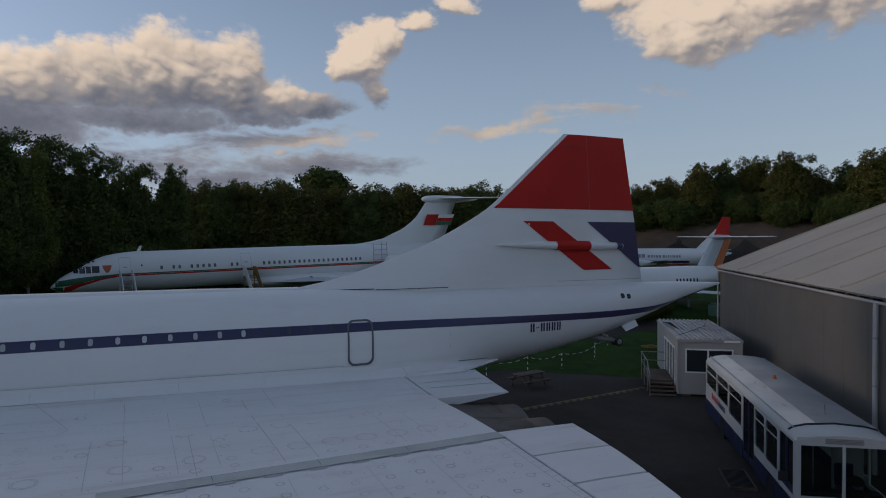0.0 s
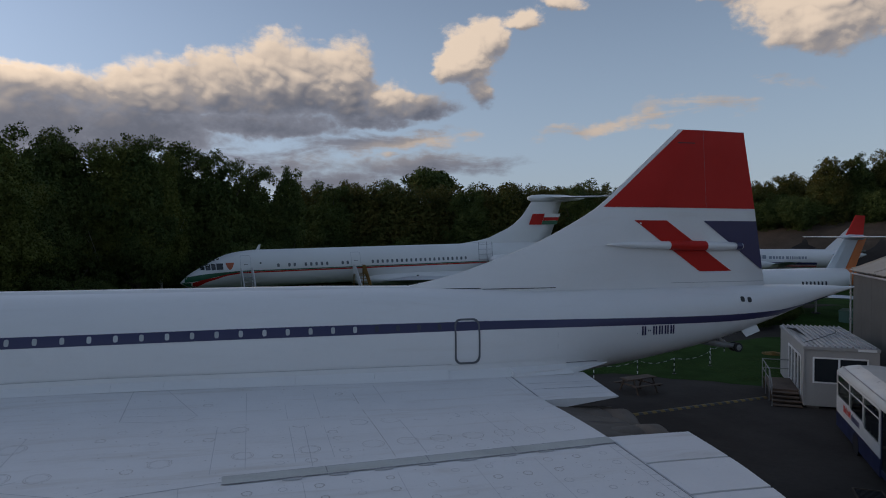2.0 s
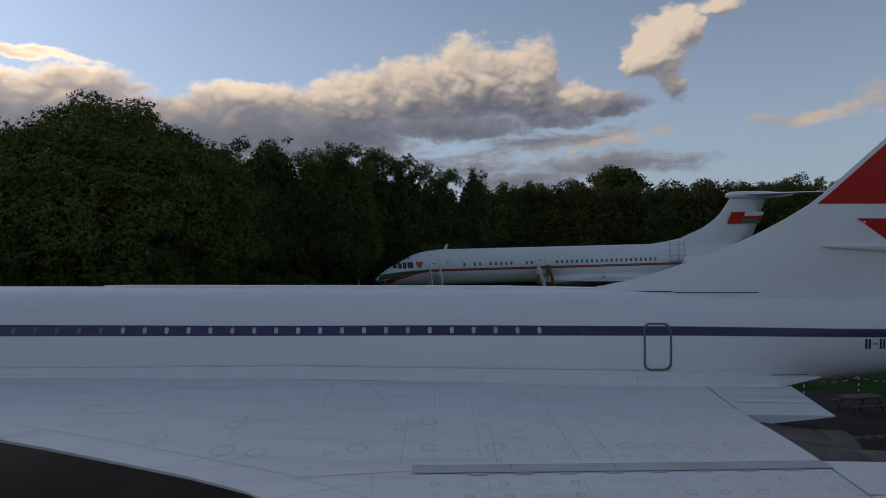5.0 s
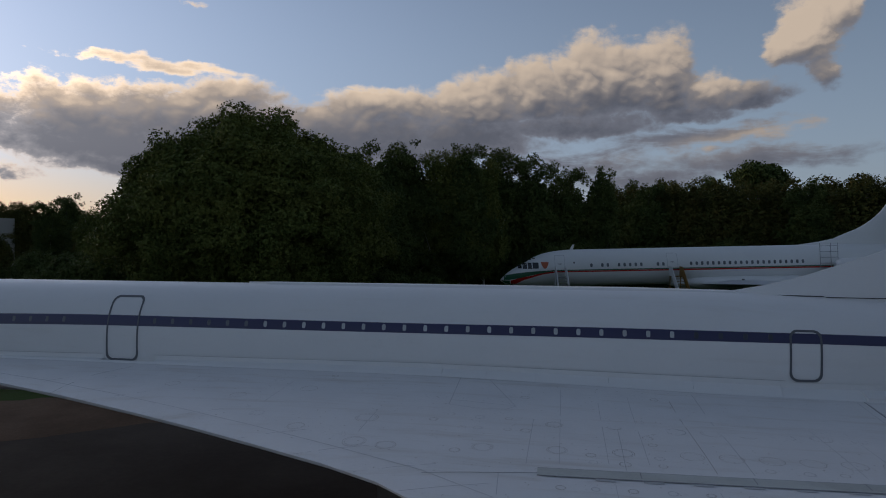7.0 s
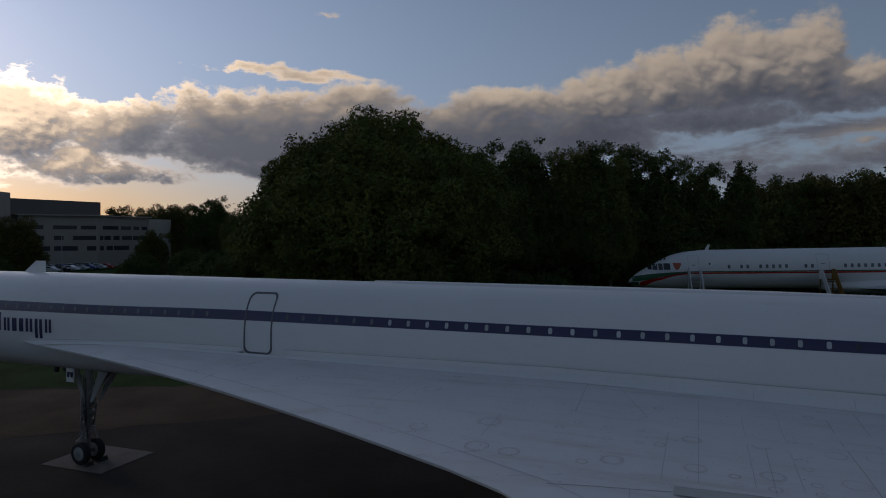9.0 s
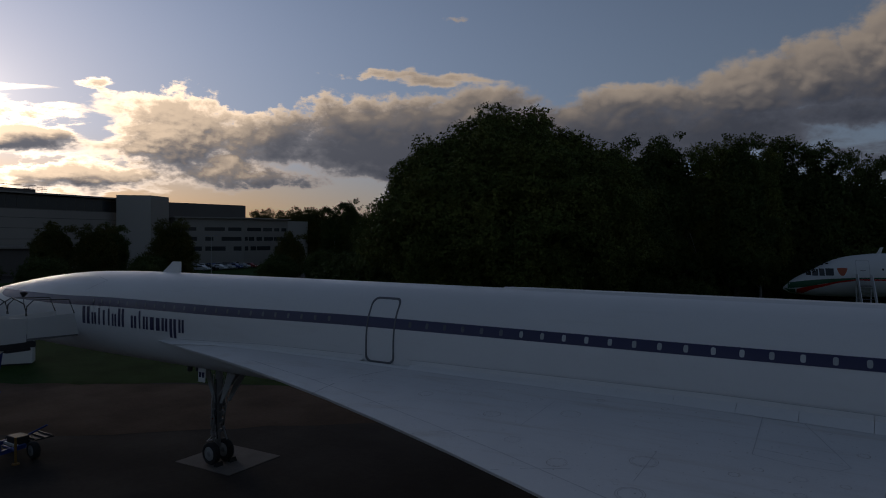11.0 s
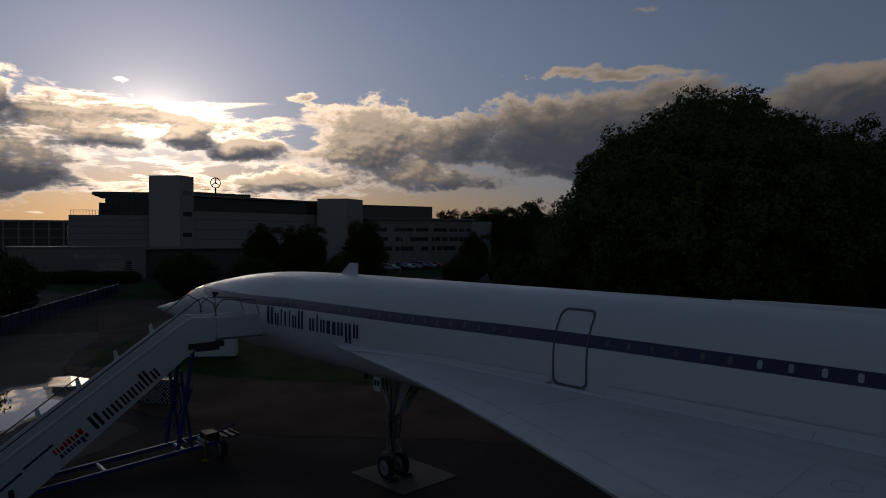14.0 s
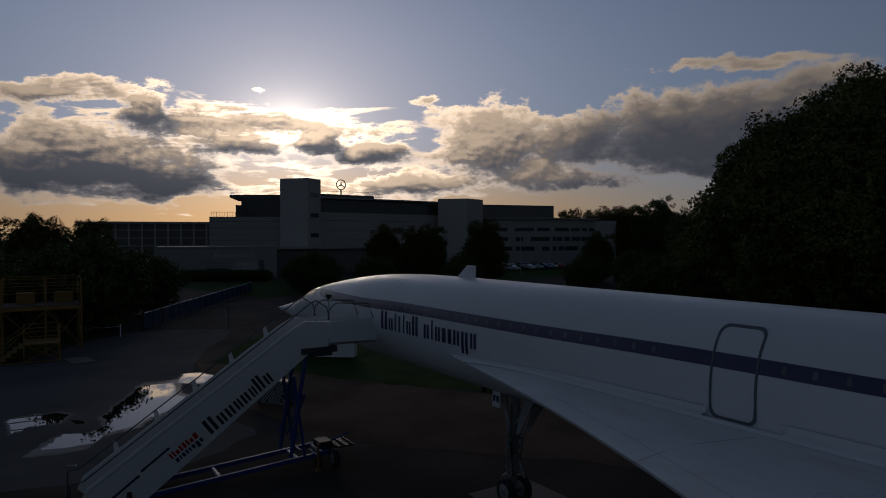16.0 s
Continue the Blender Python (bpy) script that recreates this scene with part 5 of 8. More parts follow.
flag("flag_red", RED, 37.6, 39.25, 3.75, 5.0, 0.42)
flag("flag_white", PVC, 39.62, 41.75, 4.59, 5.0, 0.42)
flag("flag_red", RED, 39.46, 41.55, 4.2, 4.575, 0.42)
flag("flag_green", GREEN, 39.27, 41.38, 3.75, 4.185, 0.42)
part("tail_bullet", lathe([(0, 0.05), (0.15, 0.22), (0.6, 0.38), (2, 0.46), (5, 0.42), (7.2, 0.2), (8.0, 0.03)], (37.65, 0, 6.8), (1, 0, 0), 20), JETW, jet, smooth=True)
for s in (-1, 1):
    part("tailplane", loft([[(39.5, s * 0.2, 6.9), (41.8, s * 0.2, 7.07), (44.3, s * 0.2, 6.9), (41.8, s * 0.2, 6.73)], [(44.1, s * 6.6, 6.7), (45.1, s * 6.6, 6.77), (46.1, s * 6.6, 6.7), (45.1, s * 6.6, 6.65)]]), JETW, jet, smooth=False)
    part("wing", loft([[(18.6, s * 1.2, -1.75), (21.5, s * 1.2, -1.4), (29, s * 1.2, -1.8), (21.5, s * 1.2, -2.15)], [(31, s * 20, -0.9), (32, s * 20, -0.8), (34, s * 20, -0.9), (32, s * 20, -0.98)]]), JWING, jet, "grey swept wing")
    part("engine_pod", loft([[(x, s * (2.9 + 0.75 * math.cos(a)), -0.25 + r * math.sin(a)) for a in (2 * math.pi * i / 18 for i in range(18))] for x, r in ((31.4, 0.62), (31.8, 0.78), (34, 0.82), (36.5, 0.7), (37.2, 0.55))]), JETW, jet, "white twin engine pod", smooth=True)
    jl = part("main_leg", tube([(22.6, s * 3.2, -1.2), (22.6, s * 3.2, -2.9)], 0.14, 10), DULL, jet)
    for x in (22.0, 23.2):
        wheel(jl, (x, s * 3.2, -2.98), 0.6, 0.4, 18)
part("wing_fairing", loft([[(x, w_ * math.cos(a), -1.62 + h_ * math.sin(a)) for a in (2 * math.pi * i / 24 for i in range(24))]
                           for x, w_, h_ in ((16.6, 1.0, 0.3), (17.4, 1.6, 0.5), (18.6, 1.95, 0.66), (20.5, 2.12, 0.76), (24, 2.15, 0.8), (28, 2.05, 0.74), (30.5, 1.8, 0.55), (32, 1.3, 0.3))]), JETW, jet, "rounded white wing root fairing", smooth=True)
nl = part("nose_leg", tube([(5.6, 0, -1.7), (5.6, 0, -3.1)], 0.1, 10), DULL, jet)
for y in (-0.25, 0.25):
    wheel(nl, (5.6, y, -3.2), 0.42, 0.25, 18)
lad = part("roof_frame", tube([(30.35, -1.87, -0.35), (32.0, -1.87, -0.35)], 0.03, 6), STEEL, jet, "thin metal inspection ladder on the fuselage")
for x in (30.35, 31.35, 32.0):
    part("upright", tube([(x, -1.86, -0.35), (x, -1.72, 1.95)], 0.03, 6), STEEL, lad)
for z in (0.05, 0.6, 1.15, 1.7):
    part("rung", tube([(30.35, -1.85, z), (32.0, -1.85, z)], 0.025, 6), STEEL, lad)


def steps_set(name, label, m, side_mat, tread_mat, long, high, wide, rail=0.9):
    """A set of wheeled boarding steps, its foot at the origin, rising towards +y."""
    st = thing(name, label, "boarding steps", m, "boarding steps at the jet")
    n = 11
    for s in (0, wide):
        part("side_panel", prism([(s, 0, 0.1), (s, long, high), (s, long + 0.9, high), (s, long + 0.9, high + rail), (s, long, high + rail), (s, 0, 0.1 + rail)], (0.05, 0, 0)), side_mat if s else JETW, st)
        part("leg", tube([(s, long + 0.5, 0.0), (s, long + 0.5, high)], 0.05, 8), side_mat, st)
    for i in range(n):
        part("tread", boxes((0.05, long * i / n, 0.1 + high * i / n, wide, long * (i + 1) / n, 0.14 + high * i / n)), tread_mat, st)
    part("platform", boxes((0.05, long, high - 0.06, wide, long + 0.9, high)), tread_mat, st)
    return st


def jet_world(x, y):
    p = pose(35.6, 49.0, 0, 0, 0, VC_DIR) @ Vector((x, y, 0))
    return p


for x, y, lab, sm, tm, ln, hi in ((5.2, -6.2, "pale grey boarding steps standing at the forward door", JETW, DULL, 3.4, 3.05), (16.1, -6.3, "yellow and grey boarding steps standing at the middle door", YELLOW, YELLOW, 3.5, 3.15)):
    p = jet_world(x, y)
    steps_set("boarding_steps", lab, pose(p.x, p.y, ground_z(p.x, p.y), 0, 0, VC_DIR), sm, tm, ln, hi, 1.0)
# ---------------------------------------------------------------- trees


def leaf_mesh(name, centres, radii, n, size, seed, material, squash=0.8, droop=0.0, core=None, spike=0.0):
    """A crown of single leaves scattered over clumps."""
    r = np.random.RandomState(seed)
    c, q = np.array(centres), np.array(radii)
    # twigs on the clumps, each with a spray of leaves
    m = max(1, n // 8)
    tp = r.choice(len(c), m, p=q**2 / (q**2).sum())
    td = r.normal(size=(m, 3))
    td /= np.linalg.norm(td, axis=1)[:, None]
    trad = q[tp] * (0.2 + 0.78 * r.rand(m) ** 0.4)
    tc = c[tp] + td * trad[:, None] * np.array([1, 1, squash])
    tc[:, 2] += spike * np.clip(td[:, 2], 0, 1) * r.rand(m) ** 3
    pick = r.randint(0, m, n)
    d = td[pick]
    reach = r.rand(n)[:, None] ** 0.8
    p = tc[pick] + d * reach * size * 0.8 + r.normal(size=(n, 3)) * size * (0.95 - 0.3 * reach) * np.array([1, 1, 0.75])
    p[:, 2] -= droop * r.rand(n) ** 2
    if core is not None:
        mid, half = np.array(core[0]), np.array(core[1])
        k = n // 5
        e = r.normal(size=(k, 3))
        e *= (r.rand(k) ** 0.4 / np.linalg.norm(e, axis=1))[:, None]
        p[:k] = mid + e * half * 0.78
    nrm = d + r.normal(size=(n, 3)) * 0.8 + np.array([0, 0, 0.5])
    nrm /= np.linalg.norm(nrm, axis=1)[:, None]
    u = np.cross(nrm, r.normal(size=(n, 3)))
    u /= np.linalg.norm(u, axis=1)[:, None]
    v = np.cross(nrm, u)
    s = size * r.uniform(0.6, 1.35, n)[:, None]
    if core is not None:
        s[: n // 5] *= 1.9
    bend = nrm * s * 0.18
    quads = np.stack([p - u * s * 0.62, p - v * s * 0.42 - bend, p + u * s * 0.62, p + v * s * 0.42 - bend], 1).reshape(-1, 3)
    me = bpy.data.meshes.new(name)
    me.from_pydata(quads.tolist(), [], np.arange(4 * n).reshape(-1, 4).tolist())
    me.materials.append(material)
    return me


TALL = {}      # true height of each kind of tree


def make_tree(name, label, height, radius, bare, n, size, seed, leaf, bark=BARK, shape="round", clumps=70, droop=0.0, trunk_r=None, spike=0.0, lobes=0, clump=1.0):
    """A tree with its foot at the origin: tapered trunk, limbs and a crown."""
    r = random.Random(seed)
    t = thing(name, label, "tree")
    tr = trunk_r or height * 0.02
    lean = r.uniform(-0.02, 0.02) * height
    trunk = tube([(0, 0, -0.3), (lean * 0.2, 0, height * 0.15), (lean * 0.5, lean * 0.3, height * 0.45), (lean, lean * 0.4, height * 0.88)], [tr * 1.25, tr, tr * 0.7, tr * 0.12], 9)
    cs, rs = [], []
    mid, half = bare + (height - bare) * 0.48, (height - bare) * 0.52
    if lobes:
        # a handful of uneven lobes round the stem, each carrying its own clumps
        made = []
        for i in range(lobes):
            f = (i + 0.5) / lobes
            spread = {"cone": 0.95 - 0.72 * f, "tall": 0.85 if f < 0.5 else 1.25 - 0.85 * f}.get(shape, 0.62 + 1.1 * f - 1.25 * f * f)
            rl = radius * r.uniform(0.46, 0.64) * (1.0 - 0.42 * f)
            a = i * 2.4 + r.uniform(-0.5, 0.5)
            out = max(0.0, radius * spread - rl * 0.7) * r.uniform(0.5, 1.0)
            z = min(bare + (height - bare) * (0.08 + 0.92 * f) + r.uniform(-0.04, 0.04) * height, height - rl * 0.8)
            made.append((Vector((out * math.cos(a) + lean * f, out * math.sin(a), z)), rl))
        while len(cs) < clumps:
            c, rl = r.choices(made, [q[1] ** 2 for q in made])[0]
            d = Vector((r.gauss(0, 1), r.gauss(0, 1), r.gauss(0.25, 1))).normalized() * rl * r.uniform(0.55, 1.0)
            p = c + Vector((d.x, d.y, d.z * 0.85))
            cs.append((p.x, p.y, max(bare * 0.7 + 0.2, p.z)))
            rs.append(rl * r.uniform(0.3, 0.5))
    while len(cs) < clumps:
        x, y, z = r.gauss(0, 1), r.gauss(0, 1), r.gauss(0, 1)
        k = math.sqrt(x * x + y * y + z * z)
        f = r.uniform(0.3, 1.0) ** 0.35
        x, y, z = x / k * f, y / k * f, z / k * f
        wide = (1 - 0.42 * max(0, z) ** 1.5) if z > -0.3 else 1 - 0.25 * (-0.3 - z)
        size_c = radius * r.uniform(0.15, 0.28) * clump
        px, py, pz = x * (radius - size_c * 0.8) * wide, y * (radius - size_c * 0.8) * wide, mid + z * (half - size_c * 0.5)
        wob = 1 + 0.24 * noise.noise(Vector((x * 2 + seed, y * 2, z * 2)))
        cs.append((px * wob + lean * 0.6, py * wob, min(height - size_c * 0.6, bare * 0.6 + (pz - bare * 0.6) * (0.94 + 0.1 * wob * r.random()))))
        rs.append(size_c)
    for i in range(min(14, clumps)):
        c = Vector(cs[i])
        h0 = max(bare * 0.5, c.z * r.uniform(0.3, 0.6))
        f0 = h0 / height
        a = Vector((lean * f0, lean * 0.3 * f0, h0))
        m = a.lerp(c, 0.5) + Vector((0, 0, -0.06 * height * r.random()))
        tube([a, m, c], [tr * 0.42 * (1 - f0 * 0.6), tr * 0.26, tr * 0.06], 6, bm=trunk)
    part("trunk", trunk, bark, t, smooth=True)
    me = leaf_mesh(name + "_crown", cs, rs, n, size, seed, leaf, droop=droop, core=((lean * 0.6, 0, mid), (radius * (0.85 if lobes else 1.0), radius * (0.85 if lobes else 1.0), half * (0.95 if lobes else 1.0))), spike=spike)
    TALL[t.name] = sorted(v.co.z for v in me.vertices)[int(len(me.vertices) * 0.996)] + 0.1
    crown = new("crown", me)
    crown.parent = t
    return t


def stand(proto, x, y, scale=1.0, turn=0.0, zs=None, label=""):
    o = copy_thing(proto, pose(x, y, ground_z(x, y), 0, 0, turn))
    o.scale = (scale, scale, zs or scale)
    if label:
        o["label"] = label
    return o


rt = random.Random(11)
maple = make_tree("broad_maple_tree", "huge broad dark green maple beyond the airliner", 17.7, 12.7, 0.6, 560000, 0.172, 3, LEAF, clumps=1000, trunk_r=0.5, clump=0.42)
maple.matrix_basis = pose(16.8, 33.2, ground_z(16.8, 33.2), 0, 0, 40)
birch = make_tree("birch_tree", "slim birch with pale trunk and drooping leaves", 17.5, 3.9, 3.2, 40000, 0.17, 5, LEAF, BIRCH, "tall", 120, 0.8, 0.16, 0.5, 13)
birch.matrix_basis = pose(30.5, 54, ground_z(30.5, 54))
ash = make_tree("ash_tree", "tall dark green ash at the edge of the wood", 17.0, 5.8, 1.6, 62000, 0.19, 7, LEAFD, BARK, "round", 150, 0, None, 0.5, 15)
ash.matrix_basis = pose(33.5, 60, ground_z(33.5, 60))
oak = make_tree("oak_tree", "rounded oak with leaves turning yellow", 15.0, 6.8, 1.2, 46000, 0.22, 9, LEAFY, BARK, "round", 130, 0, None, 0.4, 14)
oak.matrix_basis = pose(60, 92, ground_z(60, 92))
poplar = make_tree("narrow_tree", "narrow dark tree with feathery top", 18.0, 4.4, 1.2, 46000, 0.185, 13, LEAFD, BARK, "tall", 140, 0, None, 0.7, 14)
poplar.matrix_basis = pose(25, 52, ground_z(25, 52))
bush = make_tree("large_bush", "dense dark rounded bush", 7.0, 4.6, 0.1, 26000, 0.18, 17, LEAFD, BARK, "round", 70, 0, 0.12, 0.5)
bush.matrix_basis = pose(-38, -9.0, ground_z(-38, -9))


def polar(az_deg, dist, cx=42.5, cy=-17.7):
    a = radians(az_deg)
    return cx - dist * math.sin(a), cy + dist * math.cos(a)


def reach(proto, az_deg, dist, top, wide=1.0, sink=0.0):
    """A tree whose top stands at the elevation top (degrees) over the eye level of 8 m."""
    x, y = polar(az_deg, dist)
    zs = (8.0 + dist * math.tan(radians(top)) - ground_z(x, y) + sink) / TALL[proto.name]
    o = stand(proto, x, y, zs * wide, rt.uniform(0, 360), zs)
    o.location.z -= sink
    return o


# low hedge beyond the tail
for x, y, s in ((84.0, 29.4, 0.3), (86.2, 30.6, 0.32), (88.4, 31.6, 0.3), (82.0, 28.6, 0.26)):
    stand(bush, x, y, s, rt.uniform(0, 360))
# the near row west and north of the jet
for proto, a, d, top, wide in ((ash, 17.9, 66, 7.4, 1.0), (poplar, 15.7, 69, 7.2, 0.85), (birch, 11.2, 72, 7.0, 0.95), (poplar, 9.0, 72, 7.5, 0.85), (birch, 7.3, 74, 6.4, 0.8), (ash, 3.5, 79, 6.7, 0.9), (ash, 0.4, 82, 5.9, 0.85), (poplar, -2.5, 82, 5.6, 0.8),
                               (ash, 13.4, 84, 4.4, 1.0), (oak, 10, 90, 4.4, 1.0), (oak, 6, 90, 4.3, 1.0), (ash, 21, 80, 7.4, 1.0), (oak, 24, 84, 6.6, 1.1), (ash, 29, 86, 6.0, 1.0), (oak, 33.5, 92, 4.2, 1.0), (birch, 38.5, 92, 2.0, 1.0)):
    reach(proto, a, d, top, wide)
# the wood behind the jet
TOPS = [(-4.2, 4.2), (-6, 4.4), (-7.3, 4.45), (-9, 4.5), (-10.9, 4.7), (-12.6, 4.4), (-16.4, 4.3), (-18.2, 4.15), (-20, 4.35), (-21.6, 4.4), (-23.2, 4.1), (-24.6, 4.1), (-26, 4.2), (-27.3, 4.45), (-28.8, 4.0), (-30.5, 3.9), (-33, 3.8), (-36, 3.8)]
for i, (a, top) in enumerate(TOPS):
    reach((oak, ash, oak)[i % 3], a, (101, 97, 104, 99, 106, 98)[i % 6], top, rt.uniform(0.95, 1.15))
for a in steps_of(-5, -37, 15):
    reach(ash if rt.random() < 0.6 else oak, a, rt.uniform(116, 124), rt.uniform(3.5, 4.2), 1.05)
pine = make_tree("umbrella_pine", "dark flat-topped pine rising over the wood", 18.6, 5.0, 13.0, 9000, 0.34, 21, LEAFD, BARK, "round", 40)
pine.matrix_basis = pose(*polar(-14.6, 112), 1.2)
# trees on the bank to the east
for i, (a, top) in enumerate([(-39.5, 4.2), (-41, 4.3), (-43, 4.8), (-45.6, 5.8), (-47.4, 5.9), (-49.3, 6.15), (-51.9, 6.35), (-53.6, 5.2), (-55.7, 5.4), (-57.3, 6.2), (-59.5, 6.3), (-62, 6.2), (-65, 6.0)]):
    reach(oak if i % 4 else ash, a, (142, 146, 150)[i % 3], top, 0.95, 1.5)
for a in steps_of(-38, -67, 36):
    x, y = polar(a, rt.uniform(139, 146))
    stand(bush, x, y, rt.uniform(0.8, 1.05), rt.uniform(0, 360)).location.z -= 1.2
for a in steps_of(-37, -67, 14):
    reach(oak, a, rt.uniform(156, 164), rt.uniform(3.9, 4.6), 1.1, 1.5)
# far trees west, past the offices
for a, d, s in ((37, 170, 0.9), (38.6, 190, 0.95), (40, 215, 1.15), (41.3, 200, 1.0), (42.6, 220, 1.2), (44, 225, 1.2), (45.5, 235, 1.15), (47, 240, 1.2), (36, 150, 0.9), (35, 130, 0.9)):
    stand(ash if rt.random() < 0.5 else oak, *polar(a, d), s, rt.uniform(0, 360))
# thicket under the trees
for a in steps_of(41, -36, 46):
    stand(bush, *polar(a, rt.uniform(74, 84) if a > -5 else rt.uniform(92, 98)), rt.uniform(0.75, 1.05), rt.uniform(0, 360))
for a in steps_of(38, 12, 8):
    stand(bush, *polar(a, rt.uniform(58, 62)), rt.uniform(0.45, 0.6), rt.uniform(0, 360))
# woods on the horizon
rf = random.Random(31)
cs, rs = [], []
for a in steps_of(26, 128, 200):
    for row in range(3):
        d = rf.uniform(290, 430)
        x, y = polar(a + rf.uniform(-0.4, 0.4), d)
        h = rf.uniform(9, 13)
        cs += [(x, y, h * 0.35), (x + rf.uniform(-3, 3), y + rf.uniform(-3, 3), h * 0.75)]
        rs += [h * 0.5, h * 0.38]
for a in steps_of(-70, -170, 60):
    x, y = polar(a, rf.uniform(250, 350))
    cs.append((x, y, 6))
    rs.append(7.5)
far_woods = new("far_woods", leaf_mesh("far_woods", cs, rs, 60000, 1.1, 33, LEAFD))
tagged(far_woods, "dark distant woods along the horizon", "woods", kind="stuff")
# ---------------------------------------------------------------- hangar, cabin, bus and small things by the tail
HX, HY, HYAW = 77.6, 14.8, math.degrees(math.atan2(-0.826, -0.563))
GUTTER = mat("gutter_grey", (0.4, 0.4, 0.4), 0.5, vary=0.1, stain=0.2)
hangar = thing("fabric_hangar", "grey walled hangar with cream fabric roof", "hangar", pose(HX, HY, 0, 0, 0, HYAW))
# local x runs along the wall towards the viewer, local y into the hangar (away from the apron)
LEN, WID, EAVE = 58.0, 30.0, 5.85
wall_parts = []
panel_w = 1.94
n_pan = int(LEN / panel_w)
for i in range(n_pan):
    x0 = i * panel_w
    part("wall_panel", boxes((x0 + 0.006, 0.0, 0.0, x0 + panel_w - 0.006, 0.12, EAVE), bevel=0.004), CLAD, hangar)
part("end_wall", boxes((-0.1, 0.13, 0, 0.02, WID, EAVE)), CLAD, hangar)
part("end_wall", boxes((LEN, 0.13, 0, LEN + 0.1, WID, EAVE)), CLAD, hangar)
part("back_wall", boxes((0, WID, 0, LEN, WID + 0.12, EAVE)), CLAD, hangar)


def roof_z(y):
    t = abs(2 * y / WID - 1)
    return EAVE + 0.25 + 5.75 * (1 - t**1.12)


ys = [-0.22, -0.12, 0.3, 0.9, 1.8, 3.2, 5, 7.5, 10, 12.5, 15, 17.5, 20, 22.5, 25, 27, 28.5, 29.4, 30.2]
bay = LEN / 12
for b in range(12):
    rows = []
    for x in steps_of(b * bay, (b + 1) * bay, 6):
        k = (x - b * bay) / bay
        sag = -0.10 * math.sin(math.pi * k)
        rows.append([(x - 0.15 if b == 0 and k == 0 else x, y, roof_z(min(max(y, 0.0), WID)) - 0.06 * (y < -0.15) + sag * min(1, max(0.1, y / 3))) for y in ys])
    part("roof_bay", loft(rows, closed=False), FABRIC, hangar, "cream fabric roof bay", smooth=True)
for b in range(13):
    part("roof_rib", tube([(b * bay, y, roof_z(min(max(y, 0), WID)) + 0.02) for y in ys[1:-1]], 0.05, 6), FABRIC, hangar, smooth=True)
part("gable", loft([[(0.0, y, EAVE), (0.0, y, roof_z(min(max(y, 0), WID)) - 0.03)] for y in ys[2:-2]], closed=False), FABRIC, hangar)
part("gutter", tube([(-0.1, -0.1, EAVE - 0.02), (LEN, -0.1, EAVE - 0.06)], 0.055, 8), GUTTER, hangar, "grey gutter under the eave")
part("eave_rail", tube([(-0.1, -0.05, EAVE + 0.12), (LEN, -0.05, EAVE + 0.1)], 0.025, 6), DULL, hangar)
for i in range(59):
    part("eave_bracket", boxes((i * 0.98 + 0.1, -0.08, EAVE + 0.02, i * 0.98 + 0.14, -0.002, EAVE + 0.2)), DULL, hangar)
for x in (0.05, 22.27, 45):
    dp = part("downpipe", tube([(x, -0.14, EAVE - 0.06), (x, -0.15, EAVE - 0.3), (x, -0.14, 0.05)], 0.085 if x > 1 else 0.05, 10), GUTTER, hangar, "grey plastic downpipe")
    for z in (1.2, 3.0, 4.6):
        part("pipe_collar", lathe([(0, 0.1), (0.06, 0.1)], (x, -0.14, z), (0, 0, 1), 10), DULL, dp)

# cabin
CYAW = math.degrees(math.atan2(0.816, 0.578))
cabin = thing("site_cabin", "pale grey portable cabin with corrugated metal roof", "cabin", pose(67.3, 7.9, 0, 0, 0, CYAW))
# local x along its length (away), local y to the apron side (left of x); the front end faces -x
CW, CL, CH = 3.05, 8.0, 2.75
part("front_wall", boxes((0, -CW, 0.12, 0.1, -2.64, CH), (0, -0.36, 0.12, 0.1, 0, CH), (0, -2.64, 0.12, 0.1, -0.36, 1.2), (0, -2.64, 2.42, 0.1, -0.36, CH)), CABIN, cabin)
part("side_wall", boxes((0.1, -0.1, 0.12, CL, 0, 0.35), (0.1, -0.1, 2.35, CL, 0, CH), (0.1, -0.1, 0.35, 0.9, 0, 2.35), (4.9, -0.1, 0.35, CL, 0, 2.35)), CABIN, cabin)
part("side_wall", boxes((0.1, -CW, 0.12, CL, -CW + 0.1, CH)), CABIN, cabin)
part("back_wall", boxes((CL - 0.1, -CW + 0.1, 0.12, CL, -0.1, CH)), CABIN, cabin)
part("floor_panel", boxes((0.1, -CW + 0.1, 0.12, CL - 0.1, -0.1, 0.2)), WOOD, cabin)
for y in (-CW - 0.02, -0.05):
    part("corner_post", boxes((-0.03, y, 0.1, 0.07, y + 0.08, CH + 0.02), bevel=0.01), CABIN, cabin)
part("fascia", boxes((-0.05, -CW - 0.05, CH, CL + 0.05, 0.05, CH + 0.14), bevel=0.015), CABIN, cabin)
CROOF = mat("cabin_roof_sheet", (0.42, 0.42, 0.43), 0.45, 0.3, vary=0.15, scale=1.5, grain=0.2, stain=0.4)
roof = part("roof", boxes((-0.02, -CW - 0.02, CH + 0.142, CL + 0.02, 0.02, CH + 0.16)), CROOF, cabin, "ribbed metal cabin roof")
for i in range(13):
    y = -CW + 0.06 + i * 0.235
    part("roof_rib", prism([(-0.03, y, CH + 0.158), (-0.03, y + 0.02, CH + 0.235), (-0.03, y + 0.07, CH + 0.235), (-0.03, y + 0.09, CH + 0.158)], (CL + 0.06, 0, 0)), CROOF, roof)
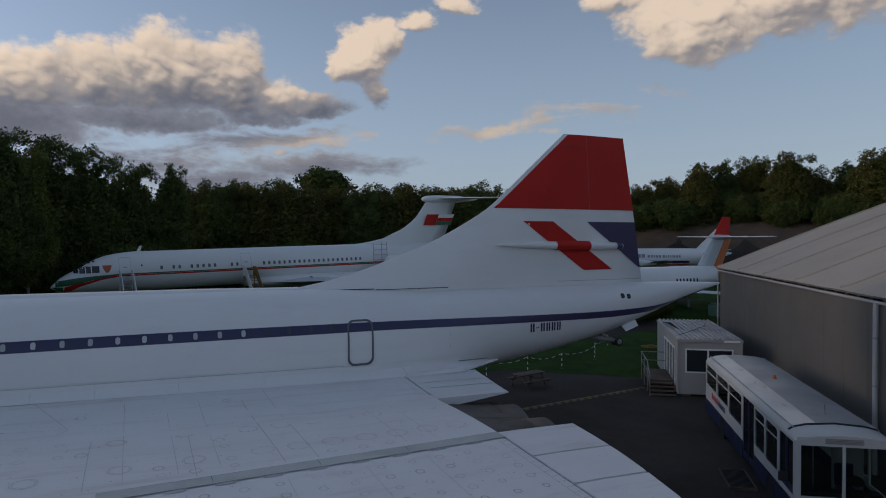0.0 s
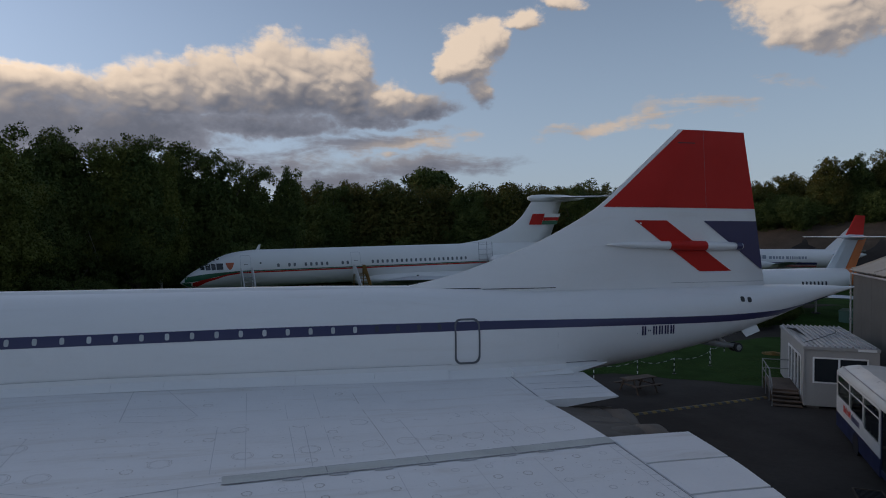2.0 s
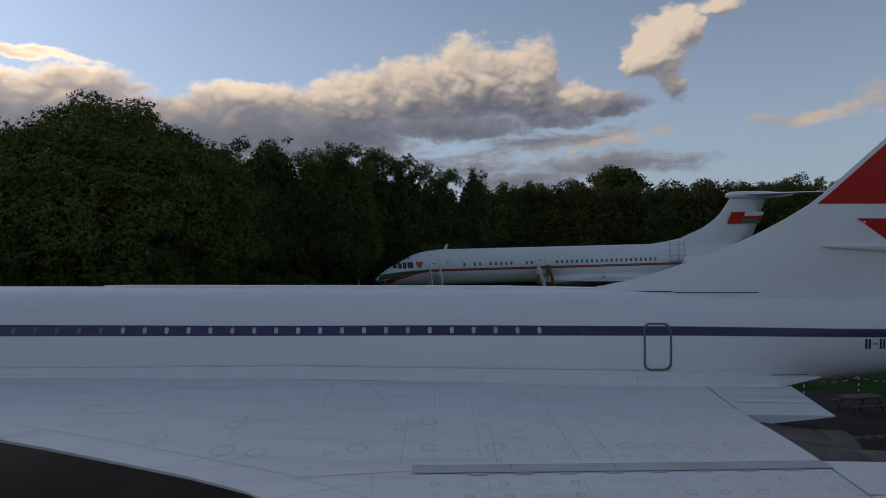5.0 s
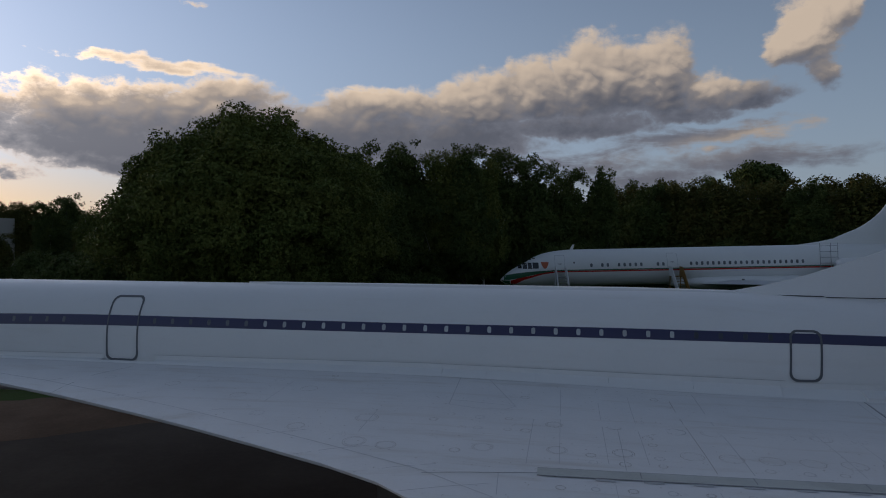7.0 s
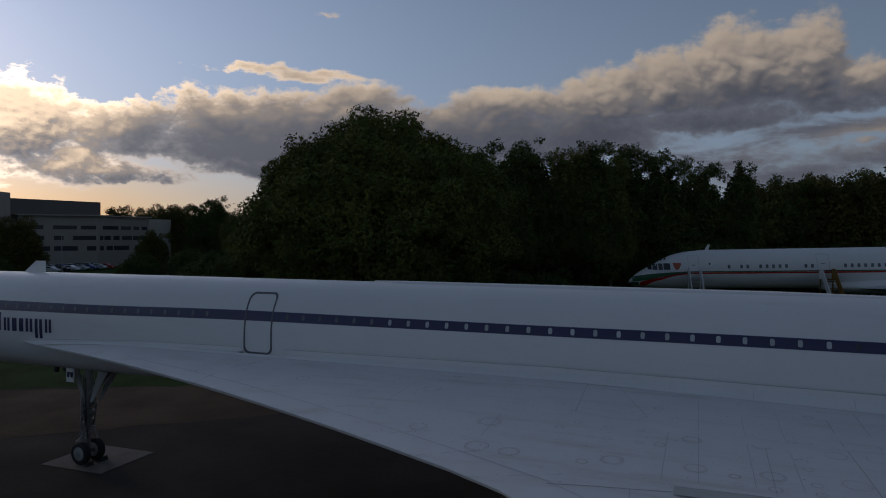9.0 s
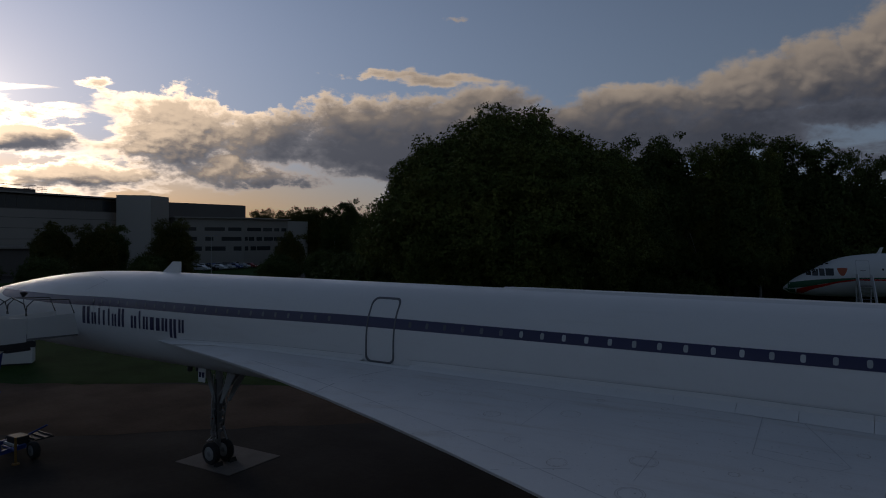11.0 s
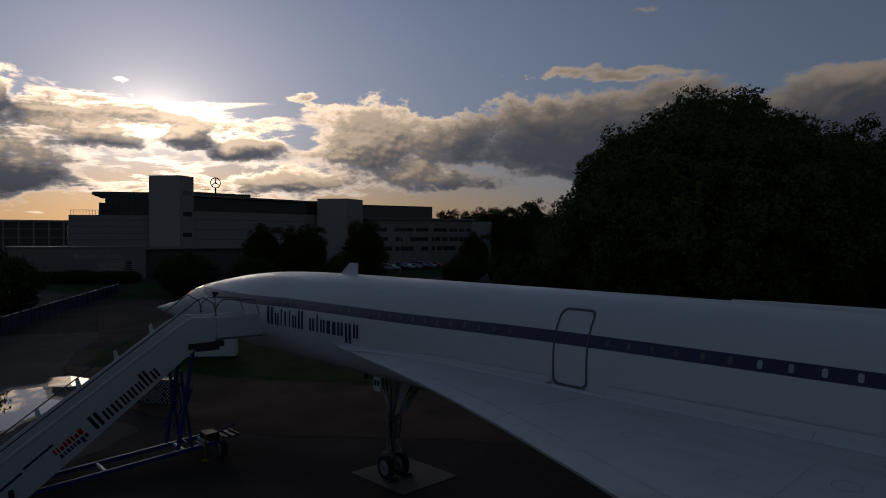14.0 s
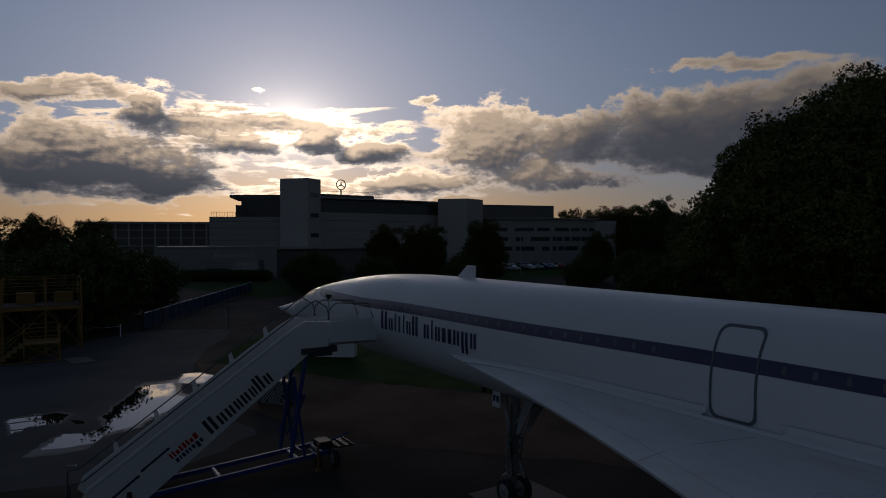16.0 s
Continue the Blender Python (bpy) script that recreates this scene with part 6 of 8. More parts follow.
part("roof_flap", prism([(3.0, -0.5, CH + 0.24), (5.6, -0.2, CH + 0.24), (5.4, 0.02, CH + 0.3), (4.2, -0.25, CH + 0.42)], (0, 0.02, 0.05)), BLACK, roof, "black strap on the roof")
part("roof_cable", tube([(0.6, -0.1, CH + 0.25), (2.6, -1.2, CH + 0.26), (4.8, -2.2, CH + 0.25), (6.0, -2.4, CH + 0.25)], 0.018, 5), BLACK, roof)
part("name_plate", boxes((-0.062, -2.95, CH + 0.01, -0.05, -2.2, CH + 0.12)), PVC, cabin, "small pale sign with plain bars")
win = part("window_frame", boxes((-0.03, -2.64, 1.2, 0.04, -0.36, 1.27), (-0.03, -2.64, 2.35, 0.04, -0.36, 2.42), (-0.03, -2.64, 1.27, 0.04, -2.57, 2.35), (-0.03, -0.43, 1.27, 0.04, -0.36, 2.35), (-0.03, -1.49, 1.27, 0.04, -1.41, 2.35)), PVC, cabin, "white plastic window frame")
for ya, yb in ((-2.57, -1.49), (-1.41, -0.43)):
    part("pane", boxes((0.0, ya, 1.27, 0.02, yb, 2.35)), PANE, win)
for i, x in enumerate((0.9, 1.9, 2.9, 3.9)):
    dr = part("glazed_door", boxes((x, -0.08, 0.35, x + 0.08, 0.02, 2.35), (x + 0.92, -0.08, 0.35, x + 1.0, 0.02, 2.35), (x + 0.08, -0.08, 0.35, x + 0.92, 0.02, 0.5), (x + 0.08, -0.08, 2.25, x + 0.92, 0.02, 2.35)), PVC, cabin, "white framed glass door")
    part("pane", boxes((x + 0.08, -0.06, 0.5, x + 0.92, -0.03, 2.25)), PANE, dr)
for x, y in ((0.4, -2.7), (0.4, -0.4), (7.4, -2.7), (7.4, -0.4), (3.9, -0.4)):
    part("footing", boxes((x - 0.3, y - 0.25, 0, x + 0.3, y + 0.25, 0.12)), CONCRETE, cabin)
stepw = thing("wooden_steps", "brown wooden steps with metal handrail at the cabin door", "steps", pose(67.3, 7.9, 0, 0, 0, CYAW))
for i in range(4):
    x = 0.95 - 0.3 * i
    part("tread", boxes((x - 0.3, 0.08, 0.46 - 0.14 * i, x + 0.02, 1.3, 0.5 - 0.14 * i)), WOOD, stepw)
    part("riser", boxes((x - 0.04, 0.1, 0.46 - 0.14 * i - 0.1, x - 0.01, 1.28, 0.46 - 0.14 * i)), WOOD, stepw)
for i in range(10):
    part("landing_board", boxes((1.0 + 0.3 * i, 0.05, 0.56, 1.29 + 0.3 * i, 1.32, 0.6)), WOOD, stepw)
part("landing_frame", boxes((1.0, 0.08, 0.42, 4.0, 0.14, 0.555), (1.0, 1.22, 0.42, 4.0, 1.28, 0.555), (1.0, 0.14, 0.42, 1.06, 1.22, 0.555), (3.94, 0.14, 0.42, 4.0, 1.22, 0.555)), WOOD, stepw)
for x, y in ((1.05, 0.11), (3.97, 0.11), (1.05, 1.25), (3.97, 1.25)):
    part("leg", boxes((x - 0.05, y - 0.05, 0, x + 0.05, y + 0.05, 0.42)), WOOD, stepw)
part("handrail", tube([(-0.15, 1.36, 0.0), (-0.15, 1.36, 0.95), (1.0, 1.36, 1.55), (4.0, 1.36, 1.55), (4.0, 0.1, 1.55)], 0.028, 6), DULL, stepw)
part("mid_rail", tube([(-0.15, 1.36, 0.5), (1.0, 1.36, 1.08), (4.0, 1.36, 1.08), (4.0, 0.1, 1.08)], 0.022, 6), DULL, stepw)
for x in (1.0, 2.5, 4.0):
    part("post", tube([(x, 1.36, 0.0), (x, 1.36, 1.55)], 0.025, 6), DULL, stepw)

# airport bus
BYAW = math.degrees(math.atan2(-0.804, -0.595)) + 1.1
BUS_X, BUS_Y = 65.25 + 1.2 * 0.595 - 0.26 * 0.804, 3.45 + 1.2 * 0.804 + 0.26 * 0.595
bus = thing("airport_bus", "white and navy single-deck airport bus beside the hangar", "bus", pose(BUS_X, BUS_Y, 0, 0, 0, BYAW))
BL, BW, BH = 12.15, 2.45, 2.7
HOLES = [(0.16, 2.28, 1.46, 2.4), (2.36, 4.34, 1.4, 2.4), (4.42, 6.44, 1.24, 2.4), (6.53, 8.03, 0.3, 2.44), (8.12, 9.29, 1.14, 2.4), (9.37, 10.64, 1.1, 2.4), (10.72, 12.0, 0.95, 2.42)]
SK = 0.82      # height of the navy skirt


def bus_side(y0, y1, holes):
    """White sheets and navy skirt panels round the openings, one by one."""
    x = 0.0
    for a, b, lo, hi in holes + [(BL, BL, 2, 2)]:
        part("side_pillar", boxes((x, y0, SK, a, y1, BH - 0.2)), BUSW, bus)
        part("skirt_panel", boxes((x, y0, 0.22, a, y1, SK)), BUSB, bus, "navy skirt panel")
        if b > a:
            part("cant_panel", boxes((a, y0, hi, b, y1, BH - 0.2)), BUSW, bus)
        if lo > SK and b > a:
            part("waist_panel", boxes((a, y0, SK, b, y1, lo)), BUSW, bus, "grimy white waist panel")
            part("skirt_panel", boxes((a, y0, 0.22, b, y1, SK)), BUSB, bus, "navy skirt panel")
        x = b


for y0, y1, holes in ((0.0, 0.06, HOLES), (BW - 0.06, BW, HOLES[:3] + HOLES[4:])):
    bus_side(y0, y1, holes)
rr = [(0.0, BH - 0.22), (0.03, BH - 0.1), (0.16, BH - 0.01), (0.5, BH + 0.07), (BW / 2, BH + 0.12), (BW - 0.5, BH + 0.07), (BW - 0.16, BH - 0.01), (BW - 0.03, BH - 0.1), (BW, BH - 0.22)]
part("roof", loft([[(x, y, z - dz) for y, z in rr] for x, dz in ((-0.03, 0.1), (0.2, 0.02), (3, 0), (9, 0), (BL - 0.5, 0), (BL - 0.1, 0.06), (BL + 0.02, 0.16))], closed=False), BUSW, bus, "weathered white roof", smooth=True)
part("roof_skin", loft([[(x, y, z + 0.03) for y, z in rr[3:7]] for x in steps_of(0.5, BL - 0.7, 8)], closed=False), mat("roof_sheet_grey", (0.4, 0.41, 0.41), 0.5, 0.1, vary=0.15, scale=1.2, grain=0.1, stain=0.5), bus, "stained grey roof sheet", smooth=True)
crinkle = []
for x in steps_of(0.45, BL - 0.65, 60):
    row = []
    for k in steps_of(0, 1, 6):
        y, z = 0.12 + 0.62 * k, curve_at(rr, 0.12 + 0.62 * k) + 0.036
        row.append((x, y + 0.03 * noise.noise(Vector((x * 1.4, k * 2, 3.0))), z + 0.022 * noise.noise(Vector((x * 2.2, k * 3.0, 0.0))) + 0.012 * noise.noise(Vector((x * 6.0, k * 7.0, 5.0)))))
    crinkle.append(row)
part("roof_foil", loft(crinkle, closed=False), mat("roof_silver", (0.66, 0.65, 0.63), 0.42, 0.35, vary=0.12, scale=1.5, grain=0.1, stain=0.3), bus, "crinkled silver foil along the roof edge", smooth=True)
part("roof_lip", tube([(BL - 0.66, y, z + 0.02) for y, z in rr[1:8]], 0.03, 6), BLACK, bus, "black gap under the front of the roof sheet")
for y in (0.14, BW - 0.14):
    part("gutter", tube([(0.3, y, BH + 0.01), (BL - 0.6, y, BH + 0.01)], 0.022, 6), STEEL, bus)
part("front_cap", boxes((BL - 0.05, 0.06, 2.4, BL, BW - 0.06, BH - 0.1), (BL - 0.05, 0.06, 0.3, BL, BW - 0.06, 1.0), (BL - 0.05, 0.06, 1.0, BL, 0.16, 2.4), (BL - 0.05, BW - 0.16, 1.0, BL, BW - 0.06, 2.4), (BL - 0.05, BW / 2 - 0.04, 1.0, BL, BW / 2 + 0.04, 2.4)), BUSW, bus)
dome = [(y, z - 0.13) for y, z in rr]
part("front_dome", prism([(BL - 0.02, y, z) for y, z in dome] + [(BL - 0.02, BW - 0.02, 2.38), (BL - 0.02, 0.02, 2.38)], (0.03, 0, 0)), BUSW, bus, "domed cream front panel")
vent_box = part("louvre_panel", boxes((BL + 0.012, 0.75, 2.45, BL + 0.02, BW - 0.75, 2.6)), CABIN, bus, "small louvred panel")
for k in range(4):
    part("louvre", boxes((BL + 0.021, 0.78, 2.465 + 0.034 * k, BL + 0.028, BW - 0.78, 2.48 + 0.034 * k)), DULL, vent_box)
part("cab_partition", boxes((BL - 1.7, BW - 0.95, 0.36, BL - 1.66, BW - 0.1, 2.3)), CABIN, bus, "pale panel behind the driver")
part("grab_pole", tube([(BL - 0.9, 0.75, 0.36), (BL - 0.9, 0.75, 2.5)], 0.02, 6), STEEL, bus)
part("driver_seat", boxes((BL - 1.5, 1.5, 0.36, BL - 1.05, 2.0, 0.85), (BL - 1.52, 1.5, 0.85, BL - 1.4, 2.0, 1.5), bevel=0.05), BUSB, bus)
part("rear_wall", boxes((0, 0.06, 0.3, 0.05, BW - 0.06, BH - 0.15)), BUSW, bus)
part("floor_pan", boxes((0.06, 0.06, 0.28, BL - 0.06, BW - 0.06, 0.36)), BLACK, bus)
for a, b, lo, hi in HOLES:
    if lo < 1:
        for k in (0, 1):
            x0 = a + 0.03 + k * (b - a) / 2
            leaf = part("door_leaf", boxes((x0, 0.02, lo, x0 + 0.07, 0.07, hi), (x0 + (b - a) / 2 - 0.1, 0.02, lo, x0 + (b - a) / 2 - 0.04, 0.07, hi), (x0 + 0.07, 0.02, lo, x0 + (b - a) / 2 - 0.1, 0.07, lo + 0.2)), BUSB, bus, "folding bus door leaf")
            part("pane", boxes((x0 + 0.07, 0.035, lo + 0.2, x0 + (b - a) / 2 - 0.1, 0.05, hi)), BUSGLASS, leaf)
        continue
    wf = part("window_frame", door_seal(lambda x, z, p=0.0: Vector((x, -p, z)), a - 0.02, b + 0.02, lo - 0.02, hi + 0.02, 0.12, 0.05, 0.012), BUSW, bus)
    part("pane", boxes((a + 0.005, 0.02, lo + 0.005, b - 0.005, 0.035, hi - 0.005)), BUSGLASS, wf)
    part("slider_rail", boxes((a + 0.02, 0.006, hi - 0.36, b - 0.02, 0.02, hi - 0.32)), BUSW, wf)
part("windscreen", boxes((BL - 0.03, 0.16, 1.0, BL - 0.015, BW / 2 - 0.04, 2.4), (BL - 0.03, BW / 2 + 0.04, 1.0, BL - 0.015, BW - 0.16, 2.4)), BUSGLASS, bus)
for i in range(5):
    for y in (0.35, 1.45):
        part("seat", boxes((1.0 + i * 0.95, y, 0.36, 1.45 + i * 0.95, y + 0.8, 0.8), (1.0 + i * 0.95, y, 0.8, 1.1 + i * 0.95, y + 0.8, 1.35), bevel=0.04), BUSB, bus)
part("steering_wheel", lathe([(0, 0.2), (0.03, 0.22), (0.06, 0.2)], (BL - 0.65, 1.75, 1.25), (0.4, 0, 1), 16), BLACK, bus)
part("dashboard", boxes((BL - 0.5, 0.2, 0.6, BL - 0.1, BW - 0.2, 1.1), bevel=0.05), BLACK, bus)
bus_arch = (3.3, 9.9)
for x in bus_arch:
    part("wheel_arch", lathe([(-0.006, 0.46), (0.05, 0.45), (0.05, 0.0)], (x, 0.0, 0.34), (0, 1, 0), 24), BLACK, bus)
    for y in (0.16, BW - 0.16):
        wheel(bus, (x, y, 0.42), 0.42, 0.28, 24)
word = part("name_bars", boxes((0.9, -0.004, 1.16, 0.92, -0.002, 1.18)), RED, bus, "red and navy lettering reduced to bars")
x = 1.3
for i, wd in enumerate((0.2, 0.12, 0.06, 0.1, 0.06, 0.12, 0.15, 0, 0.13, 0.06, 0.12, 0.2, 0.13, 0.14, 0.11)):
    if wd:
        part("letter_bar", boxes((x, -0.006, 1.08 if i < 7 else 1.06, x + wd, 0.0, 1.34 if i in (0, 2, 4, 6, 9) else 1.27)), RED if i < 7 else NAVY, word)
    x += wd + 0.06
part("beacon_base", lathe([(0, 0.1), (0.055, 0.095)], (5.45, 1.35, BH + 0.09), (0, 0, 1), 14), BLACK, bus)
bc = part("beacon", lathe([(0, 0.08), (0.04, 0.08), (0.041, 0.065), (0.12, 0.06), (0.15, 0.03)], (5.45, 1.35, BH + 0.12), (0, 0, 1), 16), AMBER, bus, "amber roof beacon", smooth=True)
mir = part("wing_mirror", tube([(BL - 0.2, -0.02, 1.75), (BL - 0.1, -0.25, 1.7), (BL - 0.1, -0.25, 1.55)], 0.015, 6), BLACK, bus)
part("mirror_head", boxes((BL - 0.16, -0.38, 1.35, BL - 0.08, -0.14, 1.6), bevel=0.02), BLACK, mir)
part("roof_wire", tube([(BL - 1.6, 1.3, BH + 0.12), (BL - 1.8, 1.35, BH + 0.4)], 0.008, 5), BLACK, bus)
RUST = mat("dark_rusty_steel", (0.11, 0.085, 0.065), 0.7, 0.2, vary=0.25, grain=0.3)
grate = thing("door_grating", "dark metal step grating lying by the bus", "grating", pose(60.45, -1.9, 0, 0, 0, math.degrees(math.atan2(-1.4, -1.05))))
part("frame", boxes((-0.9, -0.42, 0, 0.9, -0.38, 0.09), (-0.9, 0.38, 0, 0.9, 0.42, 0.09), (-0.9, -0.38, 0, -0.86, 0.38, 0.09), (0.86, -0.38, 0, 0.9, 0.38, 0.09)), RUST, grate)
for i in range(15):
    part("bar", boxes((-0.82 + 0.11 * i, -0.38, 0.03, -0.79 + 0.11 * i, 0.38, 0.07)), BLACK, grate)

# picnic table
ptable = thing("picnic_table", "weathered wooden picnic table with benches", "picnic table", pose(61.6, 12.9, 0, 0, 0, 12))
for i in range(5):
    part("top_plank", boxes((-0.95, -0.36 + 0.145 * i, 0.72, 0.95, -0.225 + 0.145 * i, 0.76), bevel=0.005), WOOD, ptable)
for y in (-0.82, 0.58):
    for k in (0, 0.13):
        part("bench_plank", boxes((-0.95, y + k, 0.43, 0.95, y + k + 0.115, 0.465), bevel=0.005), WOOD, ptable)
for x in (-0.65, 0.65):
    for s in (-1, 1):
        part("leg", prism([(x, s * 0.28, 0.72), (x, s * 0.38, 0.72), (x, s * 0.72, 0), (x, s * 0.62, 0)], (0.045, 0, 0)), WOOD, ptable)
    part("cross_rail", boxes((x + 0.046, -0.85, 0.36, x + 0.09, 0.85, 0.43)), WOOD, ptable)

# striped posts with a chain
spots = [(60.6, 15.8), (63.6, 16.2), (66.1, 16.3), (69.7, 17.8), (70.45, 18.74), (73.6, 21.4)]
proto = None
for x, y in spots:
    if proto is None:
        proto = thing("striped_post", "slim black and white striped rope post on grass", "post", pose(x, y, 0.0), "rope posts")
        for i in range(6):
            part("band", lathe([(0, 0.03), (0.16, 0.03)], (0, 0, i * 0.16), (0, 0, 1), 10), PVC if i % 2 else BLACK, proto)
        part("cap", lathe([(0, 0.035), (0.04, 0.02)], (0, 0, 0.96), (0, 0, 1), 10), BLACK, proto)
        part("foot", lathe([(0, 0.14), (0.03, 0.12)], (0, 0, 0.0), (0, 0, 1), 12), BLACK, proto)
    else:
        copy_thing(proto, pose(x, y, ground_z(x, y)))
chain = thing("barrier_chain", "black and white plastic chain hung between posts", "chain")
for (xa, ya), (xb, yb) in zip(spots, spots[1:]):
    pts = [(xa + (xb - xa) * k, ya + (yb - ya) * k, 0.93 - 0.9 * k * (1 - k) + ground_z(xa, ya)) for k in steps_of(0, 1, 10)]
    for i, (p, q) in enumerate(zip(pts, pts[1:])):
        part("chain_link", tube([p, q], 0.014, 5), PVC if i % 2 else BLACK, chain)
coil = thing("coiled_hose", "yellow hose lying coiled on the grass", "hose", pose(76.4, 20.0, ground_z(76.4, 20.0) + 0.05))
part("strand", tube([((0.75 - 0.01 * i) * math.cos(i * 0.35), (0.75 - 0.01 * i) * math.sin(i * 0.35), 0.03 + 0.002 * i) for i in range(60)], 0.03, 6), YELLOW, coil)
# speed bump
bump_a, bump_b = Vector((58.6, 8.85)), Vector((67.0, 10.0))
RAMPY = mat("worn_yellow_rubber", (0.2, 0.14, 0.035), 0.8, vary=0.2, stain=0.4, each=0.3)
hump = thing("cable_ramp", "yellow and black striped rubber cable ramp on asphalt", "cable ramp")
for i in range(34):
    p, q = bump_a.lerp(bump_b, i / 34), bump_a.lerp(bump_b, (i + 1) / 34)
    nrm = Vector((-(q - p).y, (q - p).x)).normalized()
    part("segment", loft([[(*(c + nrm * 0.16), 0.0), (*(c + nrm * 0.06), 0.06), (*(c - nrm * 0.06), 0.06), (*(c - nrm * 0.16), 0.0)] for c in (p, q)]), RAMPY if i % 2 else BLACK, hump)

# ---- aircraft further east
def small_ring(x, r, zc, n=20):
    return [(x, r * math.cos(2 * math.pi * i / n), zc + r * math.sin(2 * math.pi * i / n)) for i in range(n)]


prop = thing("cruciform_tail_aircraft", "white and orange propeller aircraft with red fin tip", "aircraft", pose(99.5, 35.3, 0, 0, 0, 176))
# local x towards the nose
SILVER = mat("pale_blue_metal", (0.55, 0.6, 0.66), 0.35, 0.3, vary=0.1, stain=0.1)
part("fuselage", loft([small_ring(x, r, z) for x, r, z in ((-2.5, 0.05, 4.5), (-1.2, 0.5, 4.3), (1, 1.0, 4.0), (4, 1.35, 3.7), (7, 1.45, 3.55), (16, 1.45, 3.5), (19, 1.2, 3.4), (21, 0.6, 3.2), (21.8, 0.1, 3.1))]), WHITE, prop, smooth=True)
part("orange_tail", loft([small_ring(x, r + 0.012, z) for x, r, z in ((-2.4, 0.09, 4.49), (-1.2, 0.5, 4.3), (0.2, 0.85, 4.12), (1.0, 1.0, 4.0))], caps=(True, False)), ORANGE, prop, smooth=True)
finp = part("fin", loft([[(3.2, -0.06, 4.6), (2.4, -0.14, 4.6), (0.9, -0.03, 4.7), (0.9, 0.03, 4.7), (2.4, 0.14, 4.6), (3.2, 0.06, 4.6)], [(0.9, -0.03, 8.0), (0.4, -0.1, 8.0), (-0.75, -0.03, 8.0), (-0.75, 0.03, 8.0), (0.4, 0.1, 8.0), (0.9, 0.03, 8.0)]]), SILVER, prop)
part("fin_tip", loft([[(0.85, -0.05, 8.05), (-1.2, -0.05, 8.05), (-1.2, 0.05, 8.05), (0.85, 0.05, 8.05)], [(-0.35, -0.03, 10.25), (-1.45, -0.03, 10.2), (-1.45, 0.03, 10.2), (-0.35, 0.03, 10.25)]]), RED, prop, "red fin tip")
part("rudder", loft([[(0.92, -0.12, 4.65), (-0.15, -0.12, 4.75), (-0.15, 0.12, 4.75), (0.92, 0.12, 4.65)], [(-0.75, -0.06, 7.95), (-1.6, -0.06, 7.95), (-1.6, 0.06, 7.95), (-0.75, 0.06, 7.95)]]), ORANGE, prop, "orange rudder")
part("tailplane_bullet", lathe([(0, 0.06), (0.4, 0.26), (2, 0.3), (3.0, 0.08)], (-1.6, 0, 8.05), (1, 0, 0), 14), SILVER, prop, smooth=True)
for s in (-1, 1):
    part("tailplane", loft([[(0.9, s * 0.1, 8.05), (0, s * 0.1, 8.17), (-1.2, s * 0.1, 8.05), (0, s * 0.1, 7.97)], [(0.1, s * 6.8, 8.1), (-0.3, s * 6.8, 8.15), (-0.9, s * 6.8, 8.1), (-0.3, s * 6.8, 8.06)]]), WHITE, prop)
    part("wing", loft([[(8.0, s * 1.2, 2.5), (6.5, s * 1.2, 2.75), (4.5, s * 1.2, 2.5), (6.5, s * 1.2, 2.3)], [(7.1, s * 13, 3.0), (6.3, s * 13, 3.1), (5.4, s * 13, 3.0), (6.3, s * 13, 2.9)]]), SILVER, prop)
    ml = part("main_leg", tube([(6.0, s * 2.2, 2.5), (6.0, s * 2.2, 0.5)], 0.09, 8), DULL, prop)
    for y in (-0.22, 0.22):
        wheel(ml, (6.0, s * 2.2 + y, 0.5), 0.5, 0.26, 18)
for i in range(7):
    x = 4.1 + 0.43 * i
    side_p = lambda x, z, p=0.0: Vector((x, math.sqrt(max(0.01, 1.42**2 - (z - 3.58) ** 2)) + p, z))
    part("cabin_window", ribbon([x, x + 0.2], lambda q, a=x: 3.4 + (q - a) * 0.4, lambda q, a=x: 3.78 + (q - a) * 0.4, side_p, 0.03), DARKWIN, prop)
part("nose_leg", tube([(19.0, 0, 2.3), (19.0, 0, 0.3)], 0.08, 8), DULL, prop)
wheel(prop, (19.0, 0, 0.35), 0.35, 0.2, 16)

cargo = thing("cargo_turboprop", "white cargo turboprop with dark green cheatline", "aircraft", pose(122.5, 66, 0.2, 0, 0, 150))
part("fuselage", loft([small_ring(x, r, z, 24) for x, r, z in ((-9, 0.1, 5.3), (-6.5, 0.8, 5.0), (-3.5, 1.35, 4.7), (0, 1.5, 4.6), (16, 1.5, 4.5), (19, 1.2, 4.4), (21, 0.4, 4.2))]), WHITE, cargo, smooth=True)
side_c = lambda x, z, p=0.0: Vector((x, math.sqrt(max(0.01, 1.5**2 - (z - 4.55) ** 2)) + p, z))
part("cheatline", ribbon(steps_of(-2, 18, 20), lambda x: 3.75, lambda x: 4.1, side_c, 0.012), NAVY, cargo)
part("red_line", ribbon(steps_of(-2, 18, 20), lambda x: 3.45, lambda x: 3.6, side_c, 0.012), RED, cargo)
nm = part("name_bars", ribbon([7.99, 8.0], lambda x: 4.9, lambda x: 4.91, side_c, 0.012), PALE, cargo, "grey lettering reduced to bars")
x = 9.0
for wd in (0.5, 0.5, 0.5, 0.45, 0.2, 0.5, 0.55, 0, 0, 0.4, 0.3, 0.25, 0.35, 0.3, 0, 0.4, 0.15, 0.2, 0.15, 0.15, 0.3, 0.3, 0.25):
    if wd:
        part("letter_bar", ribbon([x - wd, x], lambda q: 4.6, lambda q, h=wd: 5.15 if h > 0.42 else 5.0, side_c, 0.014), PALE, nm)
    x -= wd + 0.13
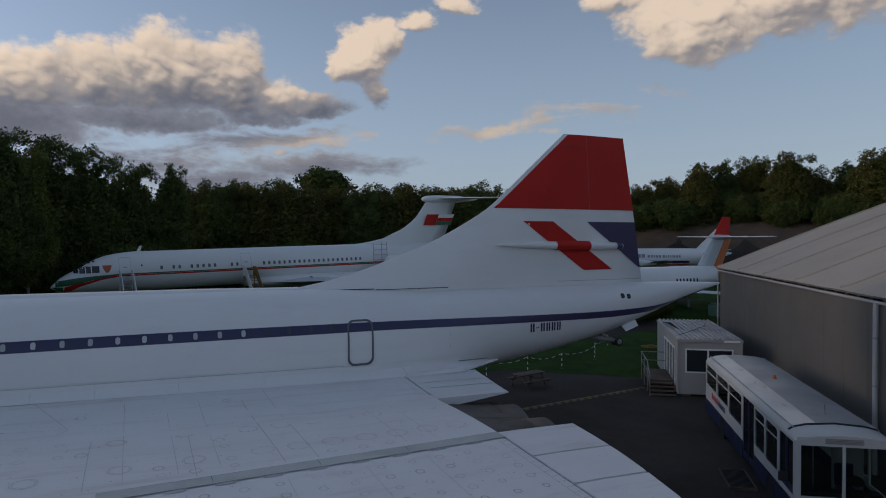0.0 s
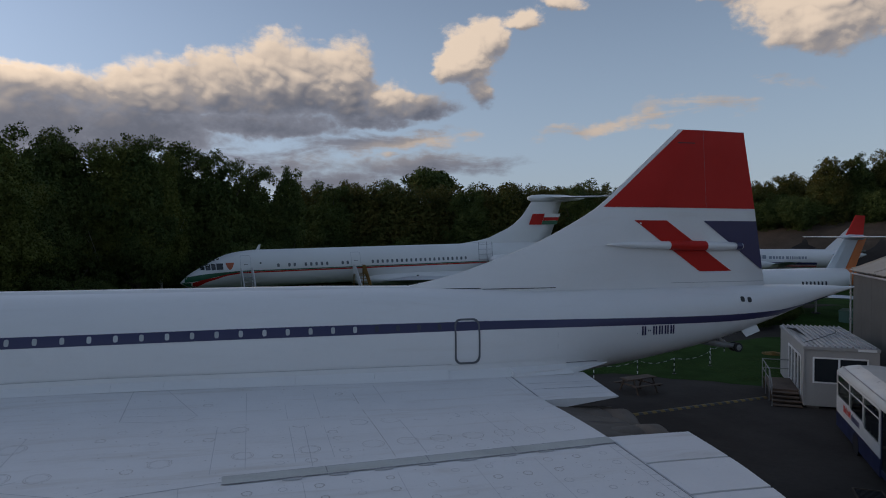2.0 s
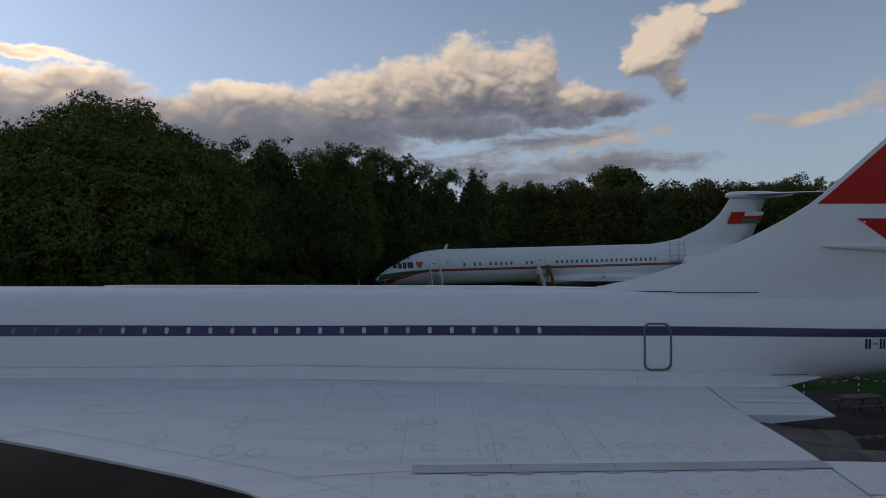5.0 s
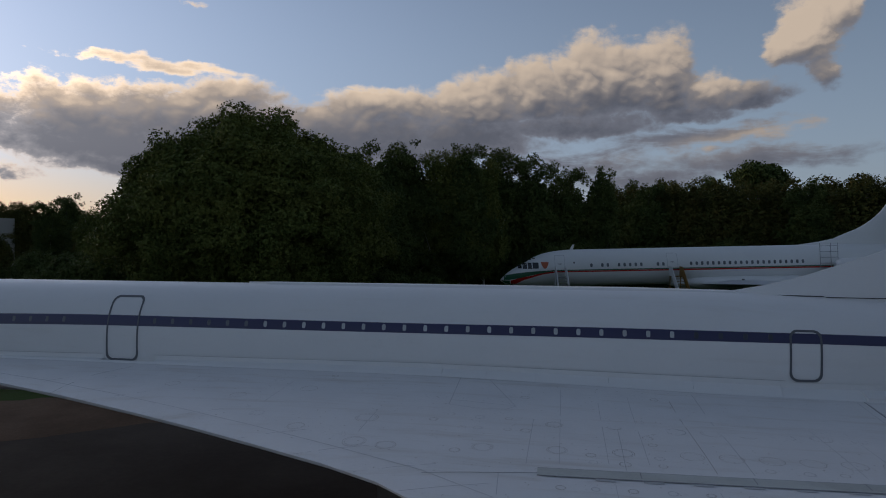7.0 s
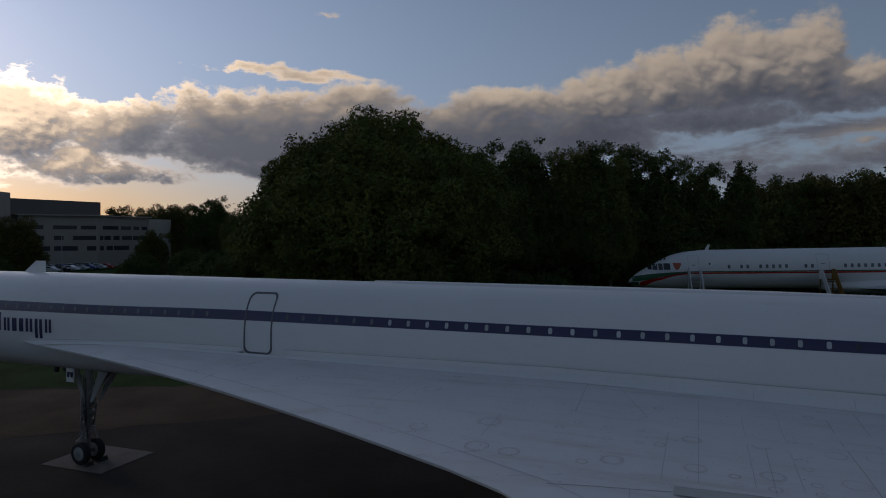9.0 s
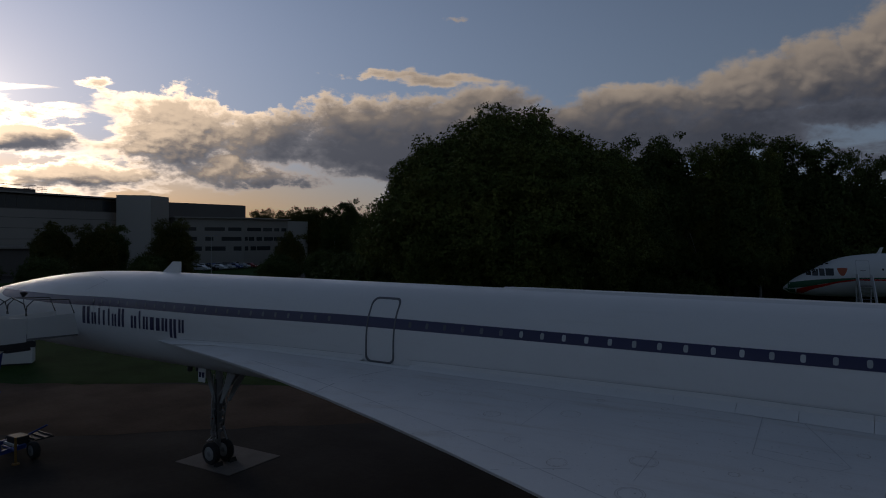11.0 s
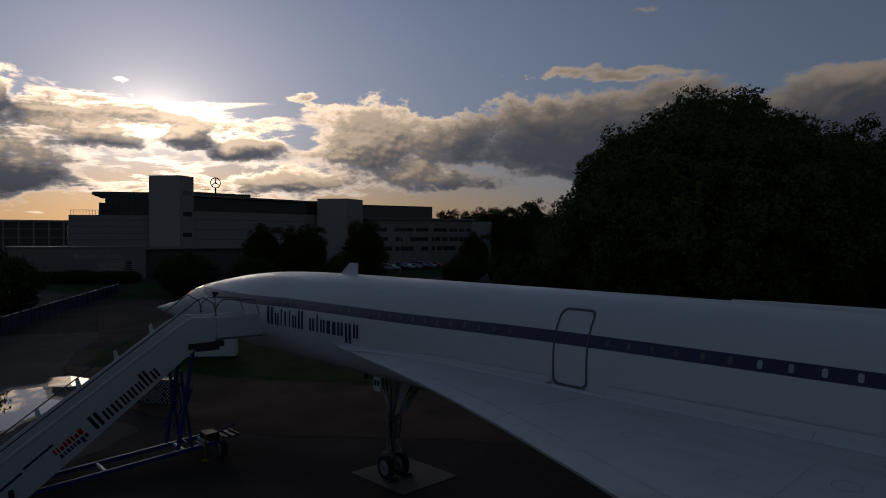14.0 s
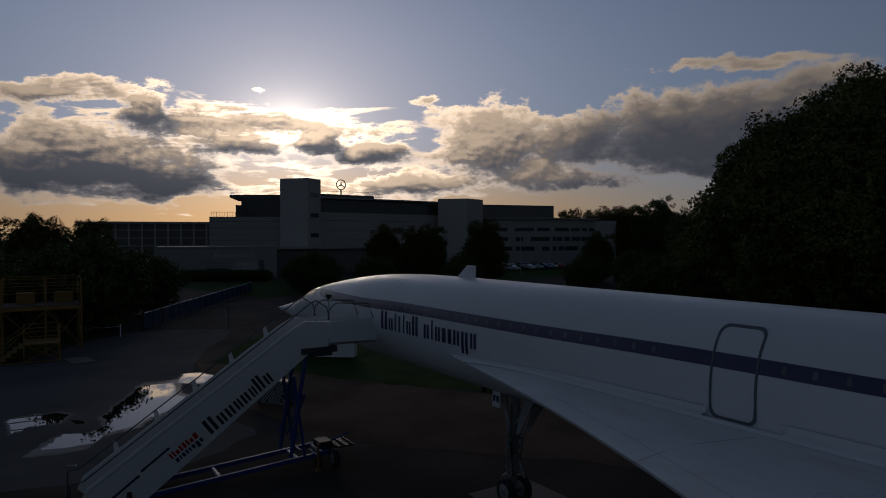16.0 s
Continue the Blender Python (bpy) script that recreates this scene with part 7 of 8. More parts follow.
for s in (-1, 1):
    part("wing", loft([[(7, s * 1.2, 3.4), (5, s * 1.2, 3.7), (2.5, s * 1.2, 3.4), (5, s * 1.2, 3.2)], [(5, s * 15, 4.6), (4.4, s * 15, 4.7), (3.4, s * 15, 4.6), (4.4, s * 15, 4.55)]]), SILVER, cargo)
    part("tailplane", loft([[(-4, s * 0.5, 5.3), (-7, s * 0.5, 5.3), (-7, s * 0.5, 5.15), (-4, s * 0.5, 5.15)], [(-5.6, s * 6, 6.0), (-7, s * 6, 6.0), (-7, s * 6, 5.95), (-5.6, s * 6, 5.95)]]), SILVER, cargo)
    for k, y in enumerate((4.5, 8.5)):
        pd = part("engine_pod", lathe([(0, 0.2), (0.4, 0.5), (3, 0.55), (5, 0.2)], (9.6, s * y, 3.9), (-1, 0, 0), 14), WHITE, cargo, smooth=True)
        part("spinner", lathe([(0, 0.3), (0.5, 0.05)], (9.6, s * y, 3.9), (1, 0, 0), 12), DULL, pd)
        part("blade", boxes((9.75, s * y - 0.12, 3.9 - 2.0, 9.8, s * y + 0.12, 3.9 + 2.0), (9.7, s * y - 2.0, 3.78, 9.75, s * y + 2.0, 4.02)), PALE, pd)
    lg = part("main_leg", tube([(4, s * 4.5, 3.4), (4, s * 4.5, 0.5)], 0.1, 8), DULL, cargo)
    wheel(lg, (4, s * 4.5, 0.5), 0.5, 0.4, 16)
part("fin", loft([[(-3, -0.1, 5.6), (-8, -0.05, 5.6), (-8, 0.05, 5.6), (-3, 0.1, 5.6)], [(-6.5, -0.05, 9.2), (-8.6, -0.03, 9.2), (-8.6, 0.03, 9.2), (-6.5, 0.05, 9.2)]]), WHITE, cargo)
for z in (6.6, 7.4, 8.2):
    part("fin_stripe", boxes((-7.95, -0.12, z, -5.6 - (z - 6.6) * 0.6, 0.12, z + 0.4)), RED if z != 7.4 else BLACK, cargo)
wheel(cargo, (17.5, 0, 0.4), 0.4, 0.3, 16)
part("nose_leg", tube([(17.5, 0, 3.2), (17.5, 0, 0.4)], 0.1, 8), DULL, cargo)
box_green = thing("equipment_locker", "dull green metal locker on the grass", "locker", pose(93.5, 30.0, 0, 0, 0, 35))
part("body", boxes((-1.2, -0.6, 0, 1.2, 0.6, 1.5), bevel=0.03), mat("dull_green", (0.05, 0.12, 0.09), 0.6), box_green)
part("lid", boxes((-1.25, -0.65, 1.5, 1.25, 0.65, 1.58), bevel=0.02), mat("dull_green_lid", (0.06, 0.13, 0.1), 0.6), box_green)
# ---------------------------------------------------------------- offices to the west
offices = thing("office_building", "long grey panelled office building with towers and glazed band", "building")


def block(name, outline, z0, z1, material, label="", parent=None):
    return part(name, prism([(x, y, z0) for x, y in outline], (0, 0, z1 - z0)), material, parent or offices, label)


def grow(outline, d):
    c = sum((Vector(p) for p in outline), Vector((0, 0))) / len(outline)
    return [tuple(Vector(p) + (Vector(p) - c).normalized() * d) for p in outline]


def wall_strip(a, b, z0, z1, proud, material, name, parent, pieces=1, gap=0.0, depth=0.08):
    """Panels in a row on a wall from a to b (the outer side to the right of a-b)."""
    a, b = Vector(a), Vector(b)
    d = b - a
    nrm = Vector((d.y, -d.x)).normalized()
    for i in range(pieces):
        p, q = a + d * ((i + gap) / pieces), a + d * ((i + 1 - gap) / pieces)
        o = [(*(p + nrm * (proud - depth)), z0), (*(q + nrm * (proud - depth)), z0), (*(q + nrm * proud), z0), (*(p + nrm * proud), z0)]
        part(name, prism(o, (0, 0, z1 - z0)), material, parent)


tower = block("tower", [(-118.7, 39.0), (-113.3, 44.0), (-116.4, 48.4), (-121.8, 43.4)], 0, 22.3, BLDW, "pale stair tower with slot windows")
for z in (17.9, 13.0, 8.2):
    wall_strip((-113.9, 44.9), (-115.9, 47.7), z, z + 1.0, 0.03, BLDGLASS, "slot_window", tower)
wall_strip((-113.3, 44.0), (-116.4, 48.4), 0, 22.3, 0.02, BLDG, "side_panel", tower, 1, 0.0, 0.01)
main = block("main_block", [(-118.0, 48.0), (-123.9, 87.4), (-141, 85), (-135, 46)], 0, 14.4, BLDG, "grey panelled main block")
block("upper_storey", [(-118.3, 48.2), (-124.1, 87.2), (-141, 85), (-135, 46)], 14.4, 17.7, BLDD, "")
wall_strip((-124.1, 87.2), (-118.3, 48.2), 14.6, 17.3, 0.05, BLDGLASS, "band_window", main, 16, 0.03)
block("roof_slab", [(-116.9, 46.5), (-123.0, 89), (-142, 87), (-136, 44)], 17.9, 18.25, BLDG)
block("plant_room", [(-121, 50), (-123, 66), (-133, 65), (-131, 49)], 18.25, 19.2, BLDD)
for z in (2.5, 5.0, 7.5, 10.0, 12.4):
    wall_strip((-123.9, 87.4), (-118.0, 48.0), z, z + 0.12, 0.06, BLDD, "panel_joint", main)
terrace = block("terrace_block", [(-127.4, 24.5), (-119.4, 39.8), (-136, 48), (-144, 33)], 0, 13.2, BLDG, "grey panelled terrace block")
for z in (7.5, 9.0, 10.5, 12.0):
    wall_strip((-119.4, 39.8), (-127.4, 24.5), z, z + 0.1, 0.05, BLDD, "panel_joint", terrace)
glz = block("glazed_lounge", [(-127.0, 32.0), (-122.2, 41.0), (-136, 47), (-141, 38)], 13.2, 18.0, BLDGLASS, "glazed upper lounge")
wall_strip((-122.2, 41.0), (-127.0, 32.0), 13.2, 18.0, 0.08, BLDD, "mullion", glz, 9, 0.46)
block("roof_slab", [(-128.6, 29.6), (-121.6, 41.6), (-137, 48), (-144, 36)], 18.0, 18.7, BLDD, "thin overhanging roof")
rail = part("terrace_rail", tube([(-127.2, 24.9, 14.3), (-123.2, 32.8, 14.3)], 0.05, 6), BLDD, offices)
for k in steps_of(0, 1, 14):
    part("baluster", tube([(-127.2 + 4 * k, 24.9 + 7.9 * k, 13.2), (-127.2 + 4 * k, 24.9 + 7.9 * k, 14.3)], 0.04, 5), BLDD, rail)
block("brace", [(-124.5, 30.0), (-124.3, 30.2), (-126.5, 34), (-126.7, 33.8)], 13.2, 16.0, BLDD)
wb = block("white_tower", [(-121.7, 85.2), (-115.7, 91.0), (-119.2, 98.8), (-127, 94)], 0, 18.95, BLDW, "pale square tower")
wall_strip((-115.7, 91.0), (-119.2, 98.8), 0, 18.95, 0.02, BLDG, "side_panel", wb, 1, 0, 0.01)
block("dark_block", [(-123, 97.0), (-118.3, 124.8), (-136, 128), (-141, 100)], 0, 17.8, BLDD, "dark clad rear block")
rw = block("east_wing", [(-119.4, 101.0), (-108.5, 115.4), (-108.0, 132.2), (-130, 135), (-130, 103)], 0, 13.4, BLDG, "three-storey wing with window bands")
rwn = random.Random(12)
for z0, z1 in ((9.9, 10.9), (7.1, 8.2), (4.3, 5.5)):
    for a, b in (((-108.5, 115.4), (-119.4, 101.0)), ((-108.0, 132.2), (-108.5, 115.4))):
        a, b = Vector(a), Vector(b)
        t = 0.03
        while t < 0.92:
            w_ = rwn.choice((0.12, 0.2, 0.3))
            wall_strip(a.lerp(b, t), a.lerp(b, min(0.97, t + w_)), z0, z1, 0.06, BLDGLASS, "band_window", rw)
            t += w_ + rwn.choice((0.02, 0.05, 0.12))
block("roof_slab", [(-118.8, 100.2), (-107.4, 114.8), (-106.9, 132.4), (-130, 135), (-130, 103)], 13.4, 13.75, BLDG)
block("white_end", [(-108.0, 132.3), (-106.7, 139.6), (-119, 142), (-120, 134)], 0, 13.1, BLDW, "white end wall")
low = block("low_roof", [(-104.0, 33.0), (-108, 62.0), (-119, 60), (-116, 33)], 0, 5.6, BLDD, "low dark link building")
block("roof_slab", [(-103.0, 33.0), (-107, 64.0), (-119, 62), (-116, 33)], 5.6, 6.1, BLDG)
# workshop pavilion with lettering and roller doors
pav = thing("workshop_pavilion", "low ribbed metal workshop with two roller doors", "building")
PA, PB = Vector((-104.0, 9.0)), Vector((-98.2, 31.5))
pd_ = (PB - PA).normalized()
pn = Vector((pd_.y, -pd_.x))


def pav_at(s, out, z):
    p = PA + pd_ * s + pn * out
    return (p.x, p.y, z)


def pav_box(name, s0, s1, o0, o1, z0, z1, material, parent, label=""):
    return part(name, prism([pav_at(s0, o0, z0), pav_at(s1, o0, z0), pav_at(s1, o1, z0), pav_at(s0, o1, z0)], (0, 0, z1 - z0)), material, parent, label)


plen = (PB - PA).length
pav_box("front_wall", 0, 9.2, -0.3, 0, 0, 6.1, BLDG, pav)
pav_box("front_wall", 13.6, 14.8, -0.3, 0, 0, 6.1, BLDG, pav)
pav_box("front_wall", 19.4, plen, -0.3, 0, 0, 6.1, BLDG, pav)
pav_box("front_wall", 9.2, 13.6, -0.3, 0, 3.4, 6.1, BLDG, pav)
pav_box("front_wall", 14.8, 19.4, -0.3, 0, 3.4, 6.1, BLDG, pav)
pav_box("body", 0, plen, -14, -0.6, 0, 6.0, BLDD, pav)
pav_box("roof", -0.4, plen + 0.4, -14, 0.25, 6.1, 6.35, BLDG, pav)
for z in steps_of(0.4, 5.8, 14):
    pav_box("rib", 0, 9.1, 0.002, 0.06, z, z + 0.14, BLDG, pav)
    pav_box("rib", 19.5, plen, 0.002, 0.06, z, z + 0.14, BLDG, pav)
for s0, s1, drop in ((9.2, 13.6, 1.9), (14.8, 19.4, 1.5)):
    dr = pav_box("roller_door", s0 + 0.05, s1 - 0.05, -0.25, -0.15, drop, 3.4, BLDW if s0 > 14 else BLDG, pav, "half-raised roller door")
    for z in steps_of(drop + 0.2, 3.2, 3):
        pav_box("slat", s0 + 0.1, s1 - 0.1, -0.15, -0.12, z, z + 0.06, BLDD, dr)
for k in range(4):
    pav_box("side_pane", 19.7, 20.7, 0.0, 0.05, 0.6 + 0.75 * k, 1.2 + 0.75 * k, BLDGLASS, pav)
sign = pav_box("name_bars", 10.6, 10.62, 0.02, 0.05, 4.0, 4.05, BLDW, pav, "pale lettering reduced to plain bars")
s = 10.8
for wd in (0.75, 0.45, 0.35, 0.45, 0.45, 0.5, 0.45, 0.4, 0.25, 0.6, 0.45, 0.5, 0.45):
    pav_box("letter_bar", s, s + wd, 0.02, 0.12, 4.15, 5.0 if wd > 0.55 else 4.75, BLDW, sign)
    s += wd + 0.16
# ring emblem on the roof
emb = thing("roof_emblem", "dark ring emblem with three spokes on a pole", "emblem", pose(-122.1, 56.2, 0, 0, 0, 0))
rim_pts = [(0, 1.25 * math.cos(a), 21.75 + 1.25 * math.sin(a)) for a in (2 * math.pi * i / 32 for i in range(33))]
part("ring", tube(rim_pts, 0.13, 8), BLACK, emb)
for a in (90, 210, 330):
    part("spoke", tube([(0, 0, 21.75), (0, 1.25 * math.cos(radians(a)), 21.75 + 1.25 * math.sin(radians(a)))], [0.2, 0.06], 8), BLACK, emb)
part("pole", tube([(0, 0, 19.2), (0, 0, 20.5)], 0.2, 10), BLACK, emb)
part("guard_rail", tube([(1, -6, 19.9), (1, 9, 19.9)], 0.05, 6), BLACK, offices).location = (-122.1, 56.2, 0)
for y0 in (63, 66):
    ar = thing("roof_aerial", "small lattice aerial array on the roof", "aerial", pose(-124, y0 + 2, 18.25))
    part("mast", tube([(0, 0, 0), (0, 0, 1.6)], 0.05, 6), BLACK, ar)
    for z in (0.7, 1.1, 1.5):
        part("bar", tube([(0, -1.2, z), (0, 1.2, z)], 0.05, 5), BLACK, ar)
# long building further off
far_b = thing("distant_offices", "long dark distant office block with open frame", "building")
part("wall", prism([(-222, 4, 0), (-210, 43, 0), (-226, 48, 0), (-238, 10, 0)], (0, 0, 13.2)), BLDD, far_b)
part("roof", prism([(-221, 1, 13.2), (-208.5, 44, 13.2), (-226, 49, 13.2), (-239, 8, 13.2)], (0, 0, 0.7)), BLDG, far_b)
for k in steps_of(0.03, 0.97, 9):
    part("column", boxes((-222 + 12 * k + 0.2, 4 + 39 * k - 0.3, 0, -222 + 12 * k + 0.9, 4 + 39 * k + 0.3, 13.2)), BLDG, far_b)
for z in (5.2, 8.0, 10.8):
    part("floor_edge", prism([(-221.6, 4, z), (-209.6, 43, z), (-210.4, 43.2, z), (-222.4, 4.2, z)], (0, 0, 0.35)), BLDG, far_b)

# street lamps and parked cars by the offices
lampp = None
for x, y, h in ((-80.2, 81.6, 8.5), (-91.6, 139.0, 8.4), (-88, 131, 8.3), (-60, 108, 8.0), (-96, 120, 8.4)):
    if lampp is None:
        lampp = thing("street_lamp", "grey twin-headed street lamp in the car park", "street lamp", pose(x, y, 0), "car park lamps")
        part("pole", tube([(0, 0, 0), (0, 0, 8.4)], [0.09, 0.05], 8), STEEL, lampp)
        for s_ in (-1, 1):
            part("arm", tube([(0, 0, 8.3), (0, s_ * 0.8, 8.5)], 0.035, 6), STEEL, lampp)
            part("head", boxes((-0.15, s_ * 1.1 - 0.35, 8.44, 0.15, s_ * 1.1 + 0.35, 8.56), bevel=0.03), PALE, lampp)
    else:
        copy_thing(lampp, pose(x, y, 0, 0, 0, 40))
CARS = [mat("car_paint_" + n, c, 0.3, 0.2, vary=0.05, coat=0.5) for n, c in (("silver", (0.45, 0.46, 0.47)), ("white", (0.7, 0.7, 0.7)), ("black", (0.02, 0.02, 0.025)), ("blue", (0.03, 0.06, 0.2)), ("red", (0.3, 0.03, 0.03)))]


def car(m, paint, colour):
    c = thing("parked_car", colour + " saloon car parked before the offices", "car", m, "parked cars")
    prof = [(-2.1, 0.35), (-2.15, 0.75), (-1.95, 0.95), (-1.3, 1.0), (-0.75, 1.4), (0.65, 1.42), (1.35, 0.98), (2.0, 0.85), (2.15, 0.6), (2.1, 0.35)]
    part("body", loft([[(x, y * (0.82 if z > 1.05 else 1.0), z) for x, z in prof] for y in (-0.86, -0.8, 0.8, 0.86)]), paint, c)
    part("side_glass", boxes((-0.85, -0.83, 1.02, 0.75, 0.83, 1.32), bevel=0.02), PANE, c)
    part("rear_glass", prism([(-1.28, -0.6, 1.04), (-0.82, -0.6, 1.38), (-0.82, 0.6, 1.38), (-1.28, 0.6, 1.04)], (-0.02, 0, 0.02)), PANE, c)
    for x in (-1.35, 1.35):
        for y in (-0.78, 0.78):
            wheel(c, (x, y, 0.32), 0.32, 0.2, 14)
    for y in (-0.6, 0.6):
        part("headlight", boxes((2.06, y - 0.18, 0.62, 2.14, y + 0.18, 0.74), bevel=0.02), PVC, c)
    return c


names = ("silver", "white", "black", "blue", "red")
for i in range(14):
    k = (0, 2, 1, 0, 3, 0, 4, 2, 0, 1, 3, 0, 2, 1)[i]
    car(pose(-92 - 0.6 * (i % 7) - 7 * (i // 7), 88 + 3.0 * (i % 7) + (i // 7), 0, 0, 0, 20 + 180 * (i % 2)), CARS[k], names[k])

# ---------------------------------------------------------------- boarding stairs at the nose
STW = mat("stair_white", (0.76, 0.74, 0.7), 0.5, vary=0.06, scale=1.2, grain=0.05, stain=0.2)
RAILS = mat("rail_dark_steel", (0.12, 0.12, 0.12), 0.4, 0.6, vary=0.15)
JAW = mat("dark_greased_steel", (0.06, 0.058, 0.055), 0.6, 0.2, vary=0.2)
stairs = thing("passenger_stairs", "white mobile passenger stairs on a blue undercarriage", "passenger stairs")
X0, X1 = 14.75, 16.1


def ramp_z(y):
    """Height of the upper edge of the flank at a place along the flight."""
    return 4.88 + (y + 4.88) * 0.683


for x in (X0, X1):
    s_ = part("flank", prism([(x, -3.5, 5.08), (x, -4.35, 5.16), (x, -4.88, 4.88), (x, -11.05, ramp_z(-11.05)), (x, -11.2, 0.3), (x, -10.9, 0.03), (x, -9.42, 0.05), (x, -4.22, 4.02), (x, -3.5, 4.24)], (-0.05 if x == X1 else 0.05, 0, 0)), STW, stairs, "white flank panel")
    part("platform_side", prism([(x, -1.6, 4.3), (x, -1.78, 5.1), (x, -3.45, 5.07), (x, -3.45, 4.34)], (-0.04 if x == X1 else 0.04, 0, 0)), STW, stairs)
    part("edge_strip", prism([(x + 0.012, -4.9, 4.755), (x + 0.012, -11.1, ramp_z(-11.1) - 0.122), (x + 0.012, -11.1, ramp_z(-11.1) - 0.11), (x + 0.012, -4.9, 4.767)], (-0.012, 0, 0)), SEAM, stairs, "thin dark joint along the flank")
    hr = part("handrail", tube([(x - 0.04, -1.75, 5.1), (x - 0.04, -1.95, 5.65), (x - 0.04, -3.2, 5.72), (x - 0.04, -3.45, 5.5), (x - 0.04, -3.5, 5.15)], 0.022, 8), RAILS, stairs, "bent steel handrail")
    part("handrail", tube([(x - 0.04, -3.45, 5.15), (x - 0.04, -3.55, 5.6), (x - 0.04, -3.95, 5.85), (x - 0.04, -4.2, 5.72), (x - 0.04, -4.76, 5.31), (x - 0.04, -11.1, 0.93), (x - 0.04, -11.45, 0.85), (x - 0.04, -11.45, 0.05)], 0.022, 8), RAILS, stairs, "bent steel handrail")
    for y in (-5.2, -6.4, -7.6, -8.8, -10.0):
        part("rail_stay", prism([(x - 0.06, y, ramp_z(y) - 0.05), (x - 0.06, y - 0.16, ramp_z(y) - 0.12), (x - 0.06, y - 0.2, ramp_z(y) + 0.2), (x - 0.06, y - 0.1, ramp_z(y) + 0.25)], (0.03, 0, 0)), STW, stairs)
for i in range(22):
    y = -4.0 - i * 0.3
    part("tread", boxes((X0 + 0.06, y - 0.3, 4.24 - i * 0.187, X1 - 0.06, y, 4.28 - i * 0.187)), DULL, stairs)
part("platform", boxes((X0 + 0.05, -4.0, 4.24, X1 - 0.05, -1.62, 4.32)), DULL, stairs)
part("jaw", boxes((X0 + 0.2, -4.5, 4.02, X1 + 0.06, -3.2, 4.22), (X0 + 0.2, -4.2, 3.92, X1 + 0.1, -3.4, 4.02)), JAW, stairs, "dark sliding platform frame")
fl = part("flank_name", boxes((X1 + 0.001, -7.6, 2.22, X1 + 0.006, -7.59, 2.23)), BLACK, stairs, "black and red lettering reduced to bars")
SL = Vector((0, 0.806, 0.592))
UPV = Vector((0, -0.592, 0.806))


def flank_bar(s0, s1, h0, h1, material, parent, proud=0.008):
    o = Vector((X1 + proud, -7.7, 1.60))
    wide = s1 - s0
    for f0, f1 in ((0, 0.38), (0.64, 1.0)) if 0.15 < wide < 0.5 else ((0, 1),):
        pts = [o + SL * (s0 + a * wide) + UPV * b for a, b in ((f0, h0), (f1, h0), (f1, h1), (f0, h1))]
        part("letter_bar", prism(pts, (-0.006, 0, 0)), material, parent)


s0 = 0.25
for wd, hh in ((0.40, 0.52), (0.3, 0.36), (0.32, 0.36), (0.26, 0.36), (0.3, 0.36), (0.24, 0.36), (0.32, 0.55), (0.28, 0.36)):
    flank_bar(s0, s0 + wd * 0.78, 0.0, hh, BLACK, fl)
    s0 += wd * 1.08
s0 = -1.05
for i, wd in enumerate((0.16, 0.1, 0.07, 0.09, 0.07, 0.1, 0.13)):
    flank_bar(s0, s0 + wd, 0.22, 0.42 if i in (0, 2, 3, 4, 6) else 0.36, RED, fl)
    s0 += wd + 0.045
s0 = -1.0
for i, wd in enumerate((0.1, 0.05, 0.09, 0.17, 0.1, 0.11, 0.09)):
    flank_bar(s0, s0 + wd, 0.02 if i != 5 else -0.06, 0.16, NAVY, fl)
    s0 += wd + 0.045
for a, b in ((-1.9, -0.9), (-3.2, -2.0), (-4.3, -3.3)):
    flank_bar(a, b, 0.62 + 0.045 * a, 0.69 + 0.045 * a, BUSB, fl)
for x in (X0 + 0.1, X1 - 0.1):
    part("side_beam", prism([(x - 0.06, -3.5, 0.55), (x - 0.06, -3.5, 0.41), (x - 0.06, -9.4, 0.05), (x - 0.06, -9.4, 0.19)], (0.12, 0, 0)), BLUEP, stairs, "blue chassis beam")
    part("column", tube([(x, -4.85, 0.5), (x, -4.3, 3.95)], 0.075, 8), BLUEP, stairs, "blue lifting column")
    part("column", tube([(x, -4.35, 0.5), (x, -4.75, 3.3)], 0.055, 8), BLUEP, stairs)
    part("brace", tube([(x, -4.9, 1.1), (x - 0.05, -4.3, 2.6)], 0.03, 6), BLUEP, stairs)
for y in (-9.2, -7.2, -4.6, -3.7):
    part("cross_beam", boxes((X0 + 0.16, y - 0.04, 0.44 + (y + 3.5) * 0.061, X1 - 0.16, y + 0.04, 0.53 + (y + 3.5) * 0.061)), BLUEP if y < -8 else PVC, stairs)
part("cross_brace", tube([(X0 + 0.1, -4.6, 1.0), (X1 - 0.1, -4.4, 2.6)], 0.03, 6), BLUEP, stairs)
part("cross_brace", tube([(X1 - 0.1, -4.6, 1.0), (X0 + 0.1, -4.4, 2.6)], 0.03, 6), BLUEP, stairs)
for x in (X0 + 0.05, X1 - 0.05):
    wheel(stairs, (x, -9.9, 0.2), 0.2, 0.14, 16)
for x in (X0 - 0.1, X1 + 0.15):
    t_ = wheel(stairs, (x, -3.35, 0.32), 0.32, 0.22, 18)
for x, y in ((X1 + 0.25, -4.0), (X0 - 0.2, -4.3)):
    part("stabiliser", tube([(x, y, 0.05), (x, y, 0.95)], 0.045, 8), YELLOW, stairs, "yellow stabiliser jack")
    part("jack_foot", lathe([(0, 0.13), (0.04, 0.12)], (x, y, 0.0), (0, 0, 1), 12), YELLOW, stairs)
    part("outrigger", tube([(x, y, 0.5), (X0 + 0.7, y, 0.5)], 0.04, 6), BLUEP, stairs)
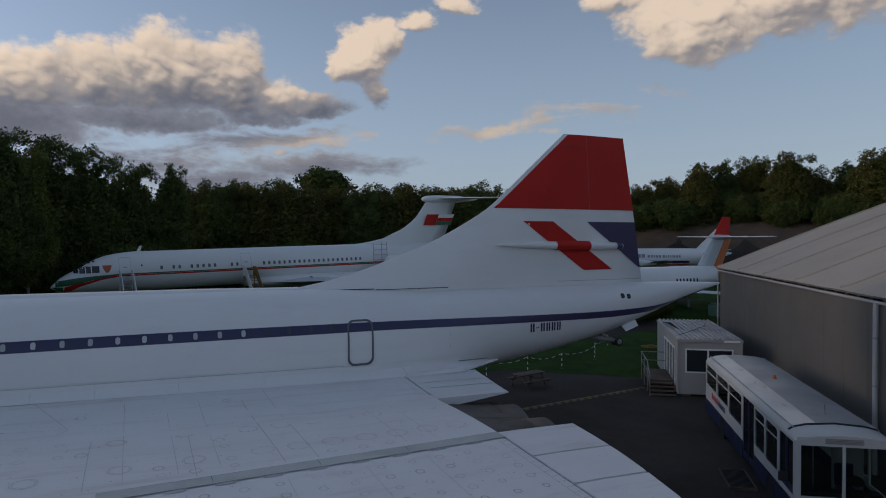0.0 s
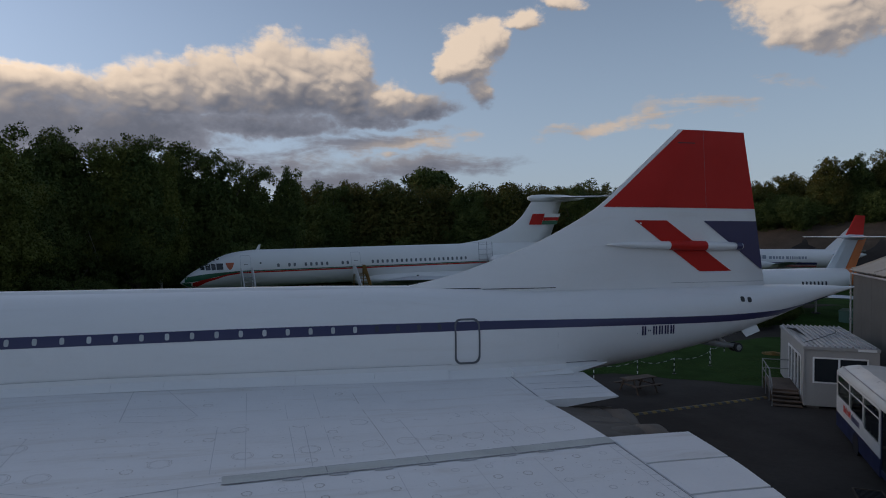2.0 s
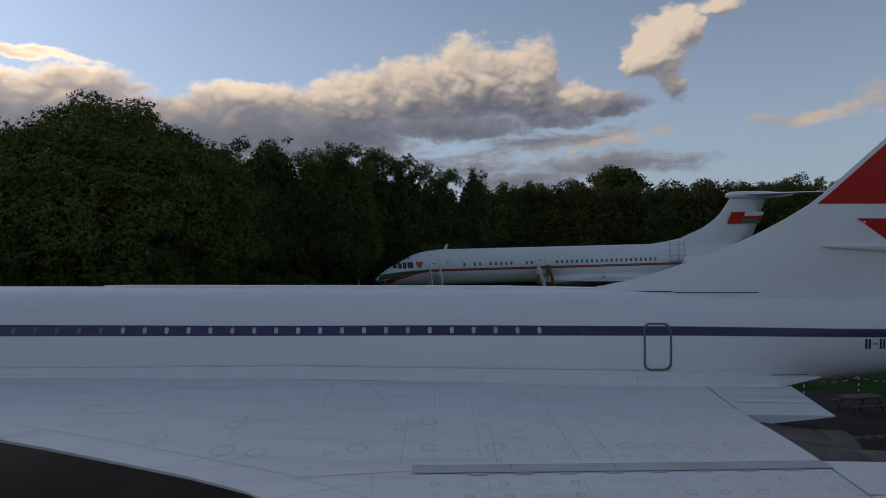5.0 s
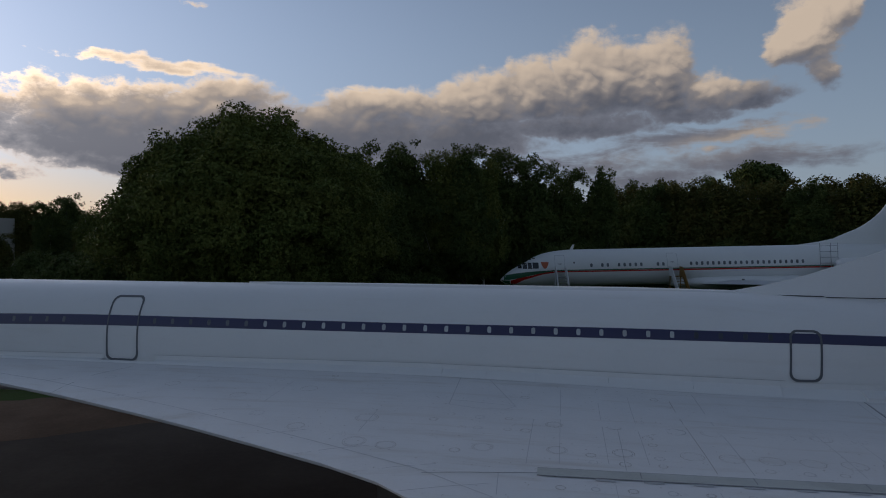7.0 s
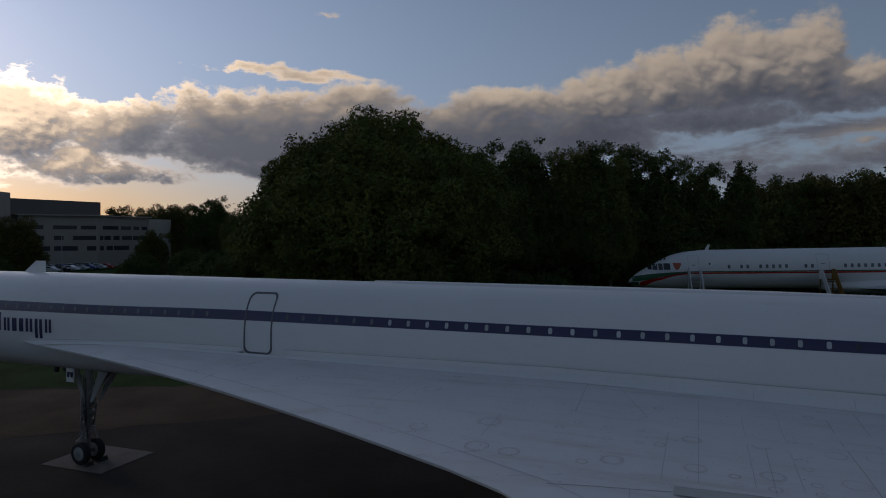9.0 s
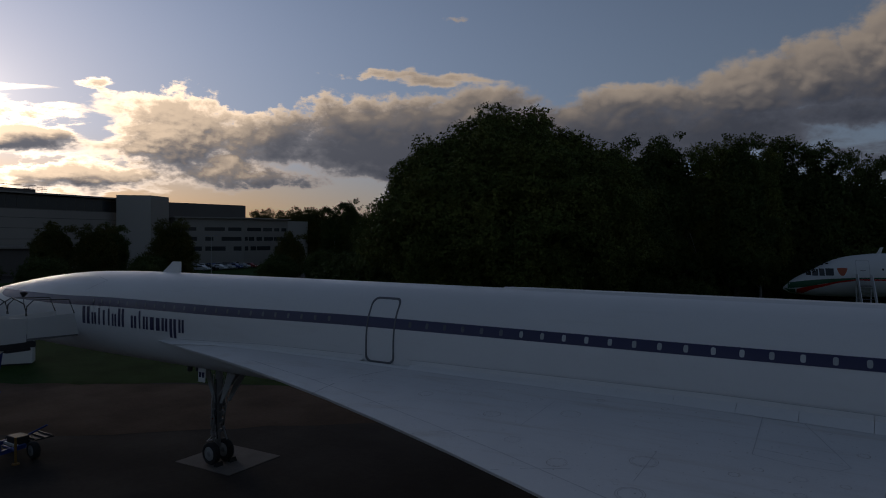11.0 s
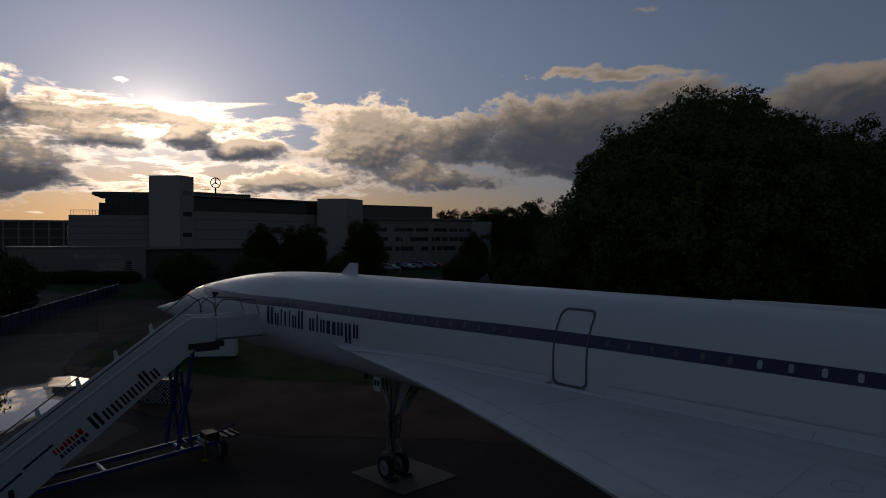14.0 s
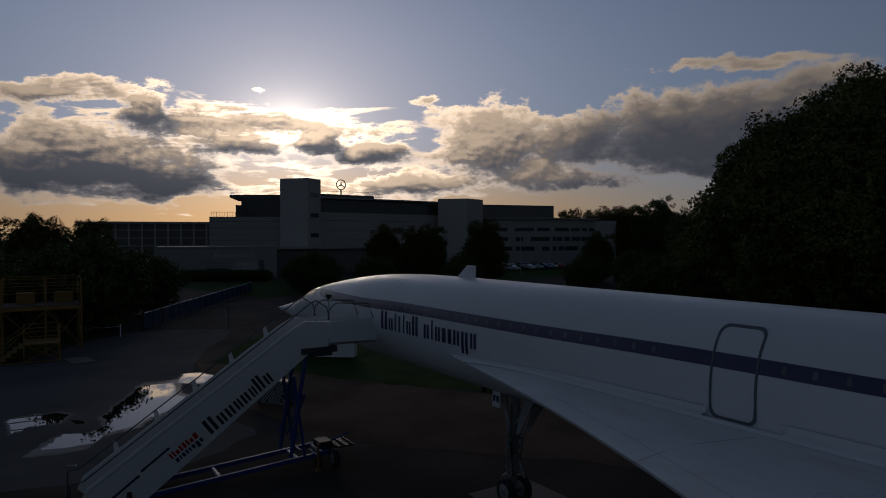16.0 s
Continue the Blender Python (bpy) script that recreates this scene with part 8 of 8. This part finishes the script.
eng = part("power_frame", boxes((X0 + 0.3, -3.3, 0.55, X1 - 0.1, -2.5, 0.6)), BLACK, stairs, "dark tow frame")
for k in (0, 0.3, 0.6):
    part("frame_bar", boxes((X0 + 0.3, -3.2 + k, 0.6, X1 - 0.1, -3.16 + k, 0.65)), BLACK, eng)
part("motor", boxes((X0 + 0.3, -3.7, 0.4, X1 - 0.4, -3.2, 0.75), bevel=0.03), BLACK, eng)
part("tow_bar", tube([(X0 + 0.5, -3.1, 0.62), (X0 + 0.9, -2.55, 0.95)], 0.035, 8), BLUEP, eng)
part("foot_post", tube([(X0 - 0.1, -11.5, 0), (X0 - 0.1, -11.45, 1.05), (X0 - 0.1, -11.2, 1.0)], 0.03, 6), STEEL, stairs)
part("lamp_head", lathe([(0, 0.02), (0.16, 0.13), (0.2, 0.12)], (14.95, -3.05, 5.74), (0, 0.2, 1), 12), BLACK, stairs, "small dark lamp on the handrail")
part("lamp_stem", tube([(14.95, -3.0, 5.35), (14.95, -3.05, 5.8)], 0.02, 6), STEEL, stairs)

# ---------------------------------------------------------------- small things by the drive
bd = thing("white_display_cabinet", "low white display cabinet on the grass under the nose", "cabinet", pose(-3.1, 5.1, 0.02, 0, 0, 53))
part("body", boxes((-2.6, 0, 0.08, 0.95, 0.9, 1.8), bevel=0.02), STW, bd)
part("plinth", boxes((-2.5, 0.05, 0, 0.85, 0.85, 0.08)), BLACK, bd)
ck = thing("chequered_cover", "black and white chequered cover over a low stand", "cover", pose(6.3, -2.2, 0.0, 0, 0, 35))
part("body", boxes((-0.9, -0.35, 0.0, 0.9, 0.35, 1.15), bevel=0.05), BLACK, ck)
chk = bmesh.new()
rc = random.Random(8)
for i in range(20):
    for j in range(13):
        if (i + j) % 2 and rc.random() < 0.93:
            x, z = -0.9 + i * 0.09, 0.02 + j * 0.085
            box(chk, x, -0.362, z, x + 0.085, -0.352, z + 0.08)
            box(chk, 0.903, -0.35 + (i % 8) * 0.085, z, 0.911, -0.27 + (i % 8) * 0.085, z + 0.08)
part("pale_checks", chk, CHECK, ck, kind="stuff")
# blue panel fence
fa, fb = Vector((-25.4, -3.9)), Vector((-62.0, 16.0))
FENCEB = mat("fence_blue", (0.018, 0.035, 0.1), 0.6, vary=0.2, stain=0.3, each=0.3)
fence = thing("blue_panel_fence", "blue solid panel fence along the drive", "fence")
nf = 18
for i in range(nf):
    p, q = fa.lerp(fb, i / nf), fa.lerp(fb, (i + 1) / nf)
    d = (q - p).normalized() * 0.03
    nn = Vector((-d.y, d.x)) * 1.2
    part("panel", prism([(*(p + d), 0.08), (*(q - d), 0.08), (*(q - d + nn), 0.08), (*(p + d + nn), 0.08)], (0, 0, 1.35)), FENCEB, fence)
    part("post", boxes((p.x - 0.06, p.y - 0.06, 0, p.x + 0.06, p.y + 0.06, 1.52)), FENCEB, fence)
    part("top_rail", tube([(p.x, p.y, 1.45), (q.x, q.y, 1.45)], 0.04, 6), STEEL, fence)
GATES = mat("gate_grey_steel", (0.13, 0.13, 0.13), 0.6, 0.2, vary=0.2)
gate = thing("mesh_gate", "grey tubular mesh gate across the drive", "gate")
gp = [(-24.6, -2.6), (-23.5, -0.1), (-22.2, 2.6)]
for (xa, ya), (xb, yb) in zip(gp, gp[1:]):
    leaf = part("gate_leaf", tube([(xa, ya, 0.1), (xa, ya, 1.85), (xb, yb, 1.85), (xb, yb, 0.1), (xa, ya, 0.1)], 0.03, 6), GATES, gate)
    for k in steps_of(0.08, 0.92, 14):
        part("mesh_bar", tube([(xa + (xb - xa) * k, ya + (yb - ya) * k, 0.1), (xa + (xb - xa) * k, ya + (yb - ya) * k, 1.85)], 0.007, 4), GATES, leaf)
    part("mid_rail", tube([(xa, ya, 1.0), (xb, yb, 1.0)], 0.02, 6), GATES, leaf)
for x, y in gp + [(-26, -4.6)]:
    part("gate_post", tube([(x, y, 0), (x, y, 2.05)], 0.05, 8), GATES, gate)
wp = thing("white_post", "short white marker post on the verge", "post", pose(-21.8, -6.1, 0.015), "verge posts")
part("post", lathe([(0, 0.05), (1.0, 0.045)], (0, 0, 0), (0, 0, 1), 8), PVC, wp)
part("cap", lathe([(0, 0.055), (0.05, 0.02)], (0, 0, 1.0), (0, 0, 1), 8), PVC, wp)
copy_thing(wp, pose(-27.5, -10.0, 0.015))
rope = thing("verge_rope", "sagging pale rope along the verge", "rope")
part("strand", tube([(-21.8 - 5.7 * k, -6.1 - 3.9 * k, 0.9 - 1.2 * k * (1 - k)) for k in steps_of(0, 1, 10)], 0.018, 5), PVC, rope)
# yellow access platform
yp = thing("yellow_access_platform", "yellow tubular access platform with wooden deck", "access platform")
xs_, ys_ = (-20.0, -16.4), (-9.2, -11.4, -14.0, -16.6)
for x in xs_:
    for y in ys_:
        part("leg", tube([(x, y, 0), (x, y, 5.2)], 0.06, 8), YELLOW, yp)
    for y, yy in zip(ys_, ys_[1:]):
        part("brace", tube([(x, y, 0.2), (x, yy, 3.0)], 0.035, 6), YELLOW, yp)
        part("brace", tube([(x, yy, 0.2), (x, y, 3.0)], 0.035, 6), YELLOW, yp)
    for z in (4.2, 4.7, 5.2):
        part("guard_rail", tube([(x, ys_[0], z), (x, ys_[-1], z)], 0.035, 6), YELLOW, yp)
    part("edge_beam", boxes((x - 0.08, ys_[-1], 3.0, x + 0.08, ys_[0], 3.25)), YELLOW, yp)
for y in (ys_[0], ys_[-1]):
    for z in (4.2, 4.7, 5.2):
        part("guard_rail", tube([(xs_[0], y, z), (xs_[1], y, z)], 0.035, 6), YELLOW, yp)
    part("brace", tube([(xs_[0], y, 0.2), (xs_[1], y, 3.0)], 0.035, 6), YELLOW, yp)
    part("brace", tube([(xs_[1], y, 0.2), (xs_[0], y, 3.0)], 0.035, 6), YELLOW, yp)
for i in range(20):
    part("deck_board", boxes((xs_[0], ys_[-1] + 0.37 * i, 3.25, xs_[1], ys_[-1] + 0.37 * i + 0.34, 3.3)), WOOD, yp)
for y in (-10.2, -12.6):
    part("crate", boxes((-19.4, y - 0.6, 3.3, -18.6, y + 0.6, 4.1), bevel=0.02), YELLOW, yp)
ys2 = thing("yellow_step_platform", "small yellow step platform with handrails", "step platform")
for x in (-14.9, -12.3):
    for y in (-12.7, -10.7):
        part("leg", tube([(x, y, 0), (x, y, 2.25)], 0.045, 8), YELLOW, ys2)
    for z in (1.2, 1.7, 2.25):
        part("rail", tube([(x, -12.7, z), (x, -10.7, z)], 0.03, 6), YELLOW, ys2)
    part("brace", tube([(x, -12.7, 0.1), (x, -10.7, 1.2)], 0.03, 6), YELLOW, ys2)
    part("brace", tube([(x, -10.7, 0.1), (x, -12.7, 1.2)], 0.03, 6), YELLOW, ys2)
    part("stair_rail", tube([(x, -12.7, 2.1), (x, -14.2, 1.0), (x, -14.2, 0.0)], 0.03, 6), YELLOW, ys2)
    part("base_rail", tube([(x, -14.2, 0.06), (x, -10.7, 0.06)], 0.04, 6), YELLOW, ys2)
part("deck", boxes((-14.9, -12.7, 1.15, -12.3, -10.7, 1.22)), YELLOW, ys2)
for i in range(4):
    part("tread", boxes((-14.9, -14.0 + 0.32 * i, 0.22 + 0.25 * i, -12.3, -13.72 + 0.32 * i, 0.27 + 0.25 * i)), YELLOW, ys2)
mt = thing("ground_sheet", "flat pale board lying beside the platform", "board", pose(-11.6, -9.6, 0.0, 0, 0, 10))
part("board", boxes((-1.2, -0.7, 0.02, 1.2, 0.7, 0.05), bevel=0.008), CONCRETE, mt)

# ---------------------------------------------------------------- puddles
WATER = bpy.data.materials.new("rain_water")
WATER.use_nodes = True
wb_ = WATER.node_tree.nodes["Principled BSDF"]
wb_.inputs["Base Color"].default_value = (0.012, 0.012, 0.012, 1)
wb_.inputs["Roughness"].default_value = 0.015
wb_.inputs["IOR"].default_value = 1.36

DAMP = mat("damp_asphalt", (0.035, 0.034, 0.033), 0.45, spec=0.3, vary=0.2, scale=1.5, grain=0.4, bump=0.3)


def puddle(outline, seed):
    r = random.Random(seed)
    pts = []
    for (xa, ya), (xb, yb) in zip(outline, outline[1:] + outline[:1]):
        k = max(2, int(math.hypot(xb - xa, yb - ya) / 0.07))
        for i in range(k):
            t = i / k
            x, y = xa + (xb - xa) * t, ya + (yb - ya) * t
            q = 0.16 * noise.noise(Vector((x * 1.1, y * 1.1, seed))) + 0.12 * noise.noise(Vector((x * 3.1, y * 3.1, seed))) + 0.09 * noise.noise(Vector((x * 8.0, y * 8.0, seed)))
            pts.append((x + q, y + q * 0.8))
    bm = bmesh.new()
    f = bm.faces.new([bm.verts.new((x, y, 0.013)) for x, y in pts])
    bmesh.ops.triangulate(bm, faces=[f])
    cx, cy = sum(p[0] for p in pts) / len(pts), sum(p[1] for p in pts) / len(pts)
    wet = bmesh.new()
    ring = [[(x + (x - cx) * g + 0.25 * g * noise.noise(Vector((x * 2, y * 2, seed + 5))), y + (y - cy) * g, h) for x, y in pts] for g, h in ((0.0, 0.0125), (0.16, 0.009))]
    loft(ring, caps=(False, False), bm=wet)
    tagged(link("damp_rim", wet, DAMP), "dark damp asphalt round a puddle", "damp patch", kind="structure")
    tagged(link("puddle", bm, WATER), "shallow rain puddle mirroring the bright sky", "puddle", kind="structure")


puddle([(8.7, -12.0), (8.8, -11.1), (8.8, -10.4), (7.8, -9.7), (7.1, -8.9), (5.8, -7.7), (4.7, -6.5), (4.2, -5.5), (3.3, -5.4), (1.9, -6.1), (-1.1, -5.6), (-1.3, -7.2), (2.4, -8.8), (4.6, -9.5), (6.3, -9.6), (7.1, -10.5), (6.7, -11.3), (7.6, -11.7)], 1)
puddle([(-1.2, -5.5), (-3.4, -4.6), (-3.2, -3.8), (-0.9, -2.9), (-0.2, -3.5), (-0.3, -4.6)], 2)
puddle([(5.5, -13.1), (2.7, -13.2), (2.8, -12.3), (2.7, -11.4), (3.4, -10.9), (4.7, -11.4), (4.8, -12.4)], 3)
puddle([(4.6, -10.9), (4.6, -10.6), (5.1, -10.4), (5.5, -10.6), (5.4, -10.8)], 4)

# planting round the offices
for proto_, x, y, s in ((oak, -67.5, 41, 0.70), (ash, -66.4, 50.6, 0.58), (oak, -58.3, 56.3, 0.72), (oak, -62, 45, 0.66), (oak, -49.2, 74.7, 0.62), (bush, -52.5, 22.4, 0.9), (bush, -47, 29, 0.8), (bush, -44, 67, 0.8), (bush, -57, 35, 0.8),
                        (bush, -36, 58, 0.7), (bush, -42, 40, 0.7), (bush, -26.5, -8.3, 1.24), (bush, -39, -2.0, 0.95), (oak, -66.8, -10.5, 0.74), (oak, -80, -12, 0.78), (oak, -58, -20, 0.72), (oak, -74, -4, 0.72), (ash, -50, -22, 0.55),
                        (bush, -30, -15, 1.0), (bush, -26, -20, 1.0), (bush, -48, -12, 1.0), (bush, -70, 4, 0.6), (bush, -62, 24, 0.85), (oak, -95, -25, 0.75), (bush, -53, 48, 0.8), (bush, -33, 66, 0.9), (bush, -30, 74, 0.9)):
    stand(proto_, x, y, s * rt.uniform(0.95, 1.05), rt.uniform(0, 360))
# clipped hedge before the workshop
for k in steps_of(0, 1, 9):
    stand(bush, -93.2 + 8.6 * k, 12.6 + 12.2 * k, 0.4, rt.uniform(0, 360), 0.33, "dark clipped hedge plant before the workshop")
